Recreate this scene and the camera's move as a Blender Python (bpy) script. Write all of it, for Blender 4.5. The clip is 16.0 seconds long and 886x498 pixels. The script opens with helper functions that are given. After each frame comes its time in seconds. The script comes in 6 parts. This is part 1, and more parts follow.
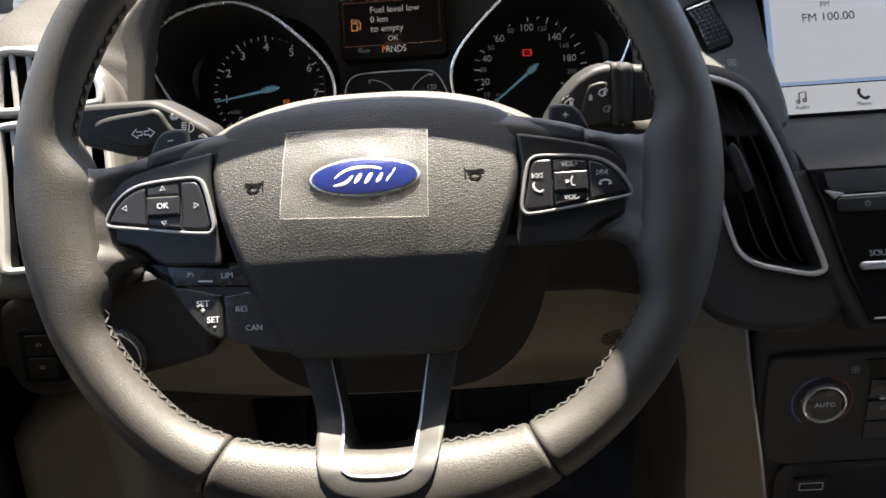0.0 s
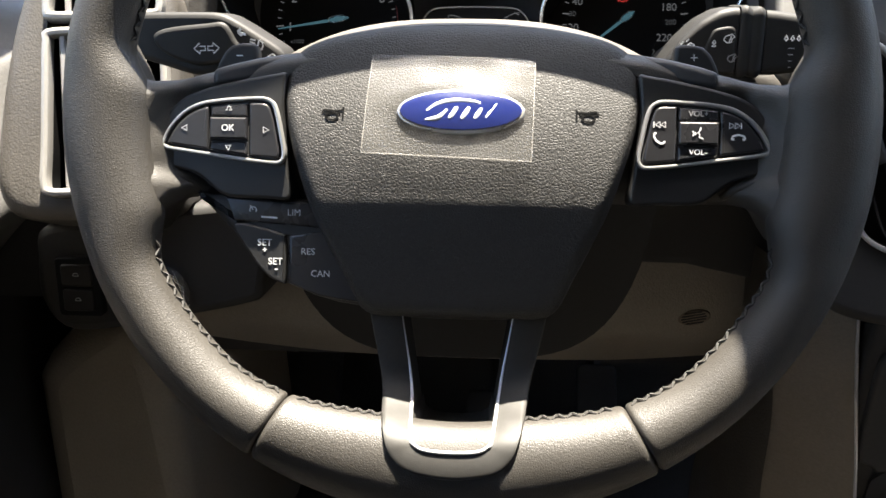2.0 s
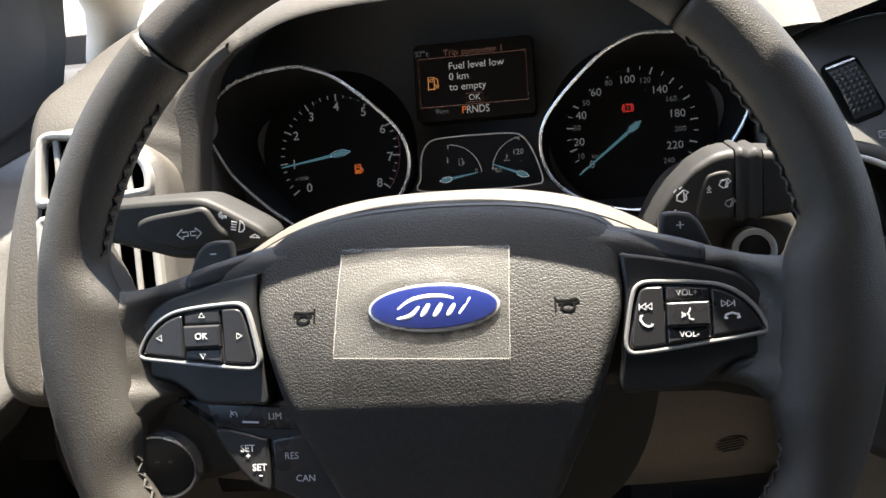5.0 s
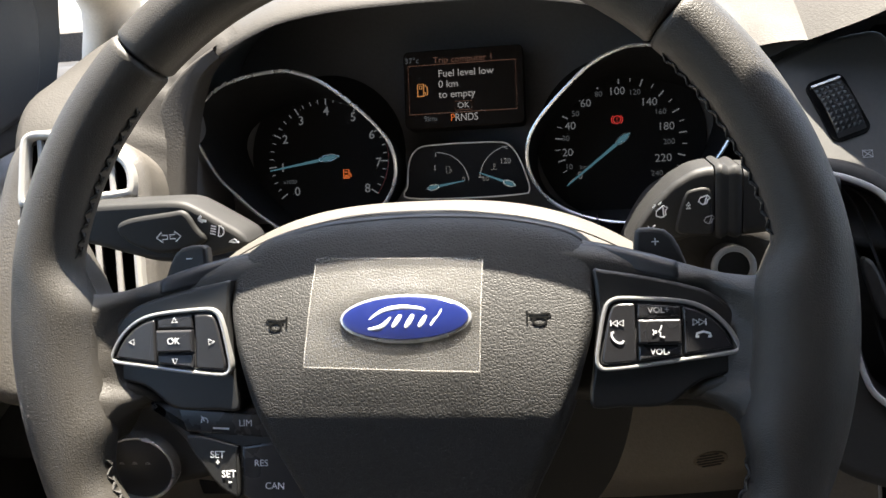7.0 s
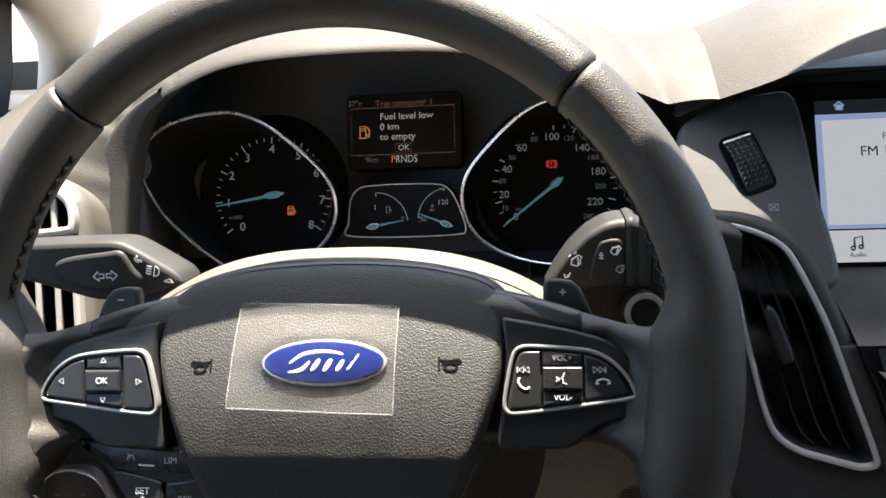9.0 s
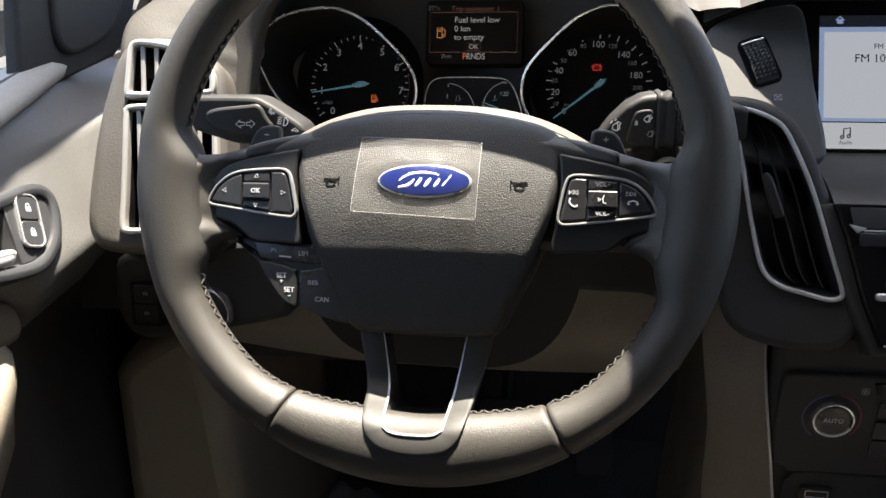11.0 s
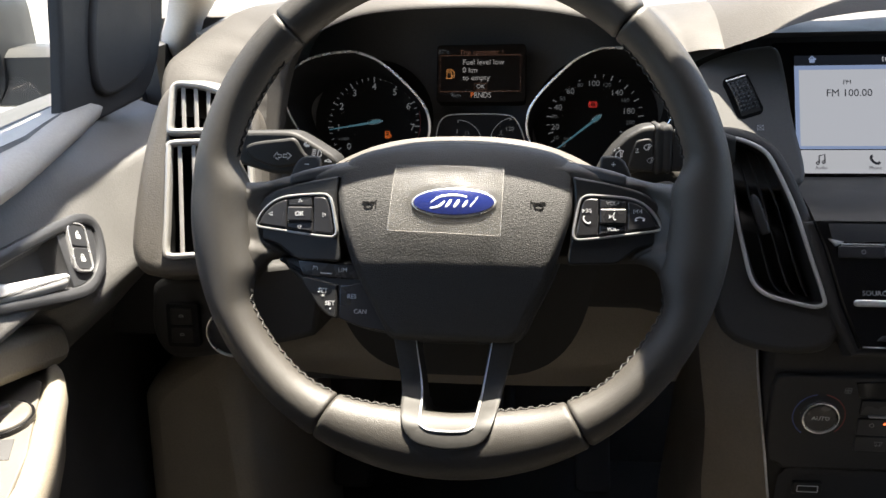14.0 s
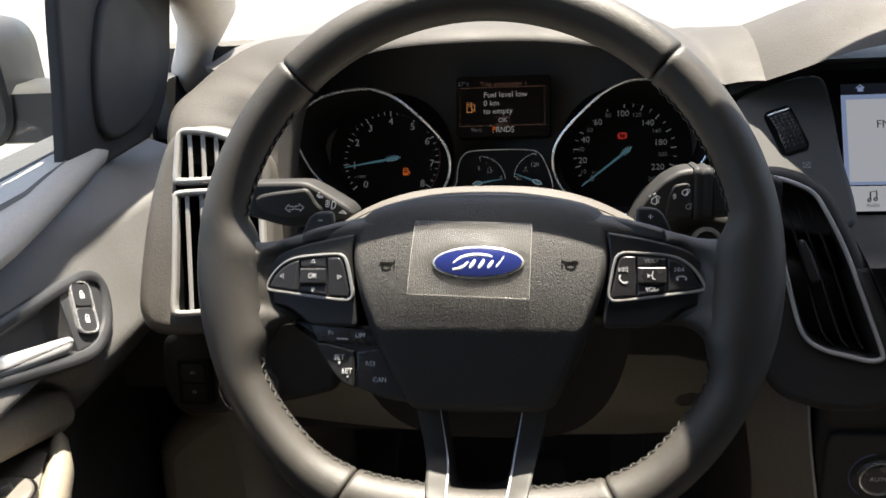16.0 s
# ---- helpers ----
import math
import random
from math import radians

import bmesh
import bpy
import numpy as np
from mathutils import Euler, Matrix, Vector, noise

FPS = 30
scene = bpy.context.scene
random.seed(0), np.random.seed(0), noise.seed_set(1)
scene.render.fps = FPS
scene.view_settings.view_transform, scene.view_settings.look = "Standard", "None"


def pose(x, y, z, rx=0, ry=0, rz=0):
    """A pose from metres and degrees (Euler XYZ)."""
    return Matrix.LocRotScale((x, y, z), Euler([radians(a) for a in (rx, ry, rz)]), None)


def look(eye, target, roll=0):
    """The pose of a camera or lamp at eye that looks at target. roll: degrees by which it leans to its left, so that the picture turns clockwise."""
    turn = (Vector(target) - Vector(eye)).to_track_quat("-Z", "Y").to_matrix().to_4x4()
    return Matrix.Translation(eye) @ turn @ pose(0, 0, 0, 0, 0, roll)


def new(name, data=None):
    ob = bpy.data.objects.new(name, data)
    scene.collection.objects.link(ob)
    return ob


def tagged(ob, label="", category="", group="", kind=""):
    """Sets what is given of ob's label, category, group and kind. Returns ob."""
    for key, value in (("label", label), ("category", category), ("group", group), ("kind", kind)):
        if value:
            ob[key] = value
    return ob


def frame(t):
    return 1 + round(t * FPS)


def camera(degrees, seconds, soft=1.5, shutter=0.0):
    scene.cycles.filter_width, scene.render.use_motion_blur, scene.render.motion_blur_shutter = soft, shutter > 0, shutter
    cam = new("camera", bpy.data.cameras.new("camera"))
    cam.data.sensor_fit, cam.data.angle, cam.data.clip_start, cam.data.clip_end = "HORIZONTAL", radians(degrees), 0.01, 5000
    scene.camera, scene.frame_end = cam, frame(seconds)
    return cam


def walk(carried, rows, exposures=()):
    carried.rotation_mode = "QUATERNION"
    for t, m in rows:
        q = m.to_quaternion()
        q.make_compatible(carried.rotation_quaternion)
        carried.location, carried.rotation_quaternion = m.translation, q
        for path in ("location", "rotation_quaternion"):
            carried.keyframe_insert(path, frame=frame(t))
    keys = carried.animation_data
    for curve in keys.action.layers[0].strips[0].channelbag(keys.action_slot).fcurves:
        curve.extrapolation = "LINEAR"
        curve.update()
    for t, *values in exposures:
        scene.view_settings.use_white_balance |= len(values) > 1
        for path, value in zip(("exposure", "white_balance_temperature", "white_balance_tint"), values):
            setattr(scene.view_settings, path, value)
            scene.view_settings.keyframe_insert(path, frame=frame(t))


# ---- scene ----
cam = camera(56.3, 16.0, shutter=0.25)
PATH = [
    (0, (0.05873, -0.41208, 0.85739), (-0.0248, 1.4109, 0.0391), -4.46),
    (0.5, (0.02520, -0.36351, 0.83563), (-0.0177, 1.4405, -0.0267), -3.65),
    (1, (0.03260, -0.34320, 0.83018), (-0.0293, 1.4458, -0.0619), -3.11),
    (1.5, (0.02343, -0.35045, 0.83024), (-0.0687, 1.4323, -0.0717), -2.35),
    (2, (0.02229, -0.36698, 0.82931), (-0.1209, 1.4176, -0.0621), -0.81),
    (2.5, (0.03647, -0.36410, 0.83951), (-0.1720, 1.4309, -0.0175), -0.34),
    (3, (0.06285, -0.36514, 0.86497), (-0.1965, 1.4329, 0.0284), -3.36),
    (3.5, (0.06925, -0.35632, 0.87733), (-0.2080, 1.4332, 0.0284), -5.55),
    (4, (0.07441, -0.33716, 0.88665), (-0.1817, 1.4579, 0.0427), -6.94),
    (4.5, (0.07058, -0.31739, 0.87902), (-0.2004, 1.4852, 0.0561), -8.17),
    (4.7, (0.06216, -0.31654, 0.88291), (-0.2286, 1.4895, 0.0744), -7.85),
    (6.8, (0.07327, -0.31250, 0.88766), (-0.2420, 1.4938, 0.0889), -6.12),
    (7, (0.07528, -0.31225, 0.88671), (-0.2365, 1.4945, 0.0876), -6.06),
    (7.5, (0.07981, -0.31096, 0.88878), (-0.2140, 1.4996, 0.0916), -5.96),
    (8, (0.08305, -0.30964, 0.89159), (-0.1913, 1.5096, 0.1073), -5.76),
    (8.5, (0.08598, -0.30730, 0.89654), (-0.1663, 1.5253, 0.1363), -5.27),
    (9, (0.10215, -0.32293, 0.90451), (-0.1369, 1.5119, 0.1454), -4.23),
    (9.5, (0.12037, -0.36677, 0.90317), (-0.1111, 1.4537, 0.1080), -3.40),
    (10, (0.12206, -0.42985, 0.90236), (-0.1638, 1.3838, 0.1093), -1.73),
    (10.2, (0.11146, -0.43588, 0.88593), (-0.2247, 1.3631, 0.0794), -1.00),
    (12.3, (0.08314, -0.57236, 0.91929), (-0.1216, 1.2076, 0.0305), -3.62),
    (12.5, (0.08543, -0.58429, 0.91451), (-0.1162, 1.1987, 0.0311), -3.40),
    (13, (0.08650, -0.57699, 0.91704), (-0.1095, 1.2435, 0.1123), -2.76),
    (13.5, (0.07469, -0.55971, 0.91005), (-0.1265, 1.2834, 0.1600), -2.06),
    (14, (0.06343, -0.53387, 0.90465), (-0.1778, 1.2984, 0.1400), -2.10),
    (14.5, (0.06106, -0.53428, 0.90483), (-0.2058, 1.2847, 0.1174), -2.55),
    (15, (0.06219, -0.53675, 0.91140), (-0.2113, 1.2865, 0.1362), -2.68),
    (15.5, (0.06020, -0.53776, 0.91309), (-0.2211, 1.2900, 0.1514), -2.61),
    (16, (0.05677, -0.48001, 0.92576), (-0.2361, 1.3464, 0.1651), -3.84),
]
EXPOSURES = [(0.0, 3.12), (4.5, 3.20), (9.0, 3.20), (10.0, 3.10), (12.5, 2.97), (15.0, 3.02), (15.5, 3.00), (16.0, 2.62)]
walk(cam, [(t, look(eye, target, roll)) for t, eye, target, roll in PATH], EXPOSURES)

# ---- daylight ----
SUN_WAY = Vector((0.088, 0.264, 0.960)).normalized()
world = bpy.data.worlds.new("daylight")
scene.world = world
world.use_nodes = True
wn = world.node_tree.nodes
sky = wn.new("ShaderNodeTexSky")
sky.sky_type = "NISHITA"
sky.sun_disc = False
sky.air_density, sky.dust_density, sky.ozone_density = 1.0, 2.8, 0.8
sky.sun_elevation = math.asin(SUN_WAY.z)
sky.sun_rotation = math.atan2(SUN_WAY.x, SUN_WAY.y)
wn["Background"].inputs["Strength"].default_value = 0.074
world.node_tree.links.new(sky.outputs[0], wn["Background"].inputs["Color"])
sun_data = bpy.data.lights.new("sun", "SUN")
sun_data.energy, sun_data.angle, sun_data.color = 5.0, radians(0.55), (1.0, 0.915, 0.78)
sun = new("sun", sun_data)
sun.matrix_world = look(SUN_WAY * 5, (0, 0, 0))

# ---- materials ----
LIBRARY = {}


def material(name, colour, rough=0.5, metal=0.0, grain=0.0, size=0.0015, style="leather", mottle=0.12, spec=0.5, coat=0.0, rough_vary=0.08):
    """A surface with grain (relief of that depth in metres and cell size), slow mottling of colour and of gloss."""
    m = bpy.data.materials.new(name)
    m.use_nodes = True
    nt = m.node_tree
    n, ln = nt.nodes, nt.links
    b = n["Principled BSDF"]
    b.inputs["Metallic"].default_value = metal
    b.inputs["Specular IOR Level"].default_value = spec
    b.inputs["Coat Weight"].default_value = coat
    co = n.new("ShaderNodeTexCoord")
    slow = n.new("ShaderNodeTexNoise")
    slow.inputs["Scale"].default_value = 22
    slow.inputs["Detail"].default_value = 5
    ln.new(co.outputs["Object"], slow.inputs["Vector"])
    fine = n.new("ShaderNodeTexNoise")
    fine.inputs["Scale"].default_value = 420
    fine.inputs["Detail"].default_value = 3
    ln.new(co.outputs["Object"], fine.inputs["Vector"])
    add = n.new("ShaderNodeMath")
    add.operation = "ADD"
    ln.new(slow.outputs["Fac"], add.inputs[0])
    ln.new(fine.outputs["Fac"], add.inputs[1])
    mr = n.new("ShaderNodeMapRange")
    mr.inputs["From Min"].default_value, mr.inputs["From Max"].default_value = 0.6, 1.4
    mr.inputs["To Min"].default_value, mr.inputs["To Max"].default_value = 1 - mottle, 1 + mottle
    ln.new(add.outputs[0], mr.inputs["Value"])
    mul = n.new("ShaderNodeVectorMath")
    mul.operation = "SCALE"
    mul.inputs[0].default_value = colour
    ln.new(mr.outputs[0], mul.inputs["Scale"])
    ln.new(mul.outputs[0], b.inputs["Base Color"])
    rr = n.new("ShaderNodeMapRange")
    rr.inputs["From Min"].default_value, rr.inputs["From Max"].default_value = 0.3, 0.7
    rr.inputs["To Min"].default_value, rr.inputs["To Max"].default_value = max(rough - rough_vary, 0.02), min(rough + rough_vary, 1)
    ln.new(slow.outputs["Fac"], rr.inputs["Value"])
    ln.new(rr.outputs[0], b.inputs["Roughness"])
    if grain:
        bump = n.new("ShaderNodeBump")
        bump.inputs["Distance"].default_value = grain
        warp = n.new("ShaderNodeTexNoise")
        warp.inputs["Scale"].default_value = 0.45 / size
        warp.inputs["Detail"].default_value = 2
        ln.new(co.outputs["Object"], warp.inputs["Vector"])
        mixv = n.new("ShaderNodeVectorMath")
        mixv.operation = "MULTIPLY_ADD"
        mixv.inputs[1].default_value = (size * 0.6,) * 3
        ln.new(warp.outputs["Color"], mixv.inputs[0])
        ln.new(co.outputs["Object"], mixv.inputs[2])
        if style == "leather":
            vor = n.new("ShaderNodeTexVoronoi")
            vor.feature = "SMOOTH_F1"
            vor.inputs["Scale"].default_value = 1 / size
            vor.inputs["Smoothness"].default_value = 0.15
            ln.new(mixv.outputs[0], vor.inputs["Vector"])
            inv = n.new("ShaderNodeMath")
            inv.operation = "MULTIPLY_ADD"
            inv.inputs[1].default_value = -1.0
            inv.inputs[2].default_value = 1.0
            ln.new(vor.outputs["Distance"], inv.inputs[0])
            ln.new(inv.outputs[0], bump.inputs["Height"])
        elif style == "crease":
            vor = n.new("ShaderNodeTexVoronoi")
            vor.feature = "DISTANCE_TO_EDGE"
            vor.inputs["Scale"].default_value = 1 / size
            mixv.inputs[1].default_value = (size * 0.95,) * 3
            ln.new(mixv.outputs[0], vor.inputs["Vector"])
            cut = n.new("ShaderNodeMapRange")
            cut.interpolation_type = "SMOOTHSTEP"
            cut.inputs["From Min"].default_value, cut.inputs["From Max"].default_value = 0.0, 0.24
            ln.new(vor.outputs["Distance"], cut.inputs["Value"])
            lump = n.new("ShaderNodeMath")
            lump.operation = "MULTIPLY_ADD"
            lump.inputs[1].default_value = 0.5
            ln.new(fine.outputs["Fac"], lump.inputs[0])
            ln.new(cut.outputs[0], lump.inputs[2])
            ln.new(lump.outputs[0], bump.inputs["Height"])
        else:
            nz = n.new("ShaderNodeTexNoise")
            nz.inputs["Scale"].default_value = 1 / size
            nz.inputs["Detail"].default_value = 3
            ln.new(mixv.outputs[0], nz.inputs["Vector"])
            ln.new(nz.outputs["Fac"], bump.inputs["Height"])
        ln.new(bump.outputs[0], b.inputs["Normal"])
    LIBRARY[name] = m
    return m


def glowing(name, colour, strength):
    m = bpy.data.materials.new(name)
    m.use_nodes = True
    b = m.node_tree.nodes["Principled BSDF"]
    b.inputs["Base Color"].default_value = (0.02, 0.02, 0.02, 1)
    b.inputs["Roughness"].default_value = 0.15
    b.inputs["Emission Color"].default_value = (*colour, 1)
    b.inputs["Emission Strength"].default_value = strength
    return m


def clear(name, tint, gloss_rough, most=0.5, haze=0.0, contact=None):
    """A thin clear sheet: see-through, with a gloss that grows at low angles, and a slight milky haze, less where it lies in contact
    (the middle x, y of an oval and its two radii)."""
    m = bpy.data.materials.new(name)
    m.use_nodes = True
    nt = m.node_tree
    n, ln = nt.nodes, nt.links
    n.remove(n["Principled BSDF"])
    tr, gl, lw, mx = n.new("ShaderNodeBsdfTransparent"), n.new("ShaderNodeBsdfGlossy"), n.new("ShaderNodeLayerWeight"), n.new("ShaderNodeMixShader")
    tr.inputs["Color"].default_value = (*tint, 1)
    gl.inputs["Roughness"].default_value = gloss_rough
    lw.inputs["Blend"].default_value = 0.5
    pw, sc = n.new("ShaderNodeMath"), n.new("ShaderNodeMath")
    pw.operation, sc.operation = "POWER", "MULTIPLY_ADD"
    pw.inputs[1].default_value = 5.0
    sc.inputs[1].default_value, sc.inputs[2].default_value = most, 0.04
    ln.new(lw.outputs["Facing"], pw.inputs[0])
    ln.new(pw.outputs[0], sc.inputs[0])
    ln.new(sc.outputs[0], mx.inputs[0])
    ln.new(tr.outputs[0], mx.inputs[1])
    ln.new(gl.outputs[0], mx.inputs[2])
    last = mx
    if haze:
        df, mh = n.new("ShaderNodeBsdfDiffuse"), n.new("ShaderNodeMixShader")
        df.inputs["Color"].default_value = (0.75, 0.73, 0.7, 1)
        mh.inputs[0].default_value = haze
        if contact:
            tc, sub, div, ln_, mr, nz, ad = (n.new("ShaderNode" + k) for k in ("TexCoord", "VectorMath", "VectorMath", "VectorMath", "MapRange", "TexNoise", "Math"))
            sub.operation, div.operation, ln_.operation, ad.operation = "SUBTRACT", "DIVIDE", "LENGTH", "MULTIPLY_ADD"
            cx, cy, rx, ry = contact
            sub.inputs[1].default_value, div.inputs[1].default_value = (cx, cy, 0), (rx, ry, 1)
            nz.inputs["Scale"].default_value, nz.inputs["Detail"].default_value = 160, 4
            ln.new(tc.outputs["Object"], sub.inputs[0])
            ln.new(sub.outputs[0], div.inputs[0])
            ln.new(div.outputs[0], ln_.inputs[0])
            ln.new(tc.outputs["Object"], nz.inputs["Vector"])
            ad.inputs[1].default_value = 0.5
            ln.new(nz.outputs["Fac"], ad.inputs[0])
            ln.new(ln_.outputs["Value"], ad.inputs[2])
            mr.inputs["From Min"].default_value, mr.inputs["From Max"].default_value = 1.15, 1.6
            mr.inputs["To Min"].default_value, mr.inputs["To Max"].default_value = haze * 0.08, haze
            ln.new(ad.outputs[0], mr.inputs["Value"])
            ln.new(mr.outputs[0], mh.inputs[0])
        ln.new(mx.outputs[0], mh.inputs[1])
        ln.new(df.outputs[0], mh.inputs[2])
        last = mh
    ln.new(last.outputs[0], n["Material Output"].inputs["Surface"])
    return m


RIM_LEATHER = material("rim_leather", (0.033, 0.0300, 0.0258), 0.52, spec=0.5, grain=0.00006, size=0.0012, style="crease")
PAD_SKIN = material("pad_skin", (0.032, 0.0312, 0.0298), 0.58, grain=0.00014, size=0.0015, style="crease", spec=0.28)
SATIN = material("satin_black_plastic", (0.019, 0.0187, 0.0183), 0.5, grain=0.00008, size=0.0007, style="noise")
SHROUD_TAUPE = material("shroud_taupe", (0.075, 0.069, 0.061), 0.65, spec=0.3, grain=0.00008, size=0.0010)
STALK_BLACK = material("stalk_black_plastic", (0.0145, 0.0142, 0.0138), 0.58, grain=0.00005, size=0.0007, style="noise", spec=0.3)
CHEEK_TAUPE = material("cheek_taupe", (0.042, 0.039, 0.035), 0.55, grain=0.00009, size=0.0014)
SMOOTH_GREY = material("smooth_charcoal_plastic", (0.03, 0.031, 0.034), 0.42, grain=0.00006, size=0.0006, style="noise")
SPOKE_SHELL = material("hub_shell_plastic", (0.02, 0.02, 0.02), 0.45, grain=0.00005, size=0.0006, style="noise")
SPOKE_GREY = material("spoke_grey_plastic", (0.018, 0.018, 0.018), 0.42, grain=0.00005, size=0.0006, style="noise")
SPOKE_TAUPE = material("lower_spoke_plastic", (0.034, 0.0328, 0.0305), 0.55, grain=0.00004, size=0.0006, style="noise", spec=0.32)
GLOSS_BLACK = material("gloss_black_plastic", (0.006, 0.006, 0.0065), 0.14, rough_vary=0.05)
MATT_BLACK = material("matt_black_plastic", (0.028, 0.0283, 0.030), 0.7, grain=0.0001, size=0.001, style="noise")
DIAL_BLACK = material("dial_black", (0.010, 0.0102, 0.011), 0.75, spec=0.15)
CHROME = material("satin_chrome", (0.78, 0.78, 0.79), 0.27, metal=0.8, mottle=0.03, rough_vary=0.05)
DULL_CHROME = material("dull_silver_plastic", (0.62, 0.62, 0.63), 0.35, metal=0.6, mottle=0.04)
# Blacker than the plastics: the shade of deep recesses is put into it.
RECESS_SHADE = material("recess_shade", (0.006, 0.006, 0.006), 0.9, spec=0.05)
# Pale paint for the side vent's slats: sunlight is put into the colour.
SUNLIT_SLAT = material("sunlit_slat_paint", (0.30, 0.29, 0.275), 0.36, metal=0.3, mottle=0.04)
KEY_SILVER = material("satin_key_frame", (0.42, 0.42, 0.415), 0.32, metal=0.6, mottle=0.04)
FRAME_SILVER = material("bright_frame_paint", (0.6, 0.6, 0.595), 0.33, metal=0.35, mottle=0.03, rough_vary=0.04)
VENT_SILVER = material("silver_vent_paint", (0.36, 0.35, 0.33), 0.38, metal=0.4, mottle=0.04)
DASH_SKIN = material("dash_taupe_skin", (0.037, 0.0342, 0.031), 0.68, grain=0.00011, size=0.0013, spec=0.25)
# The hoods' taupe made paler: windscreen light is put into the colour.
LIT_DASH = material("lit_dash_skin", (0.062, 0.057, 0.052), 0.6, grain=0.00011, size=0.0013)
LINING = material("hood_lining_grey", (0.10, 0.102, 0.108), 0.8, grain=0.0001, size=0.001, style="noise")
POD_SKIN = material("pod_taupe_skin", (0.072, 0.066, 0.058), 0.5, grain=0.00014, size=0.0013)
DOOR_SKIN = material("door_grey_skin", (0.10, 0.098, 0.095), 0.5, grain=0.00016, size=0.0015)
STACK_DARK = material("stack_dark_plastic", (0.034, 0.0332, 0.0325), 0.62, spec=0.3, grain=0.00006, size=0.0007, style="noise")
DARK_SKIN = material("dark_grey_skin", (0.04, 0.0395, 0.04), 0.5, grain=0.00018, size=0.0016)
TAUPE_PANEL = material("taupe_panel_plastic", (0.058, 0.0565, 0.054), 0.55, grain=0.00006, size=0.0008, style="noise")
PANEL_GREY = material("soft_grey_panel", (0.03, 0.0303, 0.0315), 0.52, grain=0.0002, size=0.0012, style="noise")
SHELF_GREY = material("smooth_grey_shelf", (0.026, 0.026, 0.027), 0.45, grain=0.0001, size=0.0009, style="noise")
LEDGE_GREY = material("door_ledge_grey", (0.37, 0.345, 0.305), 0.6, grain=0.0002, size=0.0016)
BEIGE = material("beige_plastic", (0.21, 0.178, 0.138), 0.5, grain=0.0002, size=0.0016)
KNEE_BEIGE = material("beige_knee_plastic", (0.255, 0.230, 0.195), 0.5, grain=0.0002, size=0.0016)
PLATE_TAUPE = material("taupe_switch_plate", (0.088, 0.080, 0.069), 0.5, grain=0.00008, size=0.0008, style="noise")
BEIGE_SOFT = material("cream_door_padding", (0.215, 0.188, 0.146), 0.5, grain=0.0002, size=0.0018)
PILLAR_BEIGE = material("pale_pillar_cloth", (0.6, 0.55, 0.47), 0.8, grain=0.0002, size=0.0012, style="noise")
ROOF_GREY = material("grey_roof_cloth", (0.12, 0.114, 0.105), 0.9, grain=0.0002, size=0.0012, style="noise")
CARPET = material("dark_carpet", (0.055, 0.051, 0.046), 0.95, grain=0.0012, size=0.002, style="noise", mottle=0.3)
PAPER = material("creased_paper", (0.42, 0.38, 0.31), 0.8, grain=0.0002, size=0.004, style="noise")
# Beige trim again, with the footwell's shade put into its colour.
KICK = material("shaded_beige_trim", (0.075, 0.066, 0.054), 0.6, grain=0.0003, size=0.002)
KICK_LIGHT = material("kick_panel_beige", (0.26, 0.228, 0.182), 0.6, grain=0.0002, size=0.0016)
BUTTON = material("button_black", (0.022, 0.022, 0.024), 0.3, grain=0.00004, size=0.0005, style="noise")
INK_WHITE = material("white_print", (0.75, 0.76, 0.77), 0.5, mottle=0.04)
INK_GREY = material("grey_print", (0.3, 0.3, 0.31), 0.5, mottle=0.04)
INK_DARK = material("dark_print", (0.003, 0.003, 0.003), 0.9, spec=0.1, mottle=0.04)
BADGE_BLUE = material("badge_blue_enamel", (0.006, 0.014, 0.105), 0.18, mottle=0.1, coat=0.5)
STITCH = material("grey_thread", (0.03, 0.0285, 0.0265), 0.8, grain=0.0002, size=0.0004, style="noise")
CONCRETE = material("pale_concrete", (0.11, 0.106, 0.098), 0.9, grain=0.004, size=0.03, style="noise", mottle=0.15)
MIRROR = material("mirror_glass", (0.85, 0.86, 0.87), 0.03, metal=1.0, mottle=0.01, rough_vary=0.01)
PAINT_WHITE = material("white_car_paint", (0.75, 0.75, 0.74), 0.3, mottle=0.02)
NEEDLE = glowing("needle_blue", (0.25, 0.6, 0.74), 0.022)
NEEDLE_CAP = material("needle_silver", (0.55, 0.6, 0.63), 0.3, metal=0.6)
DIAL_INK = glowing("dial_print", (0.46, 0.48, 0.5), 0.024)
DIAL_DIM = glowing("dial_print_dim", (0.32, 0.34, 0.36), 0.017)
WARN_RED = glowing("warning_red", (1.0, 0.06, 0.05), 0.06)
WARN_ORANGE = glowing("warning_orange", (1.0, 0.2, 0.03), 0.055)
LCD_BACK = material("lcd_back", (0.009, 0.0065, 0.005), 0.6, spec=0.15)
LCD_WHITE = glowing("lcd_white", (0.8, 0.76, 0.72), 0.036)
LCD_RED = glowing("lcd_dim_red", (0.42, 0.2, 0.13), 0.022)
LCD_ORANGE = glowing("lcd_orange", (1.0, 0.42, 0.12), 0.05)
SCREEN_PAGE = glowing("screen_page", (0.66, 0.68, 0.74), 0.080)
SCREEN_BLUE = glowing("screen_blue", (0.33, 0.43, 0.68), 0.08)
SCREEN_BAR = glowing("screen_bar", (0.68, 0.69, 0.73), 0.079)
SCREEN_INK = glowing("screen_ink", (0.03, 0.03, 0.04), 0.0494)
SCREEN_TOP = glowing("screen_top", (0.016, 0.02, 0.03), 0.0617)
CLIMATE_BLUE = glowing("climate_blue", (0.42, 0.66, 0.72), 0.034)
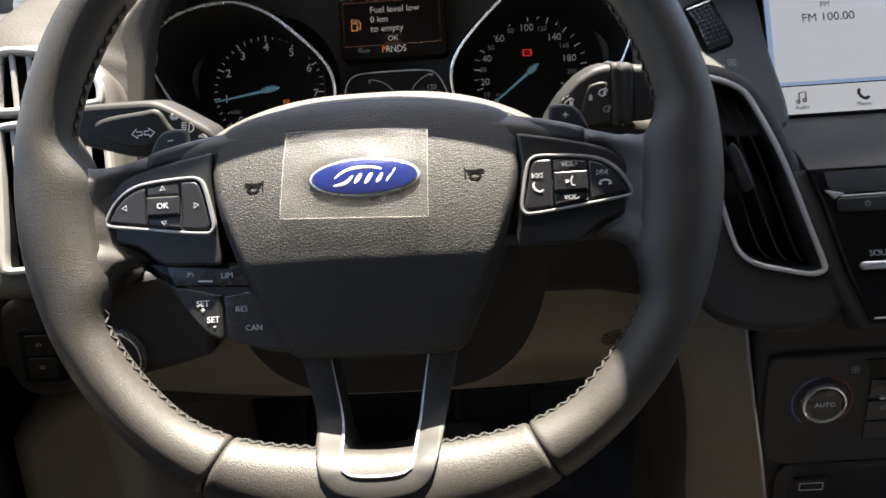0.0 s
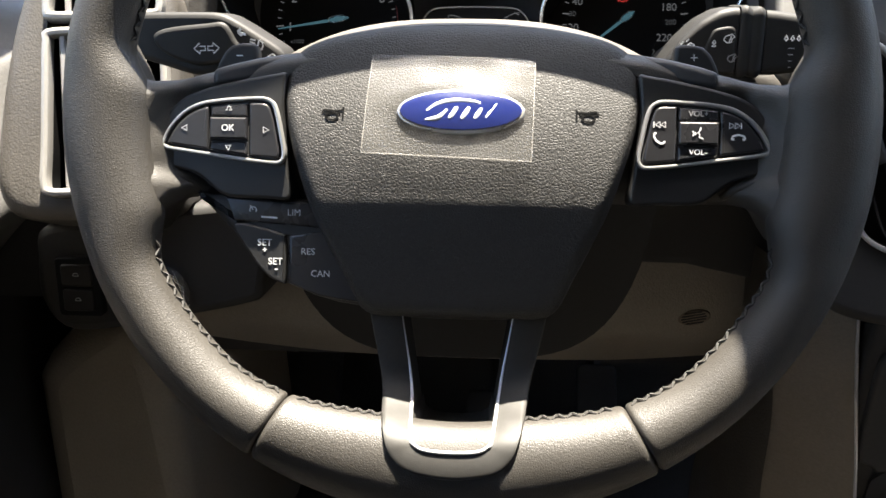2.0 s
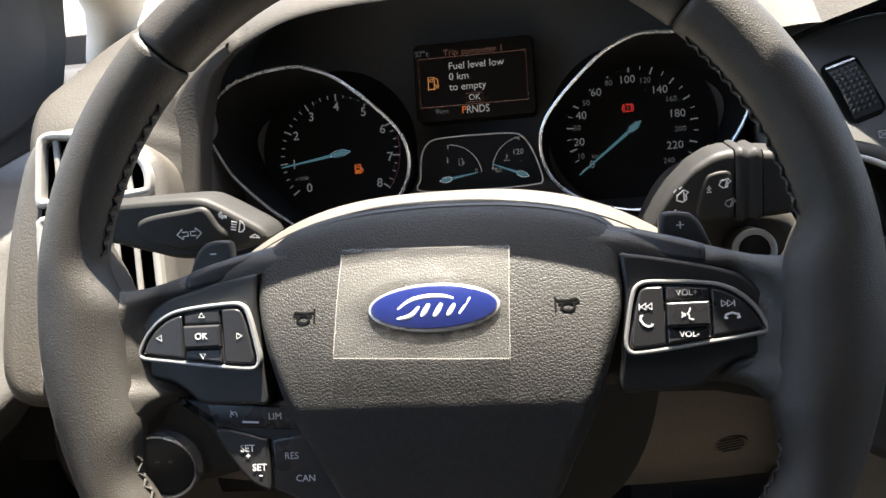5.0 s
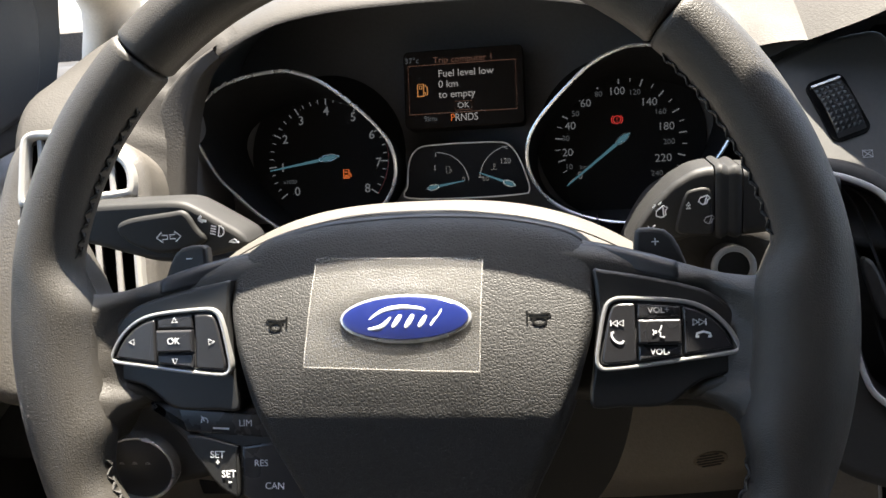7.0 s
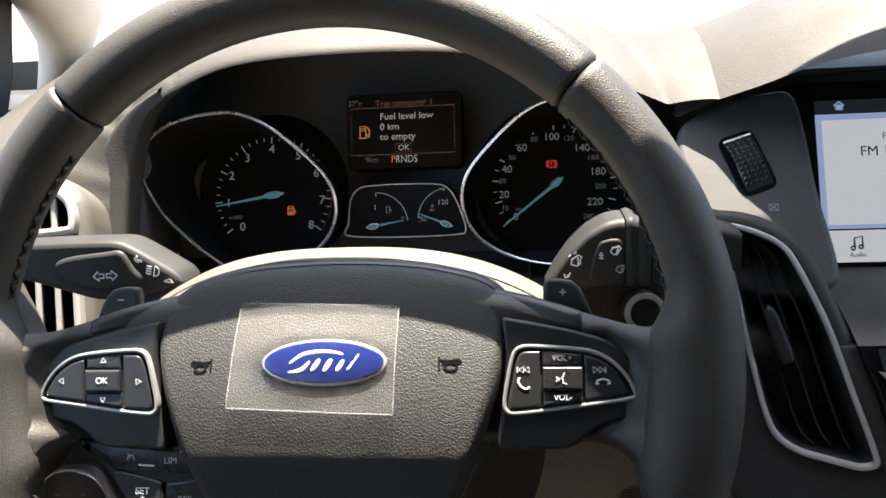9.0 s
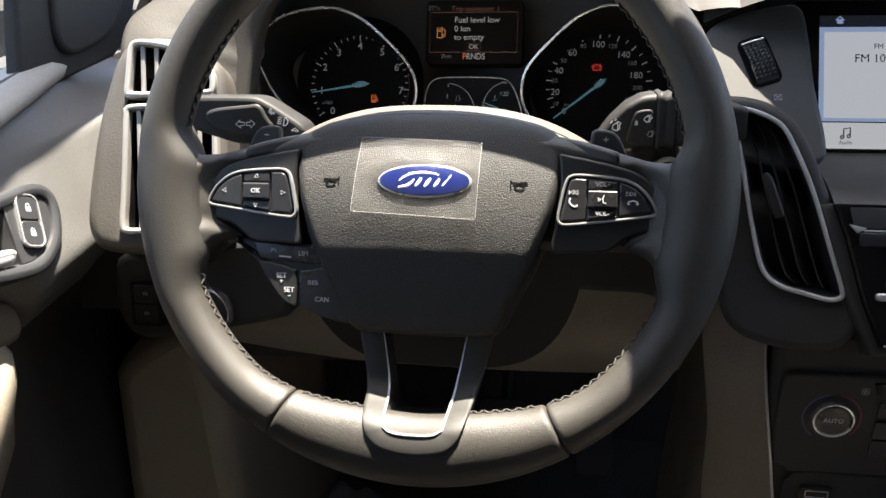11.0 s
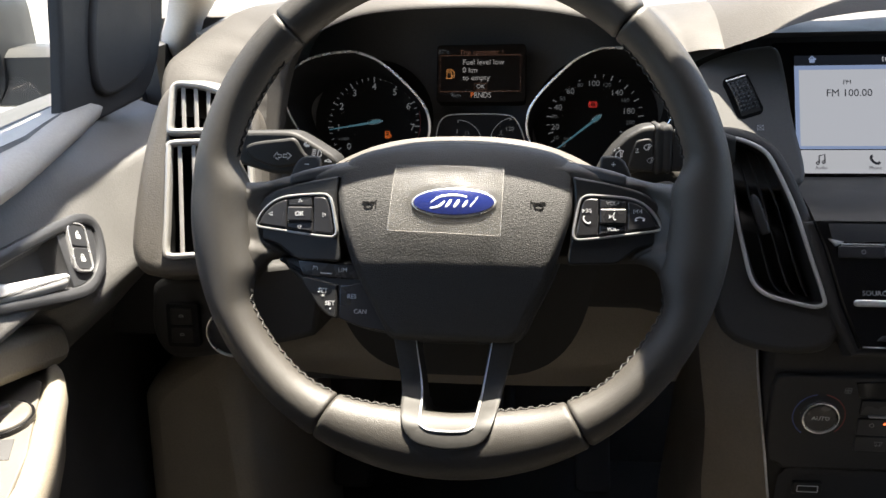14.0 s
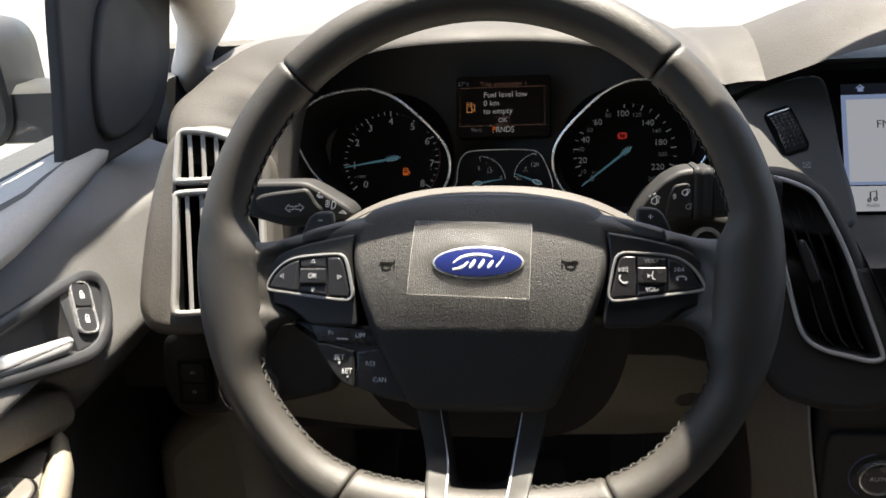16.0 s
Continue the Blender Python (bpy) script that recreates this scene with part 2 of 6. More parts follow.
LED_ORANGE = glowing("led_orange", (1.0, 0.16, 0.04), 0.321)
RING_BLUE = material("dial_ring_blue", (0.06, 0.09, 0.28), 0.4)
RING_RED = material("dial_ring_red", (0.25, 0.04, 0.04), 0.4)
GLASS = clear("window_glass", (0.93, 0.96, 0.95), 0.0)
FILM = clear("clear_film", (0.93, 0.93, 0.92), 0.2, 0.3, haze=0.062, contact=(0.001, 0.0018, 0.0300, 0.0115))
FILM_EDGE = clear("film_edge", (0.95, 0.95, 0.94), 0.2, 0.3, haze=0.14)
WRAP = clear("crumpled_wrap", (0.9, 0.9, 0.9), 0.1, haze=0.28)

# ---- building helpers ----


def plane_at(x, y, z, tilt=0.0, yaw=0.0):
    """A local frame: x to the right, y up along a face that leans back by tilt, z out of it towards the seat; yaw turns it about the upright."""
    return pose(x, y, z) @ Matrix.Rotation(radians(yaw), 4, "Z") @ Matrix.Rotation(radians(90 - tilt), 4, "X")


def mm(pts):
    return [tuple(v * 0.001 for v in p) for p in pts]


def mirrored(pts):
    return [(-p[0], *p[1:]) for p in reversed(pts)]


def smooth_loop(pts, n, closed=True):
    """n points on a soft curve through pts."""
    p = [np.array(q, float) for q in pts]
    k = len(p)
    spans = k if closed else k - 1
    out = []
    for i in range(n):
        s = i * spans / (n if closed else n - 1)
        j = min(int(s), spans - 1)
        f = s - j
        if closed:
            a, b, c, d = p[(j - 1) % k], p[j], p[(j + 1) % k], p[(j + 2) % k]
        else:
            a, b, c, d = p[max(j - 1, 0)], p[j], p[j + 1], p[min(j + 2, k - 1)]
        out.append(tuple(0.5 * (2 * b + (c - a) * f + (2 * a - 5 * b + 4 * c - d) * f * f + (3 * b - 3 * c + d - a) * f ** 3)))
    return out


def spaced(pts, n):
    """A closed loop resampled at n even steps."""
    p = np.array(list(pts) + [pts[0]], float)
    run = np.r_[0, np.cumsum(np.linalg.norm(np.diff(p, axis=0), axis=1))]
    at = np.linspace(0, run[-1], n, endpoint=False)
    return [tuple(np.interp(a, run, p[:, i]) for i in range(p.shape[1])) for a in at]


def rounded_box(w, h, r, n=6, cx=0.0, cy=0.0):
    out = []
    for sx, sy, a0 in ((1, 1, 0), (-1, 1, 90), (-1, -1, 180), (1, -1, 270)):
        for i in range(n + 1):
            a = radians(a0 + 90 * i / n)
            out.append((cx + sx * (w / 2 - r) + r * math.cos(a), cy + sy * (h / 2 - r) + r * math.sin(a)))
    return out


def ellipse(rx, ry, n=40, cx=0.0, cy=0.0):
    return [(cx + rx * math.cos(2 * math.pi * i / n), cy + ry * math.sin(2 * math.pi * i / n)) for i in range(n)]


def turned_left(pts):
    return pts if sum(a[0] * b[1] - b[0] * a[1] for a, b in zip(pts, pts[1:] + pts[:1])) > 0 else pts[::-1]


def inset(pts, d):
    """The outline moved inwards by d."""
    p = np.array(turned_left(list(pts)), float)
    e = np.roll(p, -1, 0) - p
    e /= np.maximum(np.linalg.norm(e, axis=1), 1e-9)[:, None]
    nrm = np.c_[-e[:, 1], e[:, 0]]
    v = nrm + np.roll(nrm, 1, 0)
    v /= np.maximum((v * v).sum(1) / 2, 0.35)[:, None]
    return [tuple(q) for q in p + v * d]


def loft(rings, closed=True, cap0=False, cap1=False, bm=None):
    """Quads between rings of equally many points."""
    bm = bm or bmesh.new()
    vs = [[bm.verts.new(p) for p in ring] for ring in rings]
    for a, b in zip(vs, vs[1:]):
        n = len(a)
        for i in range(n if closed else n - 1):
            j = (i + 1) % n
            bm.faces.new((a[i], a[j], b[j], b[i]))
    if cap0:
        bm.faces.new(vs[0][::-1])
    if cap1:
        bm.faces.new(vs[-1])
    return bm


def raised(outline, z0, z1, edge=0.001, bm=None, top=None, steps=3):
    """A plate with rounded upper edges; top(x, y) adds to the height of its upper side."""
    o = turned_left(list(outline))
    lift = top or (lambda x, y: 0.0)
    rings = [[(x, y, z0) for x, y in o]]
    for i in range(steps + 1):
        a = math.pi / 2 * i / steps
        q = inset(o, edge * (1 - math.cos(a)))
        rings.append([(x, y, z1 - edge + edge * math.sin(a) + lift(x, y)) for x, y in q])
    return loft(rings, True, True, True, bm)


def dished(outline, z0, z1, edge, bm=None, rings_in=8, dome=0.0):
    """A plate whose upper side swells by dome towards its middle."""
    o = np.array(turned_left(list(outline)), float)
    c = o.mean(0)
    rings = [[(x, y, z0) for x, y in o]]
    for i in range(4):
        a = math.pi / 2 * i / 3
        q = inset([tuple(p) for p in o], edge * (1 - math.cos(a)))
        rings.append([(x, y, z1 - edge + edge * math.sin(a)) for x, y in q])
    last = np.array(inset([tuple(p) for p in o], edge))
    for i in range(1, rings_in + 1):
        f = i / (rings_in + 0.5)
        rings.append([(x, y, z1 + dome * (1 - (1 - f) ** 2)) for x, y in last + (c - last) * f])
    return loft(rings, True, True, True, bm)


def band(outline, width, z0, z1, edge=0.0008, bm=None):
    """A frame along an outline, with rounded edges and an open middle."""
    o = turned_left(list(outline))
    rings = []
    prof = [(0, z0), (0, z1 - edge), (edge * 0.3, z1 - edge * 0.3), (edge, z1), (width - edge, z1), (width - edge * 0.3, z1 - edge * 0.3), (width, z1 - edge), (width, z0)]
    for d, z in prof:
        rings.append([(x, y, z) for x, y in inset(o, d)])
    bm = loft(rings, True, False, False, bm)
    return bm


def tube(path, radius, closed=False, sides=8, flat=1.0, bm=None, up=(0, 0, 1)):
    """A round bar along points; radius may be a list."""
    p = [Vector(q) for q in path]
    n = len(p)
    rad = radius if isinstance(radius, (list, tuple)) else [radius] * n
    rings = []
    ref = Vector(up)
    for i in range(n):
        a = p[(i - 1) % n] if closed or i else p[i]
        b = p[(i + 1) % n] if closed or i < n - 1 else p[i]
        t = (b - a).normalized()
        s = t.cross(ref)
        s = s.normalized() if s.length > 1e-4 else t.orthogonal().normalized()
        u = s.cross(t)
        rings.append([p[i] + (s * math.cos(2 * math.pi * k / sides) + u * math.sin(2 * math.pi * k / sides) * flat) * rad[i] for k in range(sides)])
    if closed:
        rings.append(rings[0])
        bm = loft(rings, True, False, False, bm)
        bmesh.ops.remove_doubles(bm, verts=bm.verts, dist=1e-6)
        return bm
    return loft(rings, True, True, True, bm)


def block(x0, x1, y0, y1, z0, z1, r=0.002, bm=None):
    """A box with rounded upright edges and a rounded top."""
    return raised(rounded_box(x1 - x0, y1 - y0, max(r, 1e-4), 3, (x0 + x1) / 2, (y0 + y1) / 2), z0, z1, max(r * 0.6, 1e-4), bm)


def surface(fn, us, vs, bm=None):
    """A sheet through fn(u, v)."""
    return loft([[fn(u, v) for u in us] for v in vs], False, bm=bm)


def mesh_of(name, bm, mat, sharp=38):
    bmesh.ops.recalc_face_normals(bm, faces=bm.faces)
    lim = radians(sharp)
    for e in bm.edges:
        if len(e.link_faces) == 2 and e.calc_face_angle(0) > lim:
            e.smooth = False
    for f in bm.faces:
        f.smooth = len(f.verts) <= 4
    me = bpy.data.meshes.new(name)
    bm.to_mesh(me)
    bm.free()
    me.materials.append(mat)
    return me


def part(name, bm, mat, parent, label="", at=None, sharp=38):
    """One mesh under a thing or a part; at: its place in the parent's frame."""
    ob = new(name, mesh_of(name, bm, mat, sharp))
    ob.parent = parent
    if at is not None:
        ob.matrix_local = at
    if label:
        ob["label"] = label
    return ob


def thing(name, label, category, at=None, group="", kind=""):
    ob = new(name)
    ob.empty_display_size = 0.02
    if at is not None:
        ob.matrix_world = at
    return tagged(ob, label, category, group, kind)


def solid(name, bm, mat, label, category, at=None, kind="", group="", sharp=38):
    """A thing of one mesh."""
    ob = new(name, mesh_of(name, bm, mat, sharp))
    if at is not None:
        ob.matrix_world = at
    return tagged(ob, label, category, group, kind)


def thick(bm, d):
    """Gives a sheet a thickness d."""
    bmesh.ops.recalc_face_normals(bm, faces=bm.faces)
    bmesh.ops.solidify(bm, geom=bm.faces[:], thickness=d)
    return bm


def writing(name, words, size, x, y, z, mat, parent, turn=0.0, wide=1.0, lean=0.0, align="CENTER", bold=0.0):
    """Lettering, centred at x, y on the parent's face."""
    cu = bpy.data.curves.new(name, "FONT")
    cu.body, cu.size, cu.align_x, cu.align_y, cu.extrude, cu.shear, cu.offset = words, size, align, "CENTER", 0.00012, lean, bold
    cu.resolution_u = 3
    tmp = new(name, cu)
    dg = bpy.context.evaluated_depsgraph_get()
    me = bpy.data.meshes.new_from_object(tmp.evaluated_get(dg))
    bpy.data.objects.remove(tmp)
    bpy.data.curves.remove(cu)
    me.materials.clear()
    me.materials.append(mat)
    ob = new(name, me)
    ob.parent = parent
    ob.matrix_local = pose(x, y, z, 0, 0, turn) @ Matrix.Diagonal((wide, 1, 1, 1))
    return ob


def strokes(name, lines, width, z, mat, parent, x=0.0, y=0.0, turn=0.0, scale=1.0):
    """A small printed sign out of poly-lines, each a flat bar of that width."""
    bm = bmesh.new()
    for line in lines:
        p = [Vector((a * scale, b * scale)) for a, b in line]
        shut = len(p) > 2 and (p[0] - p[-1]).length < 1e-9
        if shut:
            p = p[:-1]
        n = len(p)
        left, right = [], []
        for i in range(n):
            a = p[i - 1] if shut or i else p[i]
            b = p[(i + 1) % n] if shut or i < n - 1 else p[i]
            t = (b - a).normalized()
            s = Vector((-t.y, t.x)) * width / 2
            left.append(p[i] + s)
            right.append(p[i] - s)
        for i in range(n if shut else n - 1):
            j = (i + 1) % n
            lo = [bm.verts.new((q.x, q.y, 0.0)) for q in (left[i], right[i], right[j], left[j])]
            hi = [bm.verts.new((q.x, q.y, 0.00015)) for q in (left[i], right[i], right[j], left[j])]
            bm.faces.new(hi)
            for k in range(4):
                bm.faces.new((lo[k], lo[(k + 1) % 4], hi[(k + 1) % 4], hi[k]))
    return part(name, bm, mat, parent, at=pose(x, y, z, 0, 0, turn))


def arc_pts(r, a0, a1, n=16, cx=0.0, cy=0.0):
    return [(cx + r * math.cos(radians(a0 + (a1 - a0) * i / (n - 1))), cy + r * math.sin(radians(a0 + (a1 - a0) * i / (n - 1)))) for i in range(n)]


def step(a, b, v):
    f = min(max((v - a) / (b - a), 0.0), 1.0)
    return f * f * (3 - 2 * f)

# ---- steering wheel ----
WHEEL = plane_at(0.001, 0, 0.714, 24)


def clip(poly, nx, ny, d):
    """The part of an outline where nx * x + ny * y <= d."""
    out = []
    for a, b in zip(poly, poly[1:] + poly[:1]):
        da, db = nx * a[0] + ny * a[1] - d, nx * b[0] + ny * b[1] - d
        if da <= 0:
            out.append(a)
        if da * db < 0:
            f = da / (da - db)
            out.append((a[0] + (b[0] - a[0]) * f, a[1] + (b[1] - a[1]) * f))
    return out


def clipped(poly, *cuts):
    for c in cuts:
        poly = clip(poly, *c)
    return poly


def rim_shape(deg):
    """Inner radius of the rim and half its depth at an angle."""
    d = (deg + 360) % 360
    inner = 0.1575
    low = abs(d - 270)
    inner -= 0.0155 * (1 - step(8, 44, low))
    for g in (180, 360, 0):
        off = (d - g) if g != 180 else (180 - d)
        inner -= 0.012 * step(-27, -16, off) * (1 - step(3, 12, off))
    return inner, 0.0165 + 0.001 * (1 - step(10, 40, low))


def rim_point(deg, turn, grow=0.0):
    """A point on the rim's skin: turn 0 is outermost, 90 faces the seat, 180 innermost."""
    inner, depth = rim_shape(deg)
    mid, half = (0.187 + inner) / 2, (0.187 - inner) / 2
    r = mid + (half + grow) * math.cos(radians(turn))
    z = (depth + grow) * math.sin(radians(turn))
    return (r * math.cos(radians(deg)), r * math.sin(radians(deg)), z)


def rim_section(a0, a1):
    rings = []
    n = int((a1 - a0) / 1.5)
    stops = [a0, a0 + 0.12, a0 + 0.35, a0 + 0.8] + [a0 + (a1 - a0) * i / n for i in range(1, n)] + [a1 - 0.8, a1 - 0.35, a1 - 0.12, a1]
    for a in stops:
        end = min(a - a0, a1 - a)
        g = -0.0026 * max(0.0, 1 - end / 0.8) ** 2.2
        rings.append([rim_point(a, t * 360 / 36, g) for t in range(36)])
    return loft(rings, True, True, True)


wheel = thing("steering_wheel", "black leather steering wheel with switches on both spokes", "steering wheel", WHEEL)
for name, a0, a1 in (("rim_top", 46.7, 133.3), ("rim_side", 133.3, 239.2), ("rim_bottom", 239.2, 300.8), ("rim_side", 300.8, 406.7)):
    part(name, rim_section(a0, a1), RIM_LEATHER, wheel, "black stitched leather section of the rim")


def stitching(a0, a1):
    """Cross stitches along the inner edge of the rim."""
    bm = bmesh.new()
    n = int((a1 - a0) / 2.4)
    rng = random.Random(int(a0))
    for i in range(n):
        a = a0 + (a1 - a0) * i / n + rng.uniform(-0.12, 0.12)
        for da, t0, t1 in ((0.0, 170, 184), (0.4, 184, 170)):
            p, q = rim_point(a + da, t0, 0.0001), rim_point(a + da + 1.9, t1, 0.0001)
            m = rim_point(a + da + 0.95, (t0 + t1) / 2, 0.0010)
            tube([p, m, q], [0.0005, 0.00078, 0.0005], sides=5, bm=bm)
    return bm


for a0, a1 in ((140, 168), (203, 238), (241, 258), (283, 299), (302, 338), (372, 404)):
    part("stitching", stitching(a0, a1), STITCH, wheel, "grey cross stitches")

PAD = spaced(smooth_loop(mm([(-84.5, 13), (-84, 22), (-80.5, 30), (-73, 36.2), (-60, 40.6), (-36, 44.8), (0, 46.6), (36, 44.8), (60, 40.6), (73, 36.2), (80.5, 30), (84, 22), (84.5, 13), (82.5, 0), (77.6, -18), (68.5, -45), (55, -73), (44, -92), (24, -94), (0, -94.5), (-24, -94), (-44, -92), (-55, -73), (-68.5, -45), (-77.6, -18), (-82.5, 0)]), 160), 150)


def pad_height(x, u):
    v = u + 0.038
    h = 0.0070 + 0.06 * v - 4.2 * v * v - 7 * max(0.0, u - 0.03) ** 2
    low = 0.0072 - 0.20 * (-0.039 - u)
    f = step(-0.0425, -0.0355, u)
    h = h * f + low * (1 - f)
    return h - 0.0038 * (x / 0.075) ** 2


def pad_mesh():
    o = np.array(turned_left(PAD))
    rings = []
    for d, z in ((-0.0002, -0.05), (-0.0002, -0.036)):
        rings.append([(x, y, z) for x, y in inset([tuple(p) for p in o], d)])
    c = np.array([0.0, -0.026])
    for i in range(44):
        f = (i / 44.0) ** 0.9
        ring = []
        for p in o:
            q = p + (c - p) * f
            d = np.linalg.norm(p - c) * f
            e = 1 - max(0.0, 1 - d / 0.006) ** 2
            ring.append((q[0], q[1], pad_height(*q) - (0.0065 - 0.004 * step(0.02, 0.04, q[1])) * (1 - e)))
        rings.append(ring)
    return loft(rings, True, False, True)


part("airbag_cover", pad_mesh(), PAD_SKIN, wheel, "grained black airbag cover")
part("hub_shell", loft([[(x, y, z) for x, y in inset(PAD, d)] for d, z in ((-0.0006, -0.024), (-0.0016, -0.025), (-0.003, -0.032), (-0.0034, -0.046))]), SPOKE_SHELL, wheel, "satin shell round the cover")
part("hub_body", raised(inset(PAD, 0.004), -0.09, -0.045, 0.006), MATT_BLACK, wheel, "black hub behind the cover")


def on_pad(x, u, lift=0.0):
    """The frame that lies on the cover at x, u."""
    return pose(x, u, pad_height(x, u) + lift, -math.degrees(math.atan(-0.06 + 8.4 * (u + 0.038))), math.degrees(0.0076 / 0.075 ** 2 * x), 0)


# the badge: a blue oval in a chrome rim, with plain pale sweeps
badge = part("badge", dished(ellipse(0.0292, 0.0108, 64), -0.001, 0.0018, 0.0008, dome=0.0002), CHROME, wheel, "blue oval badge in a chrome rim", on_pad(0.001, 0.0018, -0.0004))
part("badge_face", dished(ellipse(0.0278, 0.0094, 64), 0.001, 0.0024, 0.0004, dome=0.0012), BADGE_BLUE, badge, "glossy blue enamel")
SWEEPS = (
    ([(-19, -3.6), (-14, 0.6), (-9, 3.4), (-2, 4.6), (5, 4.2), (9, 3.2)], 0.0010),
    ([(-16, -4.6), (-10, -3.6), (-6, 0.2)], 0.0011),
    ([(-5, -4.2), (-1.5, 1.2)], 0.0012),
    ([(0.6, -4.4), (4.0, 1.2)], 0.0012),
    ([(6.4, -4.2), (9.6, 0.8)], 0.0012),
    ([(11.4, -3.6), (16.6, 3.6)], 0.0010),
)
for line, w in SWEEPS:
    pts = smooth_loop([(x * 0.001, y * 0.001, 0.00362 - 0.000006 * abs(x) ** 1.7 - 0.000010 * abs(y) ** 2) for x, y in line], 24, False)
    part("flourish", tube(pts, [w * (0.45 + 0.55 * math.sin(math.pi * (k + 0.5) / 24)) for k in range(24)], sides=6, flat=0.4), INK_WHITE, badge, "pale sweep")

# the horn signs, pressed into the cover
HORN = [[(4.6, 2.8), (4.6, -2.4)], [(4.6, 1.5), (1.6, 1.0), (-3.6, 1.5), (-4.2, 0.6), (-3.0, 0.1), (3.6, 0.1)], [(2.6 * math.cos(a * 0.45), -1.3 + 1.5 * math.sin(a * 0.45)) for a in range(15)]]
for sx in (-1, 1):
    ob = strokes("horn_sign", HORN, 0.0008, 0, INK_DARK, wheel, scale=0.00115)
    ob.matrix_local = on_pad(sx * 0.0588, 0.001, 0.0003) @ Matrix.Diagonal((-sx, 1, 1, 1))

WING = [(-82, 20.6), (-86.5, 20.2), (-101, 17.6), (-117, 14), (-129, 10), (-137, 4), (-144, -6), (-148.5, -15.5), (-148.4, -20), (-143.5, -23.4), (-134, -25.4), (-125.5, -27.8), (-119.5, -32), (-114, -36.6), (-107, -38.6), (-92, -38.8), (-79.5, -38.4), (-80.5, -24), (-83, 0), (-82.5, 14)]
FRAME = [(-141.4, -13), (-138.4, -6.5), (-134, -1), (-128.5, 3.4), (-122, 6.2), (-113, 7.7), (-103, 8.5), (-94, 8.9), (-90, 8.4), (-87, 6.4), (-85.4, 3), (-84, -2.5), (-82.2, -12), (-81.4, -17), (-81.8, -20.4), (-84, -22.6), (-88, -22.9), (-101.7, -21.5), (-122, -18.7), (-137, -16.6), (-140.4, -15.4)]
PADDLE = [(-124, 20), (-120.5, 29), (-118, 33.6), (-114.5, 36.8), (-109, 38), (-103.5, 38), (-101.4, 36.6), (-100.8, 33), (-100.6, 20)]


WING_LINE = mm(WING)


def off_wing(x, u):
    """How far a point of the spoke lies outside the switch wing, nought within it."""
    best, odd = 1.0, False
    for (ax, ay), (bx, by) in zip(WING_LINE, WING_LINE[1:] + WING_LINE[:1]):
        dx, dy = bx - ax, by - ay
        w = min(max(((-x - ax) * dx + (u - ay) * dy) / (dx * dx + dy * dy), 0.0), 1.0)
        best = min(best, math.hypot(ax + w * dx + x, ay + w * dy - u))
        if (ay > u) != (by > u) and -x < ax + dx * (u - ay) / dy:
            odd = not odd
    return 0.0 if odd else best


def spoke_height(x, u):
    """The leather between rim and switches: low under the wing, up along the top strip and into the rim."""
    base = float(np.interp(x, (0.066, 0.105, 0.120, 0.135, 0.144, 0.150, 0.157, 0.166), (-0.0155, -0.0150, -0.0120, -0.0075, -0.0025, 0.0025, 0.0085, 0.0115)))
    full = float(np.interp(x, (0.112, 0.118, 0.126, 0.135, 0.144, 0.150, 0.157, 0.166), (-0.030, -0.0135, -0.0078, -0.0028, 0.0024, 0.0062, 0.0100, 0.0116)))
    base += max(0.0, full - base) * step(0.0, 0.009, off_wing(x, u))
    return base + 0.0055 * step(0.008, 0.0155, u) * step(0.134, 0.120, x) + 0.0035 * step(0.012, -0.02, u) * step(0.128, 0.142, x)


def spoke_mesh(side):
    """A strip of columns from hub to rim, each rounded over at its upper and lower edge."""
    rows = []
    for i in range(61):
        x = 0.066 + 0.1 * i / 60
        lo = float(np.interp(x, (0.066, 0.105, 0.118, 0.126, 0.132, 0.1365, 0.1395, 0.143, 0.147, 0.166), (-0.0385, -0.0388, -0.0380, -0.0380, -0.0392, -0.0420, -0.0455, -0.0520, -0.0580, -0.0650)))
        hi = float(np.interp(x, (0.066, 0.086, 0.112, 0.125, 0.137, 0.146, 0.1505, 0.154, 0.157, 0.166), (0.034, 0.031, 0.0245, 0.0205, 0.0172, 0.0160, 0.0170, 0.0205, 0.0285, 0.0450)))
        col = [(lo + 0.004, -0.027)]
        for k in range(45):
            v = k / 44
            u = lo + (hi - lo) * v
            end = min(u - lo, hi - u)
            drop = 0.0075 * max(0.0, 1 - end / 0.0075) ** 2
            col.append((u, spoke_height(x, u) - drop))
        col.append((hi - 0.004, -0.027))
        rows.append([(side * x, u, z) for u, z in col])
    return loft(rows, False)


def cap_mesh(side):
    rows = []
    for i in range(25):
        x = 0.078 + 0.0398 * i / 24
        lo = float(np.interp(x, (0.078, 0.086, 0.100, 0.118), (0.0228, 0.0212, 0.0184, 0.0146)))
        hi = float(np.interp(x, (0.078, 0.095, 0.109, 0.118), (0.0337, 0.0299, 0.0259, 0.0228)))
        z = float(np.interp(x, (0.078, 0.088, 0.100, 0.112, 0.118), (-0.0185, -0.0140, -0.0095, -0.0066, -0.0058))) - 0.0012 * (i == 24)
        col = [(lo, z - 0.012), (lo, z - 0.0018), (lo + 0.0005, z - 0.0006), (lo + 0.0016, z), (lo + 0.0022, z)]
        col += [(hi - 0.0046, z), (hi - 0.0040, z), (hi - 0.0018, z - 0.0008), (hi - 0.0006, z - 0.0026), (hi, z - 0.0052), (hi, z - 0.016)]
        rows.append([(side * x, u, q) for u, q in col])
    rows.append([(p[0] + side * 0.0002, p[1], -0.020) for p in rows[-1]])
    return loft(rows, False)


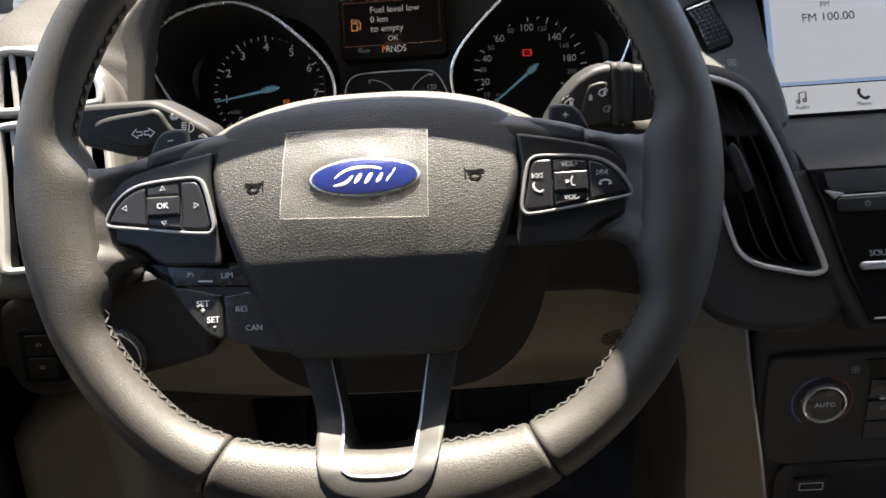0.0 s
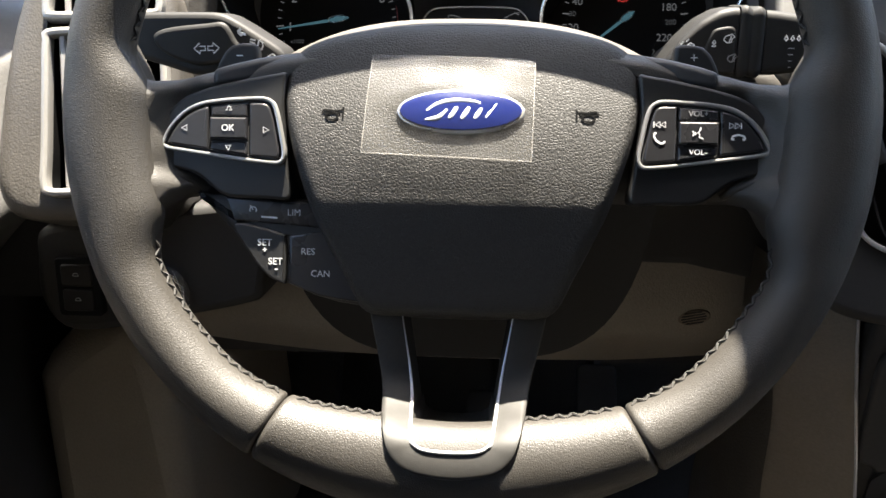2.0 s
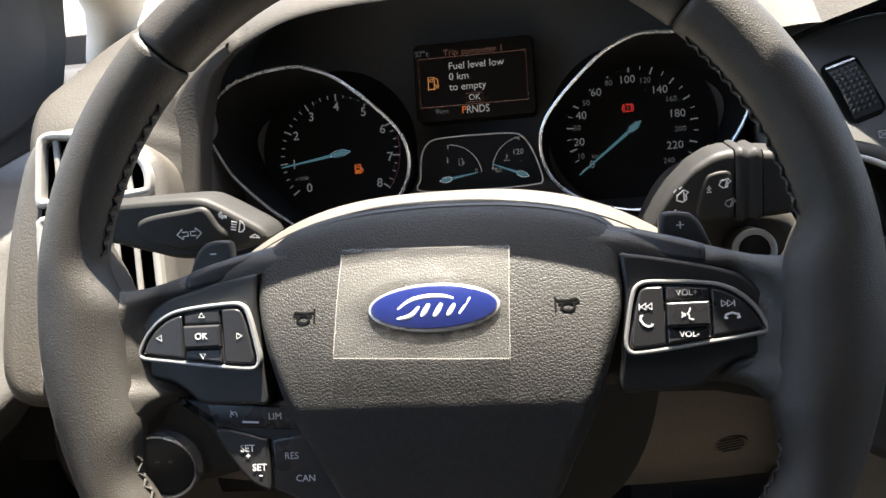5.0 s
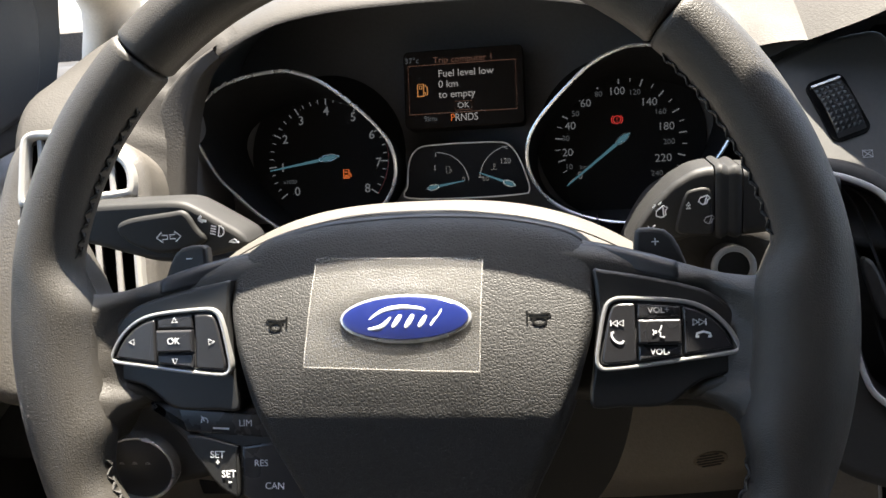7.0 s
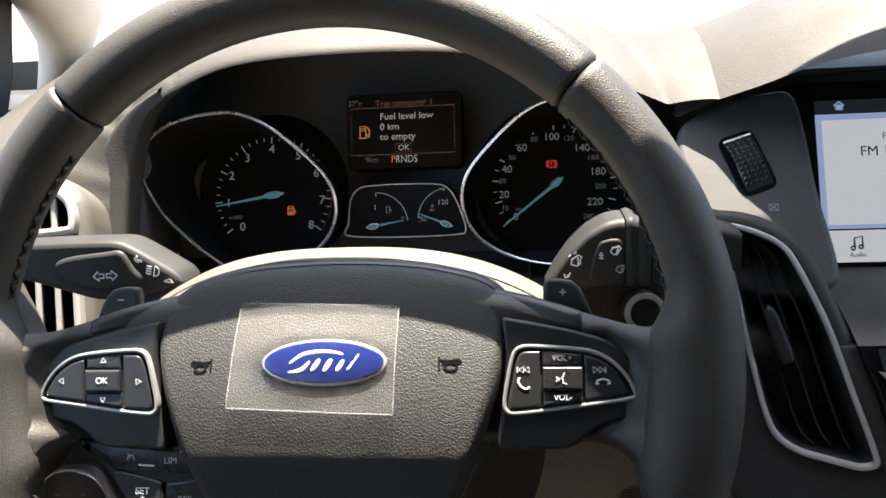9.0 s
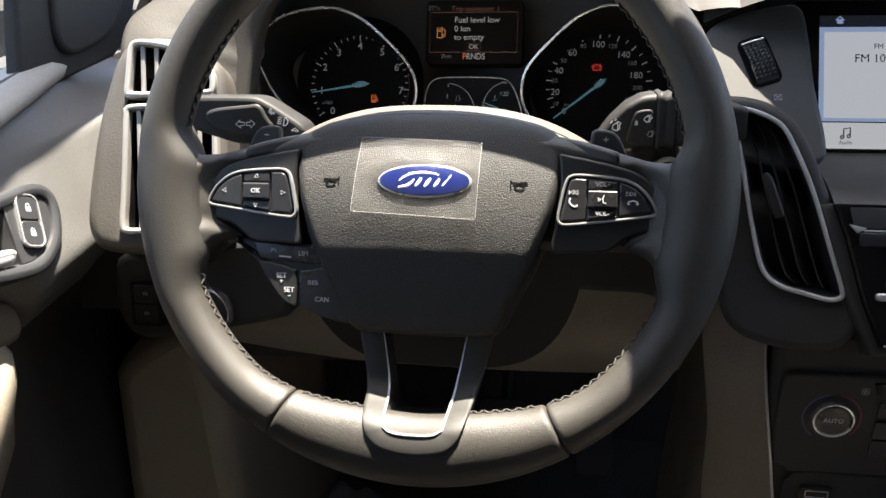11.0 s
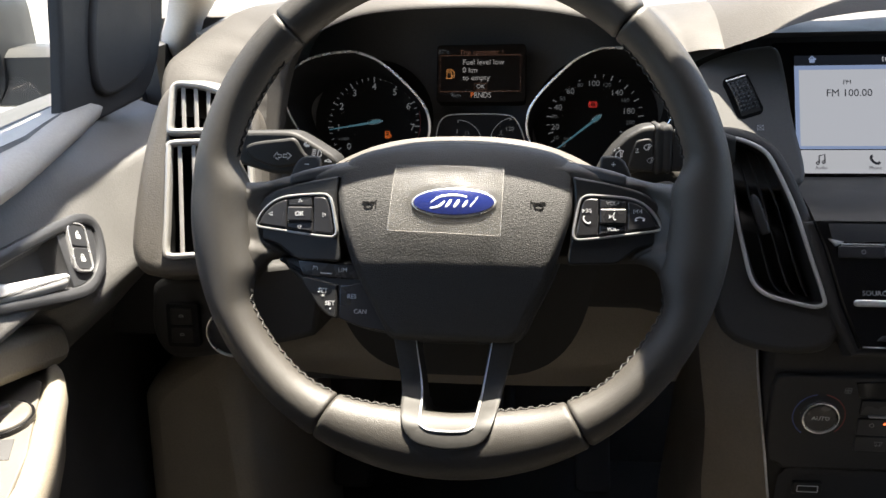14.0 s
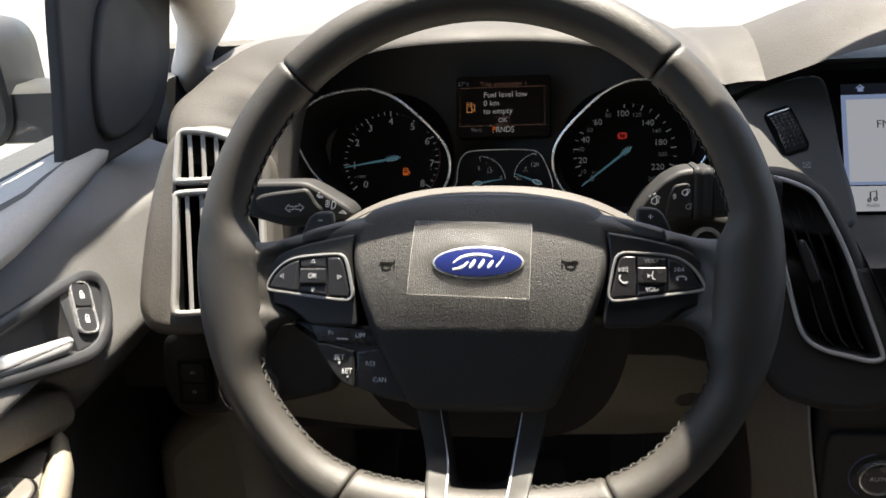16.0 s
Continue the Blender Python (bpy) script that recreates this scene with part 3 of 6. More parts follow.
def both(pts, side):
    p = mm(pts)
    return p if side < 0 else mirrored(p)


SYMBOLS = {
    "up": [[(-1, -0.7), (1, -0.7), (0, 1.1), (-1, -0.7)]],
    "down": [[(-1, 0.7), (1, 0.7), (0, -1.1), (-1, 0.7)]],
    "left": [[(0.9, 1), (0.9, -1), (-1.1, 0), (0.9, 1)]],
    "right": [[(-0.9, 1), (-0.9, -1), (1.1, 0), (-0.9, 1)]],
    "skip": [[(-2, 1), (-2, -1)], [(-1.6, 0), (0.1, 1), (0.1, -1), (-1.6, 0)], [(0.3, 0), (2, 1), (2, -1), (0.3, 0)]],
    "phone": [[(-1.6, 1.6), (-1.7, 0.4), (-0.9, -0.9), (0.4, -1.7), (1.6, -1.5)], [(-1.6, 1.5), (-1, 1.7)], [(1.5, -1.4), (1.8, -0.9)]],
    "hangup": [[(-2, -0.7), (-1.7, 0.3), (0, 0.8), (1.7, 0.3), (2, -0.7)], [(-2, -0.6), (-1.2, -0.6)], [(1.2, -0.6), (2, -0.6)]],
    "voice": [[(0.6, 2), (0.2, 0.8), (-0.4, 0.2), (0.2, -0.1), (0.1, -1.2), (1.4, -1.6)], [(-1.3, 0.5), (-1, 0), (-1.3, -0.5)], [(-2, 0.8), (-1.6, 0), (-2, -0.8)]],
}
for side in (-1, 1):
    part("spoke", spoke_mesh(side), RIM_LEATHER, wheel, "leather covered spoke that flows into the rim", sharp=60)
    part("spoke_cap", cap_mesh(side), SMOOTH_GREY, wheel, "smooth charcoal cap along the top of the spoke", sharp=60)
    wing = part("switch_wing", raised(spaced(smooth_loop(both(WING, side), 130), 110), -0.012, 0.0022, 0.0016), SPOKE_GREY, wheel, "satin dark plastic wing", pose(0, 0, -0.0068))
    outline = spaced(smooth_loop(both(FRAME, side), 120), 100)
    part("switch_frame", band(outline, 0.0018, 0.0, 0.0052, 0.0007), KEY_SILVER, wing, "satin silver frame")
    part("switch_bed", raised(inset(outline, 0.0022), 0.001, 0.0033, 0.0003), MATT_BLACK, wing)
    field = turned_left(inset(outline, 0.0031))
    xa, xb = (-0.1178, -0.0992) if side < 0 else (0.0992, 0.1178)
    g = 0.00055
    keys = {
        "outer": clipped(field, (1, 0, xa - g)),
        "inner": clipped(field, (-1, 0, -xb - g)),
        "top": clipped(field, (-1, 0, -xa - g), (1, 0, xb - g), (0, -1, 0.0005)),
        "mid": clipped(field, (-1, 0, -xa - g), (1, 0, xb - g), (0, 1, -0.0012), (0, -1, 0.0112)),
        "low": clipped(field, (-1, 0, -xa - g), (1, 0, xb - g), (0, 1, -0.0122)),
    }
    heights = {"outer": 0.0052, "inner": 0.0052, "top": 0.0048, "mid": 0.0066, "low": 0.0052}
    made = {}
    for k, poly in keys.items():
        tip = (lambda x, y: -0.11 * (y + 0.012)) if k == "low" else (lambda x, y: 0.0)
        made[k] = part("switch_key", raised(spaced(poly, 60), 0.002, heights[k], 0.0009, top=tip), BUTTON, wing, "black plastic key")
    mid = (xa + xb) / 2
    z = lambda k: heights[k] + 0.00015
    if side < 0:
        strokes("arrow_sign", SYMBOLS["left"], 0.0004, z("outer"), INK_WHITE, made["outer"], xa - 0.012, -0.0062, scale=0.0013)
        strokes("arrow_sign", SYMBOLS["right"], 0.0004, z("inner"), INK_WHITE, made["inner"], xb + 0.0085, -0.0068, scale=0.0013)
        strokes("arrow_sign", SYMBOLS["up"], 0.0004, z("top"), INK_WHITE, made["top"], mid, 0.0033, scale=0.0013)
        strokes("arrow_sign", SYMBOLS["down"], 0.0004, z("low") + 0.0005, INK_WHITE, made["low"], mid, -0.0152, scale=0.0013)
        writing("lettering", "OK", 0.0043, mid, -0.0062, z("mid"), INK_WHITE, made["mid"])
    else:
        writing("lettering", "VOL+", 0.0036, mid, 0.0026, z("top"), INK_GREY, made["top"])
        writing("lettering", "VOL-", 0.0036, mid, -0.0148, z("low") + 0.0006, INK_WHITE, made["low"])
        strokes("voice_sign", SYMBOLS["voice"], 0.0005, z("mid"), INK_WHITE, made["mid"], mid, -0.0064, scale=0.0014)
        strokes("skip_sign", SYMBOLS["skip"], 0.0005, z("inner"), INK_WHITE, made["inner"], xa - 0.008, -0.0024, scale=0.0013)
        strokes("phone_sign", SYMBOLS["phone"], 0.0009, z("inner"), INK_WHITE, made["inner"], xa - 0.008, -0.0085, scale=0.0014)
        strokes("skip_sign", [[(-x, y) for x, y in l] for l in SYMBOLS["skip"]], 0.0005, z("outer"), INK_WHITE, made["outer"], xb + 0.007, -0.0026, scale=0.0013)
        strokes("phone_sign", SYMBOLS["hangup"], 0.0009, z("outer"), INK_WHITE, made["outer"], xb + 0.0085, -0.0078, scale=0.0015)
    ridge = [(side * x, u, z) for x, u, z in ((0.1500, 0.000, -0.0025), (0.1535, -0.012, -0.0015), (0.1532, -0.0205, -0.0022), (0.1470, -0.0258, -0.0050), (0.1370, -0.0282, -0.0082), (0.1285, -0.0308, -0.0108), (0.1225, -0.0345, -0.0140))]
    part("thumb_ridge", tube(smooth_loop(ridge, 32, False), [0.0018 + 0.0026 * math.sin(math.pi * (0.10 + 0.80 * k / 31)) ** 1.5 for k in range(32)], sides=14), RIM_LEATHER, wheel, "leather ridge for the thumb")
    pd = part("shift_paddle", raised(both(PADDLE, side), -0.028, -0.022, 0.0022), SATIN, wheel, "small dark shift paddle")
    strokes("sign_mark", [[(-1.6, 0), (1.6, 0)]] + ([[(0, -1.6), (0, 1.6)]] if side > 0 else []), 0.0005, -0.0218, INK_WHITE, pd, side * 0.110, 0.0315, scale=0.001)

# cruise switches under the spoke beside the column
CRUISE = [(-128, -36), (-60, -40), (-46, -60), (-44, -90), (-58, -88), (-70, -84.5), (-84, -79), (-98, -70), (-108, -56), (-118, -46)]
cruise = part("cruise_panel", raised(spaced(mm(CRUISE), 80), -0.026, -0.010, 0.003), SATIN, wheel, "black cruise control panel")
LIMIT = [(-112, -38.5), (-60, -42), (-64, -52.6), (-108, -49.6)]
SETKEY = [(-107.6, -51), (-84, -55.6), (-82.4, -58), (-82.6, -78), (-84, -79.4), (-91, -76), (-99, -67)]
RESUME = [(-80.8, -56.4), (-62, -54), (-48, -62), (-46, -88), (-66, -85.4), (-80.8, -79.4)]
for nm, pts, zt, mat in (("limit_key", LIMIT, -0.0085, BUTTON), ("set_key", SETKEY, -0.0079, SPOKE_GREY), ("resume_key", RESUME, -0.0085, BUTTON)):
    part(nm, raised(spaced(smooth_loop(mm(pts), 70), 60) if nm == "set_key" else mm(pts), -0.019, zt, 0.0012), mat, cruise)
writing("lettering", "LIM", 0.0044, -0.0785, -0.0455, -0.0082, INK_WHITE, cruise)
writing("lettering", "SET", 0.0046, -0.0925, -0.0600, -0.0076, INK_WHITE, cruise)
writing("lettering", "+", 0.0044, -0.0925, -0.0636, -0.0076, INK_WHITE, cruise)
writing("lettering", "SET", 0.0046, -0.0872, -0.0690, -0.0076, INK_WHITE, cruise)
writing("lettering", "-", 0.0060, -0.0868, -0.0722, -0.0076, INK_WHITE, cruise)
writing("lettering", "RES", 0.0044, -0.0716, -0.0640, -0.0082, INK_WHITE, cruise)
writing("lettering", "CAN", 0.0044, -0.0654, -0.0745, -0.0082, INK_WHITE, cruise)
strokes("gauge_sign", [arc_pts(1.6, -30, 210, 12), [(0, 0), (-1.5, 2.4)]], 0.0005, -0.0082, INK_WHITE, cruise, -0.0985, -0.0445, scale=0.001)
strokes("wedge_sign", [[(-4, 0), (4, 0)]], 0.0009, -0.0082, INK_WHITE, cruise, -0.0905, -0.0478, turn=-3, scale=0.001)

# lower spoke: a dark U with a chrome line round its opening
OUT_U = smooth_loop(mm([(-44, -84), (-43.5, -94), (-38, -119), (-31, -145), (-26, -155), (-17, -161), (0, -163.4), (17, -161), (26, -155), (31, -145), (38, -119), (43.5, -94), (44, -84)]), 60, False)
IN_U = smooth_loop(mm([(-29, -84), (-27.8, -94), (-23, -121), (-18.8, -145), (-16.4, -149.4), (-11, -151.4), (0, -152), (11, -151.4), (16.4, -149.4), (18.8, -145), (23, -121), (27.8, -94), (29, -84)]), 60, False)


def u_height(x, u):
    """Low beside the cover, then up and flush over the rim."""
    r = -math.hypot(x, u)
    return float(np.interp(r, (-0.1634, -0.152, -0.149, -0.146, -0.143, -0.140, -0.136, -0.130, -0.122, -0.095), (0.0196, 0.0182, 0.0166, 0.0138, 0.0085, 0.0010, -0.0100, -0.0165, -0.0205, -0.0225)))


def u_spoke():
    rows = []
    for (ax, ay), (bx, by) in zip(OUT_U, IN_U):
        za, zb = u_height(ax, ay), u_height(bx, by)
        ex, ey = (bx - ax) * 0.2, (by - ay) * 0.2
        rows.append([(ax, ay, -0.036), (ax, ay, za - 0.0016), (ax + ex * 0.25, ay + ey * 0.25, za - 0.0004), (ax + ex, ay + ey, za), (bx - ex, by - ey, zb), (bx, by, zb - 0.0006), (bx * 0.9, by + 0.006 * (1 if by < -0.14 else 0), -0.036)])
    return loft(rows, False)


lower = part("lower_spoke", thick(u_spoke(), 0.0015), SPOKE_TAUPE, wheel, "satin grey lower spoke with an open middle")
line = [(x * 0.985, y + (0.0008 if y < -0.148 else 0), u_height(x, y) - 0.0006) for x, y in IN_U]
part("chrome_line", tube(line, [0.0004 + 0.0005 * step(-0.1, -0.140, p[1]) for p in line], sides=8), DULL_CHROME, lower, "chrome line round the opening")

# the film over the badge
FILM_CORNERS = [np.array(p) * 0.001 for p in ((-41.1, 29.4), (34.7, 27.0), (33.4, -20.6), (-43.6, -17.5))]


def film_point(a, b):
    p = (FILM_CORNERS[3] * (1 - a) + FILM_CORNERS[2] * a) * (1 - b) + (FILM_CORNERS[0] * (1 - a) + FILM_CORNERS[1] * a) * b
    lift = 0.0024 + 0.0026 * max(0.0, 1 - ((p[0] - 0.001) / 0.038) ** 2 - ((p[1] - 0.0018) / 0.0185) ** 2) + 0.0014 * (1 - b) ** 3 + 0.0009 * noise.noise(Vector((a * 5, b * 4, 3.1)))
    return (p[0], p[1], 0.0070 + 0.06 * (p[1] + 0.038) - 4.2 * (p[1] + 0.038) ** 2 + lift - 0.001 * (2 * a - 1) ** 2)


film_bm = surface(film_point, [i / 24 for i in range(25)], [i / 16 for i in range(17)])
film = solid("protective_film", film_bm, FILM, "clear square of protective film stuck over the wheel badge", "film", WHEEL)
edge = [film_point(i / 24, 0) for i in range(24)] + [film_point(1, i / 16) for i in range(16)] + [film_point(1 - i / 24, 1) for i in range(24)] + [film_point(0, 1 - i / 16) for i in range(16)]
part("film_edge", tube(edge, 0.00028, True, 6), FILM_EDGE, film, "pale cut edge")

# ---- dashboard: large forms ----
dash = thing("dashboard", "taupe and black car dashboard with grained soft skin", "dashboard", kind="structure")


def hood_edge(f):
    """The front opening of the binnacle hood, from its left foot over the top to its right foot."""
    pts = [(-0.186, 0.150, 0.655), (-0.183, 0.165, 0.700), (-0.180, 0.182, 0.738), (-0.174, 0.195, 0.768), (-0.158, 0.203, 0.793), (-0.126, 0.206, 0.810), (-0.090, 0.208, 0.8195), (-0.030, 0.209, 0.8225), (0.040, 0.209, 0.8205), (0.095, 0.208, 0.812), (0.140, 0.206, 0.798), (0.166, 0.200, 0.780), (0.178, 0.188, 0.745), (0.183, 0.165, 0.700), (0.186, 0.150, 0.655)]
    return smooth_loop(pts, 61, False)[int(round(f * 60))]


def hood_point(f, v):
    """v 0: the opening's edge; 1: where the hood has run back into the dash."""
    x, y, z = hood_edge(f)
    up = step(0.690, 0.80, z)
    out = 1 if x > 0 else -1
    w = v * (2 - v)
    nx = x + out * (1 - up * 0.75) * 0.040 * w
    ny = y + 0.01 * v + 0.30 * v * v * up + 0.10 * v * (1 - up)
    nz = z + up * (0.026 * math.sin(min(v * 1.9, 1.57)) - 0.028 * v * v)
    return (nx, ny, nz)


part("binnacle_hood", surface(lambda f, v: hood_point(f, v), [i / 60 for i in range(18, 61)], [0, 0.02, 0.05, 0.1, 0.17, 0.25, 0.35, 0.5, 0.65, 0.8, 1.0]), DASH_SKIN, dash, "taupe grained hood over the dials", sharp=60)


def hood_lining(f, v):
    x, y, z = hood_edge(f)
    return (x * (1 + 0.07 * v), y + 0.165 * v, 0.70 + (z - 0.70) * (1 - 0.04 * v))


part("hood_lining", surface(hood_lining, [i / 60 for i in range(61)], [0, 0.15, 0.5, 1.0]), LINING, dash, "dark grey lining inside the hood")


def dash_left(y):
    return -0.20 - 0.14 * step(0.2, 0.42, y)


def dash_top(x, y):
    return 0.792 + 0.012 * step(0.25, 0.55, y) - 0.02 * step(0.5, 0.85, y) - 0.020 * step(-0.22, -0.36, x)


def dash_sheet(u, y):
    x = dash_left(y) + u * (1.1 - dash_left(y))
    front = 0.24 + 0.14 * step(-0.26, -0.21, x) * step(0.165, 0.13, x)
    y = front + (0.86 - front) * (y - 0.24) / 0.62
    return (x, y, dash_top(x, y))


part("dash_top", thick(surface(dash_sheet, [i / 60 for i in range(61)], [0.24, 0.28, 0.33, 0.4, 0.5, 0.6, 0.7, 0.86]), 0.006), LIT_DASH, dash, "taupe grained top of the dash")

OUTER = [(-0.262, 0.135, 0.745), (-0.268, 0.150, 0.766), (-0.270, 0.175, 0.784), (-0.263, 0.206, 0.794), (-0.250, 0.250, 0.808), (-0.226, 0.285, 0.819), (-0.176, 0.300, 0.823)]


def left_shoulder(f, v):
    """v 0: the hood's edge; 0.7: the outline against the windscreen; beyond: down behind it."""
    a = np.array(hood_edge(0.10 + 0.25 * f))
    b = np.array(smooth_loop(OUTER, 21, False)[int(round(f * 20))])
    if v <= 0.7:
        w = v / 0.7
        p = a + (b - a) * w
        return tuple(p + np.array((-0.2, -0.5, 0.7)) * 0.012 * math.sin(math.pi * w) ** 0.7)
    w = (v - 0.7) / 0.3
    return (b[0] - 0.02 * w, b[1] + 0.07 * w, b[2] - 0.06 * w * w)


part("hood_shoulder", surface(left_shoulder, [i / 20 for i in range(21)], [0, 0.02, 0.06, 0.12, 0.2, 0.3, 0.4, 0.5, 0.6, 0.66, 0.7, 0.74, 0.8, 0.9, 1.0]), DASH_SKIN, dash, "taupe grained shoulder between hood and door", sharp=70)

def hood_band(f, k):
    """A flat lip along the left foot of the hood: k runs over its section from the dial side round to the back."""
    g = 0.02 + 0.30 * f
    p, q = np.array(hood_edge(max(g - 0.02, 0))), np.array(hood_edge(g + 0.02))
    t = q - p
    out = np.array((-t[2], 0.0, t[0]))
    out /= np.linalg.norm(out)
    slim = 1 - 0.65 * step(0.55, 1.0, f)
    off, fwd = ((-0.006, 0.020), (-0.006, 0.0), (-0.0052, -0.0030), (-0.003, -0.0046), (0.014, -0.0050), (0.0166, -0.0040), (0.0178, -0.0016), (0.018, 0.012))[k]
    return tuple(np.array(hood_edge(g)) + out * off * slim + np.array((0, fwd, 0)))


part("hood_lip", loft([[hood_band(i / 18, k) for k in range(8)] for i in range(19)], False, False, False), DASH_SKIN, dash, "flat taupe lip beside the dials", sharp=50)

# the end of the dash beside the door, with the side vent
def pod_mesh():
    """The rounded end block, its face cut out round the two vents."""
    o = turned_left(spaced(smooth_loop(mm(POD), 120), 120))
    rings = [[(x, y, -0.30) for x, y in o]]
    for i in range(4):
        a = math.pi / 2 * i / 3
        rings.append([(x, y, -0.006 + 0.010 * math.sin(a)) for x, y in inset(o, 0.010 * (1 - math.cos(a)))])
    h = np.array(turned_left(spaced(smooth_loop(mm([(-30.5, -57), (-29.5, -30), (-27, 10), (-25.5, 40), (-23.5, 66), (-21, 84), (-17, 90), (-8, 91), (10, 87.5), (28, 79.5), (40, 70), (43.5, 58), (44, 0), (44, -52), (40, -57.5), (0, -58)]), 120), 120)))
    a = np.array(rings[-1])[:, :2]
    k = min(range(120), key=lambda q: np.sum((a - np.roll(h, -q, 0)) ** 2))
    h = np.roll(h, -k, 0)
    rings.append([(x, y, 0.0035) for x, y in h])
    rings.append([(x, y, -0.018) for x, y in h])
    return loft(rings, True, False, True)


LEFT_POD = plane_at(-0.225, 0.105, 0.69, 28, 10)
POD = [(-20, -73), (-38, -72), (-51, -68), (-58, -58), (-60, -40), (-55, 0), (-48, 36), (-40, 64), (-34, 80), (-25, 91), (-8, 96.5), (14, 94), (34, 84), (46, 73), (50, 62), (51, 40), (50, -40), (48, -60), (40, -70), (20, -73)]
pod = part("end_pod", pod_mesh(), POD_SKIN, dash, "taupe grained end of the dash", LEFT_POD)
part("lower_left_panel", raised(spaced(smooth_loop(mm([(-280, 44), (-288, 22), (-289, -2), (-282, -20), (-268, -29), (-240, -27), (-205, -20), (-144, -6), (-134, 4), (-132, 58), (-176, 60), (-220, 50)]), 70), 60), -0.10, -0.002, 0.006), STACK_DARK, dash, "dark panel round the light switch", plane_at(0, 0.096, 0.56, 12))

# lower dash: the beige knee panel, the column surround
knee = part("knee_panel", surface(lambda x, z: (x, 0.150 + 0.012 * (x / 0.2) ** 2 + 1.7 * max(0, 0.508 - z) ** 1.3 + 0.12 * max(0.0, z - 0.53), z), [-0.25 + i * 0.018 for i in range(28)], [0.456, 0.462, 0.470, 0.478, 0.484, 0.492, 0.50, 0.51, 0.53, 0.545, 0.563]), KNEE_BEIGE, dash, "beige knee panel under the column", sharp=60)
grille = part("sensor_grille", raised(ellipse(0.0118, 0.0062, 32), -0.003, 0.0012, 0.0008), BEIGE, dash, "small oval slotted grille", plane_at(0.161, 0.1578, 0.5165, 2) @ pose(0, 0, 0, 0, 0, 12))
for k in range(5):
    w = 0.0092 * math.sqrt(1 - (0.36 * (k - 2)) ** 2)
    part("slot", raised(rounded_box(2 * w, 0.0011, 0.0005, 3, 0, 0.0021 * (k - 2)), 0.001, 0.0015, 0.0001), MATT_BLACK, grille)
part("dash_underside", raised(mm([(-250, 566), (-250, 655), (215, 655), (215, 545), (150, 560)]), -0.2, 0.0, 0.008), MATT_BLACK, dash, "black lower dash behind the wheel", pose(0, 0.152, 0, 90, 0, 0))
part("knee_underside", block(-0.27, 0.25, 0.19, 0.5, 0.455, 0.468, 0.002), MATT_BLACK, dash)
strokes("knee_joint", [[(-30, 60), (-22, 30), (-8, 12), (-4, 0)]], 0.001, 0.002, MATT_BLACK, knee, scale=0.001)

# centre: a panel that leans back behind the screen, the vent shoulder, the stack
CENTRE = plane_at(0.23, 0.172, 0.752, 40)
part("centre_panel", raised(spaced(smooth_loop(mm([(-46, -60), (-45, -4), (-42, 24), (-20, 38), (10, 46), (26, 44), (31, 20), (34, -20), (40, -62), (36, -78), (10, -84), (-30, -74)]), 110), 100), -0.06, 0.0, 0.004), TAUPE_PANEL, dash, "smooth taupe panel beside the screen", CENTRE)
part("screen_surround", raised(mm([(-40, -22), (-44, 122), (200, 128), (214, -22)]), -0.02, -0.006, 0.002), PANEL_GREY, dash, "dark surround of the screen", plane_at(0.276, 0.1685, 0.6858, 30))


def nav_hood(f, v):
    pts = [(0.186, 0.190, 0.776), (0.205, 0.184, 0.786), (0.230, 0.1735, 0.797), (0.262, 0.166, 0.810), (0.300, 0.158, 0.818), (0.345, 0.157, 0.821), (0.385, 0.170, 0.822), (0.480, 0.186, 0.818), (0.560, 0.20, 0.80)]
    x, y, z = smooth_loop(pts, 41, False)[int(round(f * 40))]
    return (x, y + 0.16 * v, z + 0.036 * math.sin(min(1.57, 2.2 * v)) - 0.02 * v * v)


part("screen_hood", surface(nav_hood, [i / 40 for i in range(41)], [0, 0.03, 0.08, 0.15, 0.25, 0.4, 0.7, 1.0]), DASH_SKIN, dash, "taupe grained hood over the screen", sharp=60)


def hood_bridge(s, v):
    """The skin that joins the hood over the dials to the hood over the screen."""
    p = np.array(hood_point(0.70, v)) * (1 - s) + np.array(nav_hood(0.15, v)) * s
    mid = 0.62 - 0.30 * min(v * 1.6, 1.0)
    tent = s / mid if s < mid else (1 - s) / (1 - mid)
    return tuple(p + np.array((0, -0.002, -0.0085)) * tent ** 1.4)


part("hood_bridge", surface(hood_bridge, [i / 32 for i in range(33)], [0, 0.02, 0.05, 0.1, 0.17, 0.25, 0.35, 0.5, 0.65, 0.8, 1.0]), DASH_SKIN, dash, "taupe skin between the two hoods", sharp=60)


def nav_under(f, v):
    x, y, z = nav_hood(f, 0)
    return (x, y + 0.075 * v, z - 0.006 * v)


part("screen_hood_lining", surface(nav_under, [i / 40 for i in range(41)], [0, 0.05, 0.5, 1]), MATT_BLACK, dash, "dark underside of the hood")


SHOULDER = plane_at(0.24, 0.0954, 0.67, 22, -14.8)
VENT_R = [(-45.6, 61), (-42, 64), (-32.6, 63), (-20.7, 59.5), (-9.6, 53.4), (-0.6, 41.5), (16.1, 11.6), (33.8, -29.2), (45, -55.6), (45.1, -60.4), (42.3, -63), (35.3, -64.6), (19.4, -62.8), (5.5, -60.6), (-5.7, -55), (-12.8, -45), (-21.9, -19.2), (-36.1, 28), (-45, 56.3)]


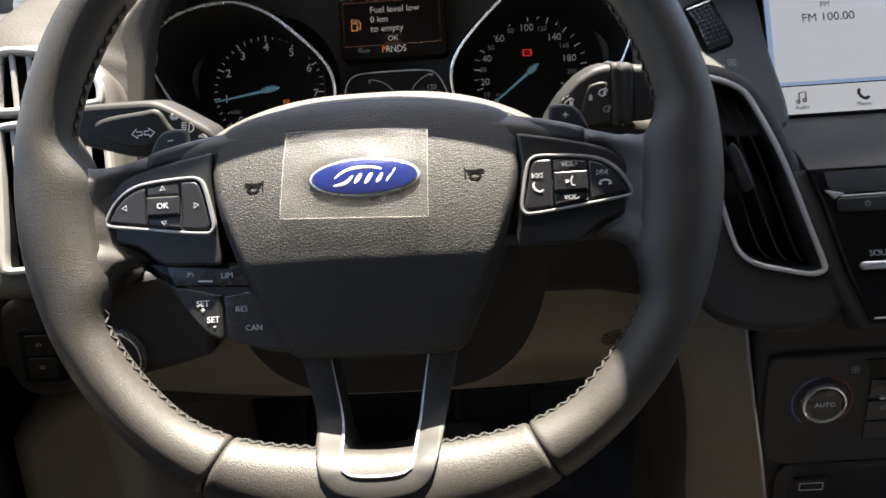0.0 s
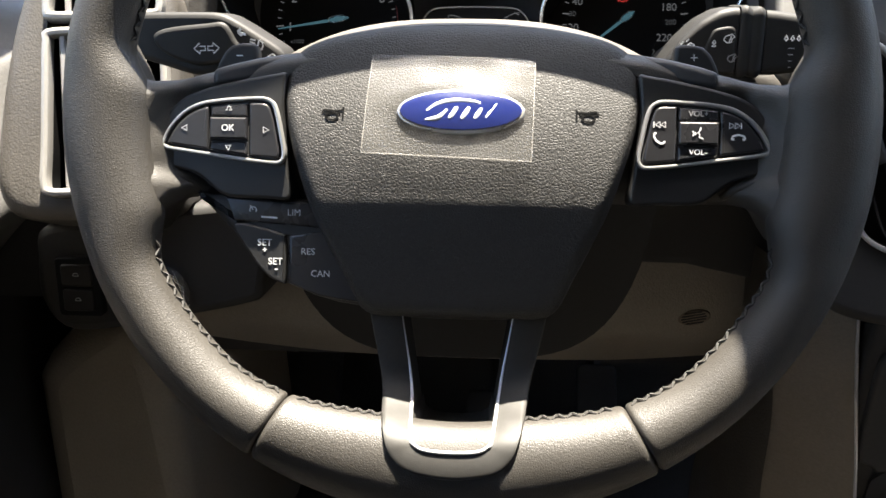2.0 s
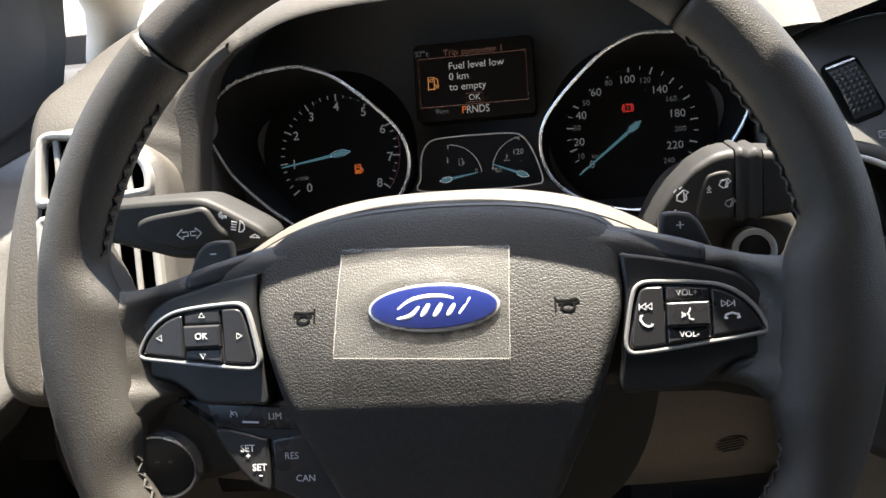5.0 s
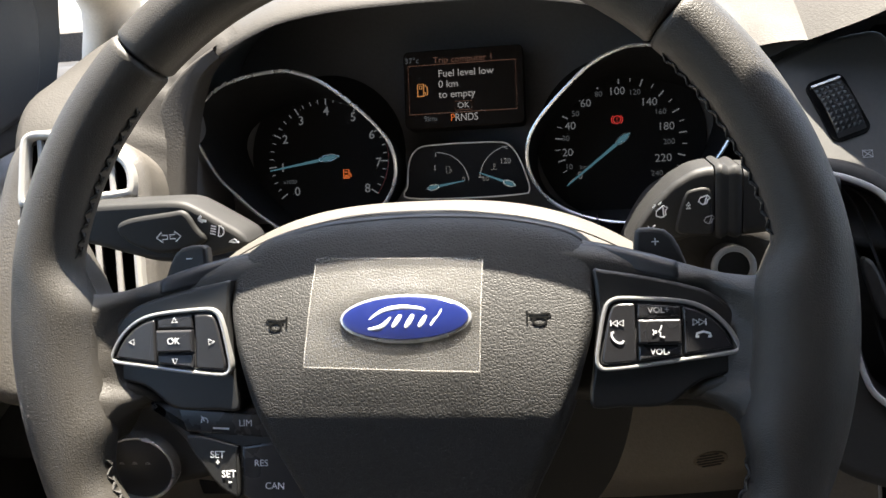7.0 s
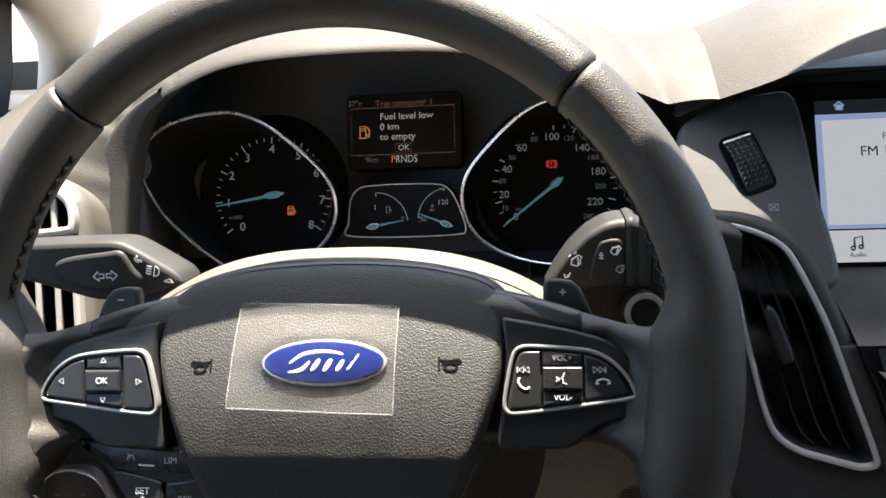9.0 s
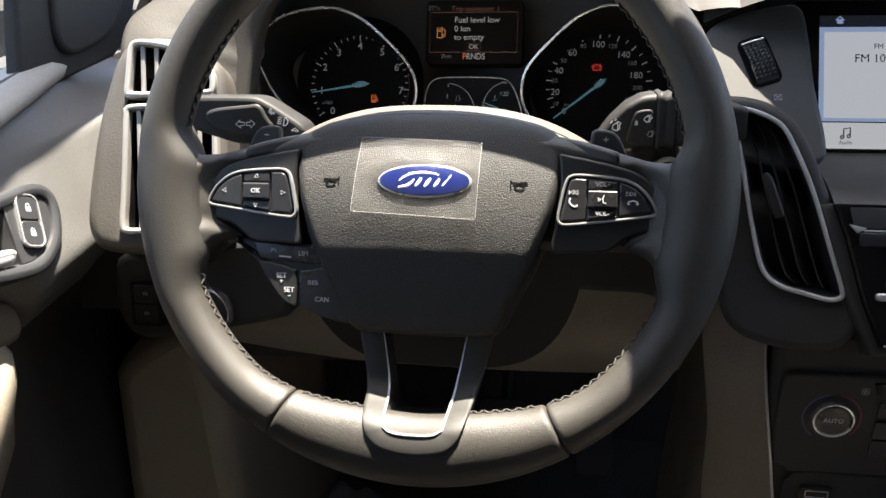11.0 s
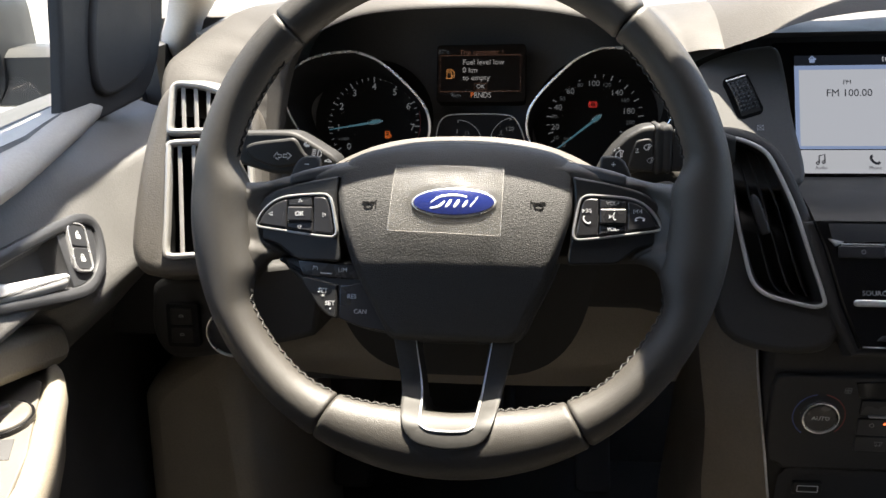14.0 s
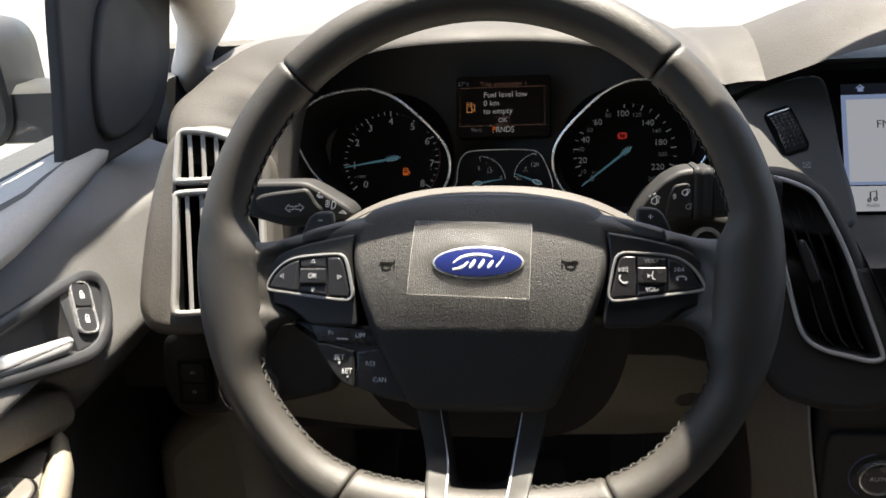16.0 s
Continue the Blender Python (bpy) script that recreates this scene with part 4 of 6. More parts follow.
def shoulder():
    o = spaced(smooth_loop(mm([(-58, 66), (-44, 71), (-26, 69), (-10, 62), (4, 48), (22, 16), (40, -26), (52, -62), (56, -82), (42, -98), (0, -102), (-30, -88), (-44, -40), (-54, 10)]), 140), 120)
    o = turned_left(o)
    rings = [[(x * 0.85, y * 0.6 - 0.03, -0.11) for x, y in o]]
    for i in range(4):
        a = math.pi / 2 * i / 3
        rings.append([(x, y, -0.006 + 0.006 * math.sin(a)) for x, y in inset(o, 0.006 * (1 - math.cos(a)))])
    rings.append([(x, y, 0.0) for x, y in inset(o, 0.0065)])
    h = np.array(turned_left(inset(spaced(smooth_loop(mm(VENT_R), 140), 120), 0.002)))
    a = np.array(rings[-1])[:, :2]
    k = min(range(120), key=lambda q: np.sum((a - np.roll(h, -q, 0)) ** 2))
    rings.append([(x, y, -0.0005) for x, y in np.roll(h, -k, 0)])
    return loft(rings, True, False, False)


part("vent_shoulder", shoulder(), STACK_DARK, dash, "dark smooth shoulder round the vent", SHOULDER)

RADIO_AT = plane_at(0.295, 0.057, 0.6185, 28)
CLIMATE_AT = plane_at(0.284, 0.0586, 0.5174, 0)
part("stack_upper", raised(mm([(-36, 63), (-30, 40), (-14, -10), (0, -40), (230, -40), (240, 63)]), -0.12, -0.003, 0.004), STACK_DARK, dash, "black upper stack", RADIO_AT)
part("stack_lower", raised(spaced(mm([(-44, 70), (-44, 20), (-40, -50), (-34, -100), (-10, -130), (240, -130), (240, 70)]), 90), -0.15, -0.003, 0.006), STACK_DARK, dash, "black lower stack", CLIMATE_AT)
part("stack_flank", raised(spaced(smooth_loop(mm([(186, 668), (200, 620), (212, 560), (236, 545), (262, 556), (262, 640), (236, 664)]), 60), 50), -0.10, 0.0, 0.01), STACK_DARK, dash, "dark flank below the vent", pose(0, 0.105, 0, 90, 0, 0))
part("stack_shelf", surface(lambda x, v: (x, 0.168 - 0.083 * v, 0.6825 - 0.0085 * v ** 3), [0.268 + i * 0.03 for i in range(11)], [i / 10 for i in range(11)]), SHELF_GREY, dash, "smooth grey ledge under the screen")

# console side and tunnel
EDGE = [(0.2335, 0.078, 0.585), (0.236, 0.068, 0.545), (0.246, 0.060, 0.479), (0.258, 0.056, 0.416), (0.281, 0.046, 0.372), (0.312, 0.02, 0.325), (0.345, -0.05, 0.30), (0.36, -0.25, 0.29), (0.36, -0.7, 0.29)]


def console_side(f, v):
    x, y, z = smooth_loop(EDGE, 41, False)[int(round(f * 40))]
    lo = 0.040 * v + 0.012 * math.sin(3.14 * v)
    return (x - lo * (1 + 0.7 * step(0.5, 0.3, z)), y + 0.035 * v + 0.01 * math.sin(v * 3), z - 0.03 * v * step(0.5, 0.3, z) + 0.003 * v)


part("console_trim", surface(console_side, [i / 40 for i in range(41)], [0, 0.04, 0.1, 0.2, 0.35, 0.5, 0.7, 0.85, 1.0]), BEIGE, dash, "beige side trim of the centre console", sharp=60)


def tunnel_side(f, v):
    x, y, z = console_side(f, 1.0)
    return (x - 0.03 * v * step(0.56, 0.45, z) - 0.06 * v * step(0.45, 0.25, z), y + 0.03 * v + 0.06 * v * step(0.45, 0.5, z), z - 0.34 * v * step(0.6, 0.35, z) - 0.02 * v)


part("tunnel_side", surface(tunnel_side, [i / 40 for i in range(41)], [0, 0.1, 0.3, 0.6, 1.0]), KICK, dash, "beige carpeted tunnel side, darkened for shade", sharp=60)
chrome_edge = [tuple(np.array(console_side(i / 40, 0)) + np.array((0.0006, -0.001, 0.0))) for i in range(41)]
part("trim_line", tube(chrome_edge, 0.0011, sides=6), DULL_CHROME, dash, "thin silver line along the console")
part("console_top", thick(surface(lambda f, v: tuple(np.array(smooth_loop(EDGE, 41, False)[int(round((0.35 + 0.65 * f) * 40))]) + np.array((0.002 + 0.26 * v, 0.004 + 0.03 * (1 - f), 0.002 + 0.012 * math.sin(3.14 * v)))), [i / 26 for i in range(27)], [0, 0.02, 0.06, 0.3, 0.6, 0.94, 1.0]), 0.004), SATIN, dash, "black top of the centre console")
# Two black blocks added behind the pod to keep sun off the kick panel.
part("sun_block", block(-0.37, -0.275, 0.25, 0.5, 0.40, 0.70), MATT_BLACK, dash)
part("sun_filler", block(-0.36, -0.25, 0.140, 0.3, 0.53, 0.615), MATT_BLACK, dash)
part("footwell_wall", block(-0.5, 1.1, 0.55, 0.6, 0.1, 0.78), CARPET, dash, "dark footwell wall")

# left kick panel
KICKP = [(-0.335, 0.46), (-0.324, 0.476), (-0.300, 0.497), (-0.268, 0.518), (-0.235, 0.524), (-0.228, 0.44), (-0.225, 0.10), (-0.36, 0.10), (-0.35, 0.30)]
part("kick_panel", raised(KICKP, -0.3, 0.0, 0.02), KICK_LIGHT, dash, "beige kick panel in shadow", pose(0, 0.130, 0, 90, 0, 0))

# floor, walls and roof that close the cabin
solid("floor", block(-0.5, 1.25, -1.7, 0.6, 0.06, 0.10), CARPET, "dark carpeted car floor", "floor", kind="structure")
roof = thing("ceiling", "pale cloth roof lining", "roof lining", kind="structure")
part("roof_panel", thick(surface(lambda x, y: (x, y, 1.19 + 0.05 * step(-0.05, -0.5, y) - 0.08 * (abs(x - 0.37) / 0.72) ** 4), [-0.35 + i * 0.06 for i in range(25)], [-0.05, -0.07, -0.12, -0.25, -0.5, -0.9, -1.4, -1.7]), 0.02), ROOF_GREY, roof)
solid("wall_back", block(-0.5, 1.25, -1.72, -1.68, 0.1, 1.25), DARK_SKIN, "plain cabin wall behind the seats", "wall", kind="structure")
right_wall = thing("wall_right", "far door side of the cabin", "wall", kind="structure")
part("lower_side", block(1.08, 1.14, -1.7, 0.6, 0.1, 0.76), DARK_SKIN, right_wall)
# Unseen panel over the rear windows, added to cut light from behind.
part("window_blank", block(1.08, 1.14, -1.7, -0.45, 0.76, 1.22), ROOF_GREY, right_wall)
left_wall = thing("wall_left", "rear door side of the cabin", "wall", kind="structure")
part("rear_side", block(-0.50, -0.44, -1.7, -0.78, 0.1, 0.76), DARK_SKIN, left_wall)
part("front_side", block(-0.52, -0.44, 0.36, 0.62, 0.1, 0.70), MATT_BLACK, left_wall, "closed side of the footwell")
# The same on this side: an added panel that keeps window light out.
part("window_blank", block(-0.48, -0.42, -1.7, -0.68, 0.1, 1.22), ROOF_GREY, left_wall)

# A-pillar trim and windscreen
def pillar(side):
    line = smooth_loop([(-0.462, 0.62, 0.70), (-0.418, 0.55, 0.768), (-0.359, 0.48, 0.845), (-0.337, 0.30, 0.98), (-0.326, 0.10, 1.09), (-0.32, -0.12, 1.20)], 15, False)
    rings = []
    for x, y, z in line:
        x += 0.014 * step(1.08, 1.13, z)
        if side > 0:
            x = 0.74 - x
        rings.append([(x + (0.032 + 0.012 * step(0.76, 0.85, z) - 0.008 * step(0.88, 0.94, z) * step(1.09, 1.05, z) + 0.014 * step(1.07, 1.13, z)) * math.cos(a), y + 0.050 * math.sin(a) + 0.02 * math.cos(a) * side, z + 0.02 * math.sin(a)) for a in [2 * math.pi * k / 20 for k in range(20)]])
    return loft(rings, True, True, True)


for side in (-1, 1):
    solid("pillar_trim", pillar(side), PILLAR_BEIGE, "pale beige windscreen pillar trim", "pillar", kind="structure")
screen_bm = surface(lambda x, v: (0.36 + (x - 0.36) * (1 - 0.06 * v), 0.90 - 0.95 * v - 0.22 * ((x - 0.36) / 0.75) ** 2 * (1 - v * 0.6), 0.79 + 0.40 * v ** 0.8), [-0.38 + i * 0.074 for i in range(21)], [i / 10 for i in range(11)])
windscreen = solid("window_1", screen_bm, GLASS, "clear windscreen glass", "windscreen", kind="structure")
windscreen.visible_shadow = False

# outside
solid("ground", surface(lambda x, y: (x, y, -0.28), [-300, -40, -8, -2, 2, 8, 40, 300], [-300, -40, -8, -2, 2, 8, 40, 300]), CONCRETE, "pale sunlit concrete ground", "ground", kind="structure")

# rear-view mirror and mount on the windscreen, unseen, added to shade wheel and stack
mirror = thing("shade_mirror", "black rear-view mirror, unseen, added to shade the wheel", "mirror")
part("mirror_head", raised(rounded_box(0.27, 0.07, 0.03, 8), -0.03, 0.01, 0.012), SATIN, mirror, at=plane_at(0.30, 0.085, 1.045, 10, 12))
part("mirror_glass", raised(rounded_box(0.25, 0.056, 0.026, 8), 0.0105, 0.0115, 0.0005), CHROME, mirror, at=plane_at(0.30, 0.085, 1.045, 10, 12))
part("mirror_stem", tube([(0.33, 0.10, 1.05), (0.35, 0.16, 1.08), (0.36, 0.22, 1.105)], 0.014), SATIN, mirror)
part("shade_mount", raised(rounded_box(0.188, 0.078, 0.025, 8), -0.02, 0.012, 0.008), SATIN, mirror, at=pose(0.3115, 0.198, 1.05, -26, 0, 0))

# ---- instrument cluster ----
cluster = thing("instrument_cluster", "black instrument cluster with two lit dials and a small display", "instrument cluster", plane_at(0, 0.292, 0.70, 24))
part("back_panel", raised(rounded_box(0.386, 0.215, 0.07, 8, 0, 0.0135), -0.01, -0.002, 0.001), LINING, cluster)


def dial_face(cx, name):
    return part(name, raised(ellipse(0.062, 0.062, 48, cx, 0.004), -0.002, -0.0005, 0.0004), DIAL_BLACK, cluster, "black dial face")


def ray_mark(bm, cx, cy, deg, r0, r1, w):
    c, s = math.cos(radians(deg)), math.sin(radians(deg))
    pts = [(cx + r * c - o * s, cy + r * s + o * c) for r, o in ((r0, -w), (r1, -w), (r1, w), (r0, w))]
    hi = [bm.verts.new((x, y, 0.0003)) for x, y in pts]
    lo = [bm.verts.new((x, y, 0.0)) for x, y in pts]
    bm.faces.new(hi)
    for k in range(4):
        bm.faces.new((lo[k], lo[(k + 1) % 4], hi[(k + 1) % 4], hi[k]))


def needle(cx, cy, deg, length, tail, parent, w=0.0013):
    bm = bmesh.new()
    rings = []
    for f, wd in ((-tail, w * 0.5), (-tail * 0.6, w * 1.5), (0.0, w * 1.7), (tail * 0.4, w), (length, w * 0.35)):
        rings.append([(f, -wd, 0.004), (f, 0, 0.0055), (f, wd, 0.004), (f, 0, 0.0035)])
    nd = part("needle", loft(rings, True, True, True, bm), NEEDLE, parent, "lit pale blue needle", pose(cx, cy, 0, 0, 0, deg))
    rim = [(-tail, 0, 0.0058), (-tail * 0.5, w * 1.9, 0.0056), (tail * 0.1, w * 1.9, 0.0056), (tail * 0.5, w * 0.9, 0.0055), (tail * 0.5, -w * 0.9, 0.0055), (tail * 0.1, -w * 1.9, 0.0056), (-tail * 0.5, -w * 1.9, 0.0056)]
    part("needle_rim", tube(rim, 0.0004, True, 6), NEEDLE_CAP, nd, "silver outline of the needle's head")
    return nd


tach = dial_face(-0.1125, "rev_counter")
TC = (-0.1125, 0.0)
bm = bmesh.new()
for i in range(33):
    d = 217 - i * 253 / 32
    ray_mark(bm, *TC, d, 0.0425 if i % 4 == 0 else 0.0445, 0.0485 if i % 4 == 0 else 0.0475, 0.0005 if i % 4 == 0 else 0.0003)
part("dial_marks", bm, DIAL_INK, tach, "pale dial marks")
TACH_AT = [(-138.2, -24.4), (-149.6, -5.1), (-146.8, 17.2), (-133.3, 31.2), (-112.7, 37.6), (-91.0, 31.7), (-76.6, 17.1), (-72.0, -4.7), (-81.3, -24.4)]
for k, (x, y) in enumerate(TACH_AT):
    writing("number", str(k), 0.0096, x * 0.001, y * 0.001, 0.0002, DIAL_INK, tach, bold=0.00008)
strokes("red_band", [arc_pts(0.0487, 14, -36, 14, *TC)], 0.0006, 0.0003, RING_RED, tach)
writing("lettering", "x1000", 0.0045, -0.1440, -0.0165, 0.0002, DIAL_DIM, tach)
strokes("fuel_warning", [[(-1.6, -2.2), (-1.6, 2), (1, 2), (1, -2.2), (-1.6, -2.2)], [(-1, 0.8), (0.4, 0.8)], [(1, 0.6), (2, -0.4), (2, -1.6)], [(-1.2, -0.8), (0.6, -0.8)], [(-1.2, -1.5), (0.6, -1.5)]], 0.0009, 0.0004, WARN_ORANGE, tach, -0.0975, -0.0122, scale=0.0016)
needle(*TC, 189, 0.0465, 0.0105, tach)

speedo = dial_face(0.1125, "speedometer")
SC = (0.1125, 0.0015)
bm = bmesh.new()
for i in range(25):
    d = 217 - i * 254 / 24
    ray_mark(bm, *SC, d, 0.0425 if i % 2 == 0 else 0.0445, 0.0480, 0.0005 if i % 2 == 0 else 0.0003)
part("dial_marks", bm, DIAL_INK, speedo, "pale dial marks")
SPEED_AT = [(82.1, -22.6, "0", 1), (74, -15.8, "10", 0), (73.4, -5.1, "20", 1), (72.4, 5.6, "30", 0), (76.1, 14.7, "40", 1), (80.2, 23.7, "50", 0), (88, 31.0, "60", 1), (97.6, 37.2, "80", 0), (111, 38.6, "100", 1), (124, 37.0, "120", 0), (134, 29.1, "140", 1), (142, 21.5, "160", 0), (145.7, 10.5, "180", 1), (147.4, -0.9, "200", 0), (142.9, -12.7, "220", 1), (138, -23.7, "240", 0)]
for x, y, word, big in SPEED_AT:
    writing("number", word, 0.0082 if big else 0.0058, x * 0.001, y * 0.001, 0.0002, DIAL_INK if big else DIAL_DIM, speedo)
writing("lettering", "km/h", 0.0045, 0.0865, -0.0165, 0.0002, DIAL_DIM, speedo)
strokes("brake_warning", [arc_pts(2.2, 0, 360, 20), arc_pts(3.2, 130, 230, 8), arc_pts(3.2, -50, 50, 8), [(0, 1.2), (0, -0.4)], [(0, -0.9), (0, -1.4)]], 0.0006, 0.0004, WARN_RED, speedo, 0.1105, 0.0176, scale=0.00125)
needle(*SC, 218, 0.051, 0.0085, speedo)

BEZEL = [(-184.6, 6.7), (-181.1, 18.6), (-172, 27.5), (-160.4, 35.1), (-148, 39), (-134.5, 41.4), (-120, 42.2), (-110, 41), (-91, 32.4), (-69.5, 13.5), (-53, -5.3), (-46.5, -21), (-47.5, -39), (-57, -56), (-76, -69), (-104, -76), (-128, -73.5), (-142, -63), (-154, -51.4), (-171.9, -29.3), (-181.5, -7.9)]
BEZEL_AT = plane_at(0, 0.235, 0.74, 5)
to_cluster = cluster.matrix_world.inverted() @ BEZEL_AT
for side, dx in ((-1, 0.0), (1, 0.0)):
    loop = spaced(smooth_loop(both(BEZEL, side), 120), 110)
    path = [to_cluster @ Vector((x, y, 0.012 * step(0.05, 0.19, abs(x)))) for x, y in loop]
    ring = part("dial_bezel", tube(path, 0.0013, True, 8), CHROME, cluster, "slim chrome ring round a dial")
    cx = side * 0.1125
    back = [Vector((cx + (p.x - cx) * 0.93, p.y * 0.93, -0.002)) for p in path]
    part("dial_well", loft([[p + (p - Vector((cx, 0, p.z))).normalized() * 0.0004 for p in path], back]), DIAL_BLACK, ring, "black well behind the ring")

small_at = cluster.matrix_world.inverted() @ plane_at(0, 0.258, 0.71, 15)
small = part("small_gauge_window", raised(spaced(smooth_loop(mm([(-44, -31), (-43.4, -22), (-42.3, -10), (-39.5, -1), (-34, 4.6), (-25, 6.4), (0, 6.8), (25, 6.0), (33, 3.0), (38.5, -5), (43, -17), (45.6, -29), (40, -32), (0, -33)]), 90), 80), -0.02, -0.002, 0.0006), DIAL_BLACK, cluster, "fuel and temperature gauges in one window", small_at)
part("gauge_frame", tube([(x, y, -0.001) for x, y in spaced(smooth_loop(mm([(-44, -31), (-43.4, -22), (-42.3, -10), (-39.5, -1), (-34, 4.6), (-25, 6.4), (0, 6.8), (25, 6.0), (33, 3.0), (38.5, -5), (43, -17), (45.6, -29), (40, -32), (0, -33)]), 90), 80)], 0.0006, True, 6), DULL_CHROME, small, "thin silver frame")
strokes("fuel_scale", [arc_pts(0.0235, 5, 88, 14, -0.0215, -0.0225), [(-0.0215, -0.002), (-0.0215, 0.001)], [(-0.0225, -0.008), (-0.0225, -0.012)]], 0.0007, -0.0016, DIAL_INK, small)
strokes("heat_scale", [arc_pts(0.0235, 95, 175, 14, 0.0335, -0.0205), [(0.031, 0.001), (0.027, 0.003)], [(0.009, -0.0185), (0.013, -0.0185)]], 0.0007, -0.0016, DIAL_INK, small)
writing("number", "0", 0.005, -0.002, -0.0195, -0.0016, DIAL_DIM, small)
writing("number", "60", 0.005, 0.0142, -0.0200, -0.0016, DIAL_DIM, small)
writing("number", "120", 0.0056, 0.0290, -0.0078, -0.0016, DIAL_INK, small)
strokes("pump_sign", [[(-1.4, -2), (-1.4, 2), (0.8, 2), (0.8, -2), (-1.4, -2)], [(0.8, 0.6), (1.8, -0.4), (1.8, -1.4)]], 0.0006, -0.0016, DIAL_DIM, small, -0.0125, -0.0120, scale=0.0012)
strokes("heat_sign", [[(0, 2.4), (0, -1.6)], [(0.2, 1.6), (1.4, 1.6)], [(0.2, 0.4), (1.2, 0.4)], [(-2, -1.4), (-1, -2), (0, -1.4), (1, -2), (2, -1.4)]], 0.0006, -0.0016, DIAL_DIM, small, 0.0205, -0.0115, scale=0.0011)
needle(-0.0225, -0.0235, 9, 0.022, 0.006, small, 0.001)
needle(0.0305, -0.0230, 158, 0.022, 0.006, small, 0.001)

lcd_at = cluster.matrix_world.inverted() @ plane_at(0, 0.278, 0.74, 24)
lcd = part("message_display", raised(rounded_box(0.088, 0.057, 0.004, 4, 0, 0.013), -0.02, -0.001, 0.0006), LCD_BACK, cluster, "dim message display", lcd_at)
strokes("message_box", [[(-0.0405, 0.0308), (0.0386, 0.0308), (0.0386, -0.0050), (-0.0405, -0.0050), (-0.0405, 0.0308)]], 0.0005, -0.0008, LCD_RED, lcd)
for words, x, y, size in (("Fuel level low", -0.0185, 0.0238, 0.0074), ("0 km", -0.0185, 0.0160, 0.0074), ("to empty", -0.0185, 0.0084, 0.0074)):
    writing("message", words, size, x, y, -0.0008, LCD_WHITE, lcd, align="LEFT")
writing("message", "OK", 0.0060, -0.0004, -0.0002, -0.0008, LCD_WHITE, lcd)
strokes("ok_box", [[(-0.0066, 0.003), (0.0058, 0.003), (0.0058, -0.0034), (-0.0066, -0.0034), (-0.0066, 0.003)]], 0.0004, -0.0008, LCD_RED, lcd)
writing("message", "P", 0.0078, -0.0086, -0.0090, -0.0008, WARN_ORANGE, lcd, wide=0.85)
writing("message", "RNDS", 0.0078, 0.0016, -0.0090, -0.0008, LCD_WHITE, lcd, wide=0.85)
writing("message", "9km", 0.0058, -0.0250, -0.0088, -0.0008, DIAL_DIM, lcd)
writing("message", "Trip computer 1", 0.0066, 0.0005, 0.0338, -0.0008, LCD_RED, lcd)
writing("message", "37°c", 0.0060, -0.0375, 0.0345, -0.0008, DIAL_DIM, lcd)
strokes("pump_sign", [[(-1.8, -2.6), (-1.8, 2.6), (0.8, 2.6), (0.8, -2.6), (-1.8, -2.6)], [(-1, 0.6), (-1, 1.8), (0.1, 1.8), (0.1, 0.6), (-1, 0.6)], [(0.8, -1), (1.6, -1), (1.6, -2.2), (2.4, -2.2), (2.4, 1), (1.4, 2.2)], [(-2.2, -2.6), (1.2, -2.6)]], 0.0007, -0.0008, LCD_ORANGE, lcd, -0.0308, 0.0126, scale=0.0017)

# ---- steering column shroud and stalks ----
column = thing("column_shroud", "dark plastic shroud round the steering column", "column shroud")


def shroud_top(x, y):
    """Height of the upper shroud: a low crown that falls away to both sides and towards the dash."""
    peak = float(np.interp(y, (0.034, 0.042, 0.048, 0.0500, 0.0505, 0.0510, 0.053, 0.060, 0.068, 0.076, 0.090, 0.12, 0.23), (0.7385, 0.7425, 0.7448, 0.7452, 0.7436, 0.7456, 0.7462, 0.7466, 0.7450, 0.7415, 0.733, 0.716, 0.66)))
    return peak - 0.0238 * (abs(x) / 0.1) ** 2.7


SHROUD_X = [-0.128 + 0.256 * i / 48 for i in range(49)]
part("upper_shroud", thick(surface(lambda x, y: (x, y, shroud_top(x, y)), SHROUD_X, (0.034, 0.038, 0.042, 0.045, 0.048, 0.0500, 0.0505, 0.0510, 0.053, 0.057, 0.060, 0.064, 0.068, 0.072, 0.076, 0.082, 0.090, 0.10, 0.12, 0.16, 0.23)), 0.002), SHROUD_TAUPE, column, "taupe upper shroud with a fine joint", sharp=50)


def shroud_low(f, a):
    """f runs along the column, from its lip behind the wheel to the dash; a round it."""
    y = 0.040 + 0.19 * f ** 1.4
    c, s = math.cos(a), math.sin(a)
    x = (0.104 - 0.012 * f) * math.copysign(abs(c) ** 0.55, c)
    return (x, y, 0.690 - 0.02 * f - (0.135 - 0.04 * f) * abs(s) ** 0.8)


part("column_cheek", raised(spaced(smooth_loop(mm([(98, 630), (102, 655), (112, 682), (124, 700), (140, 707), (170, 705), (184, 696), (190, 670), (180, 634), (140, 624)]), 60), 54), -0.08, 0.0, 0.008), CHEEK_TAUPE, column, "grained taupe cheek behind the wiper stalk", pose(0, 0.118, 0, 90, 0, 0))
SIXTHS = [i / 12 for i in range(13)]
part("lower_shroud", loft([[shroud_low(f, math.pi + math.pi * k / 32) for k in range(33)] for f in SIXTHS], False), STACK_DARK, column, "black lower shroud", sharp=70)
lip = [shroud_low(0, math.pi + math.pi * k / 32) for k in range(33)] + [(x, 0.040, shroud_top(x, 0.040) - 0.014) for x in (0.09, 0.05, 0.0, -0.05, -0.09)]
part("column_front", loft([lip, [(0.5 * p[0], p[1] - 0.004, 0.66 + 0.5 * (p[2] - 0.66)) for p in lip]], True, False, True), STALK_BLACK, column)

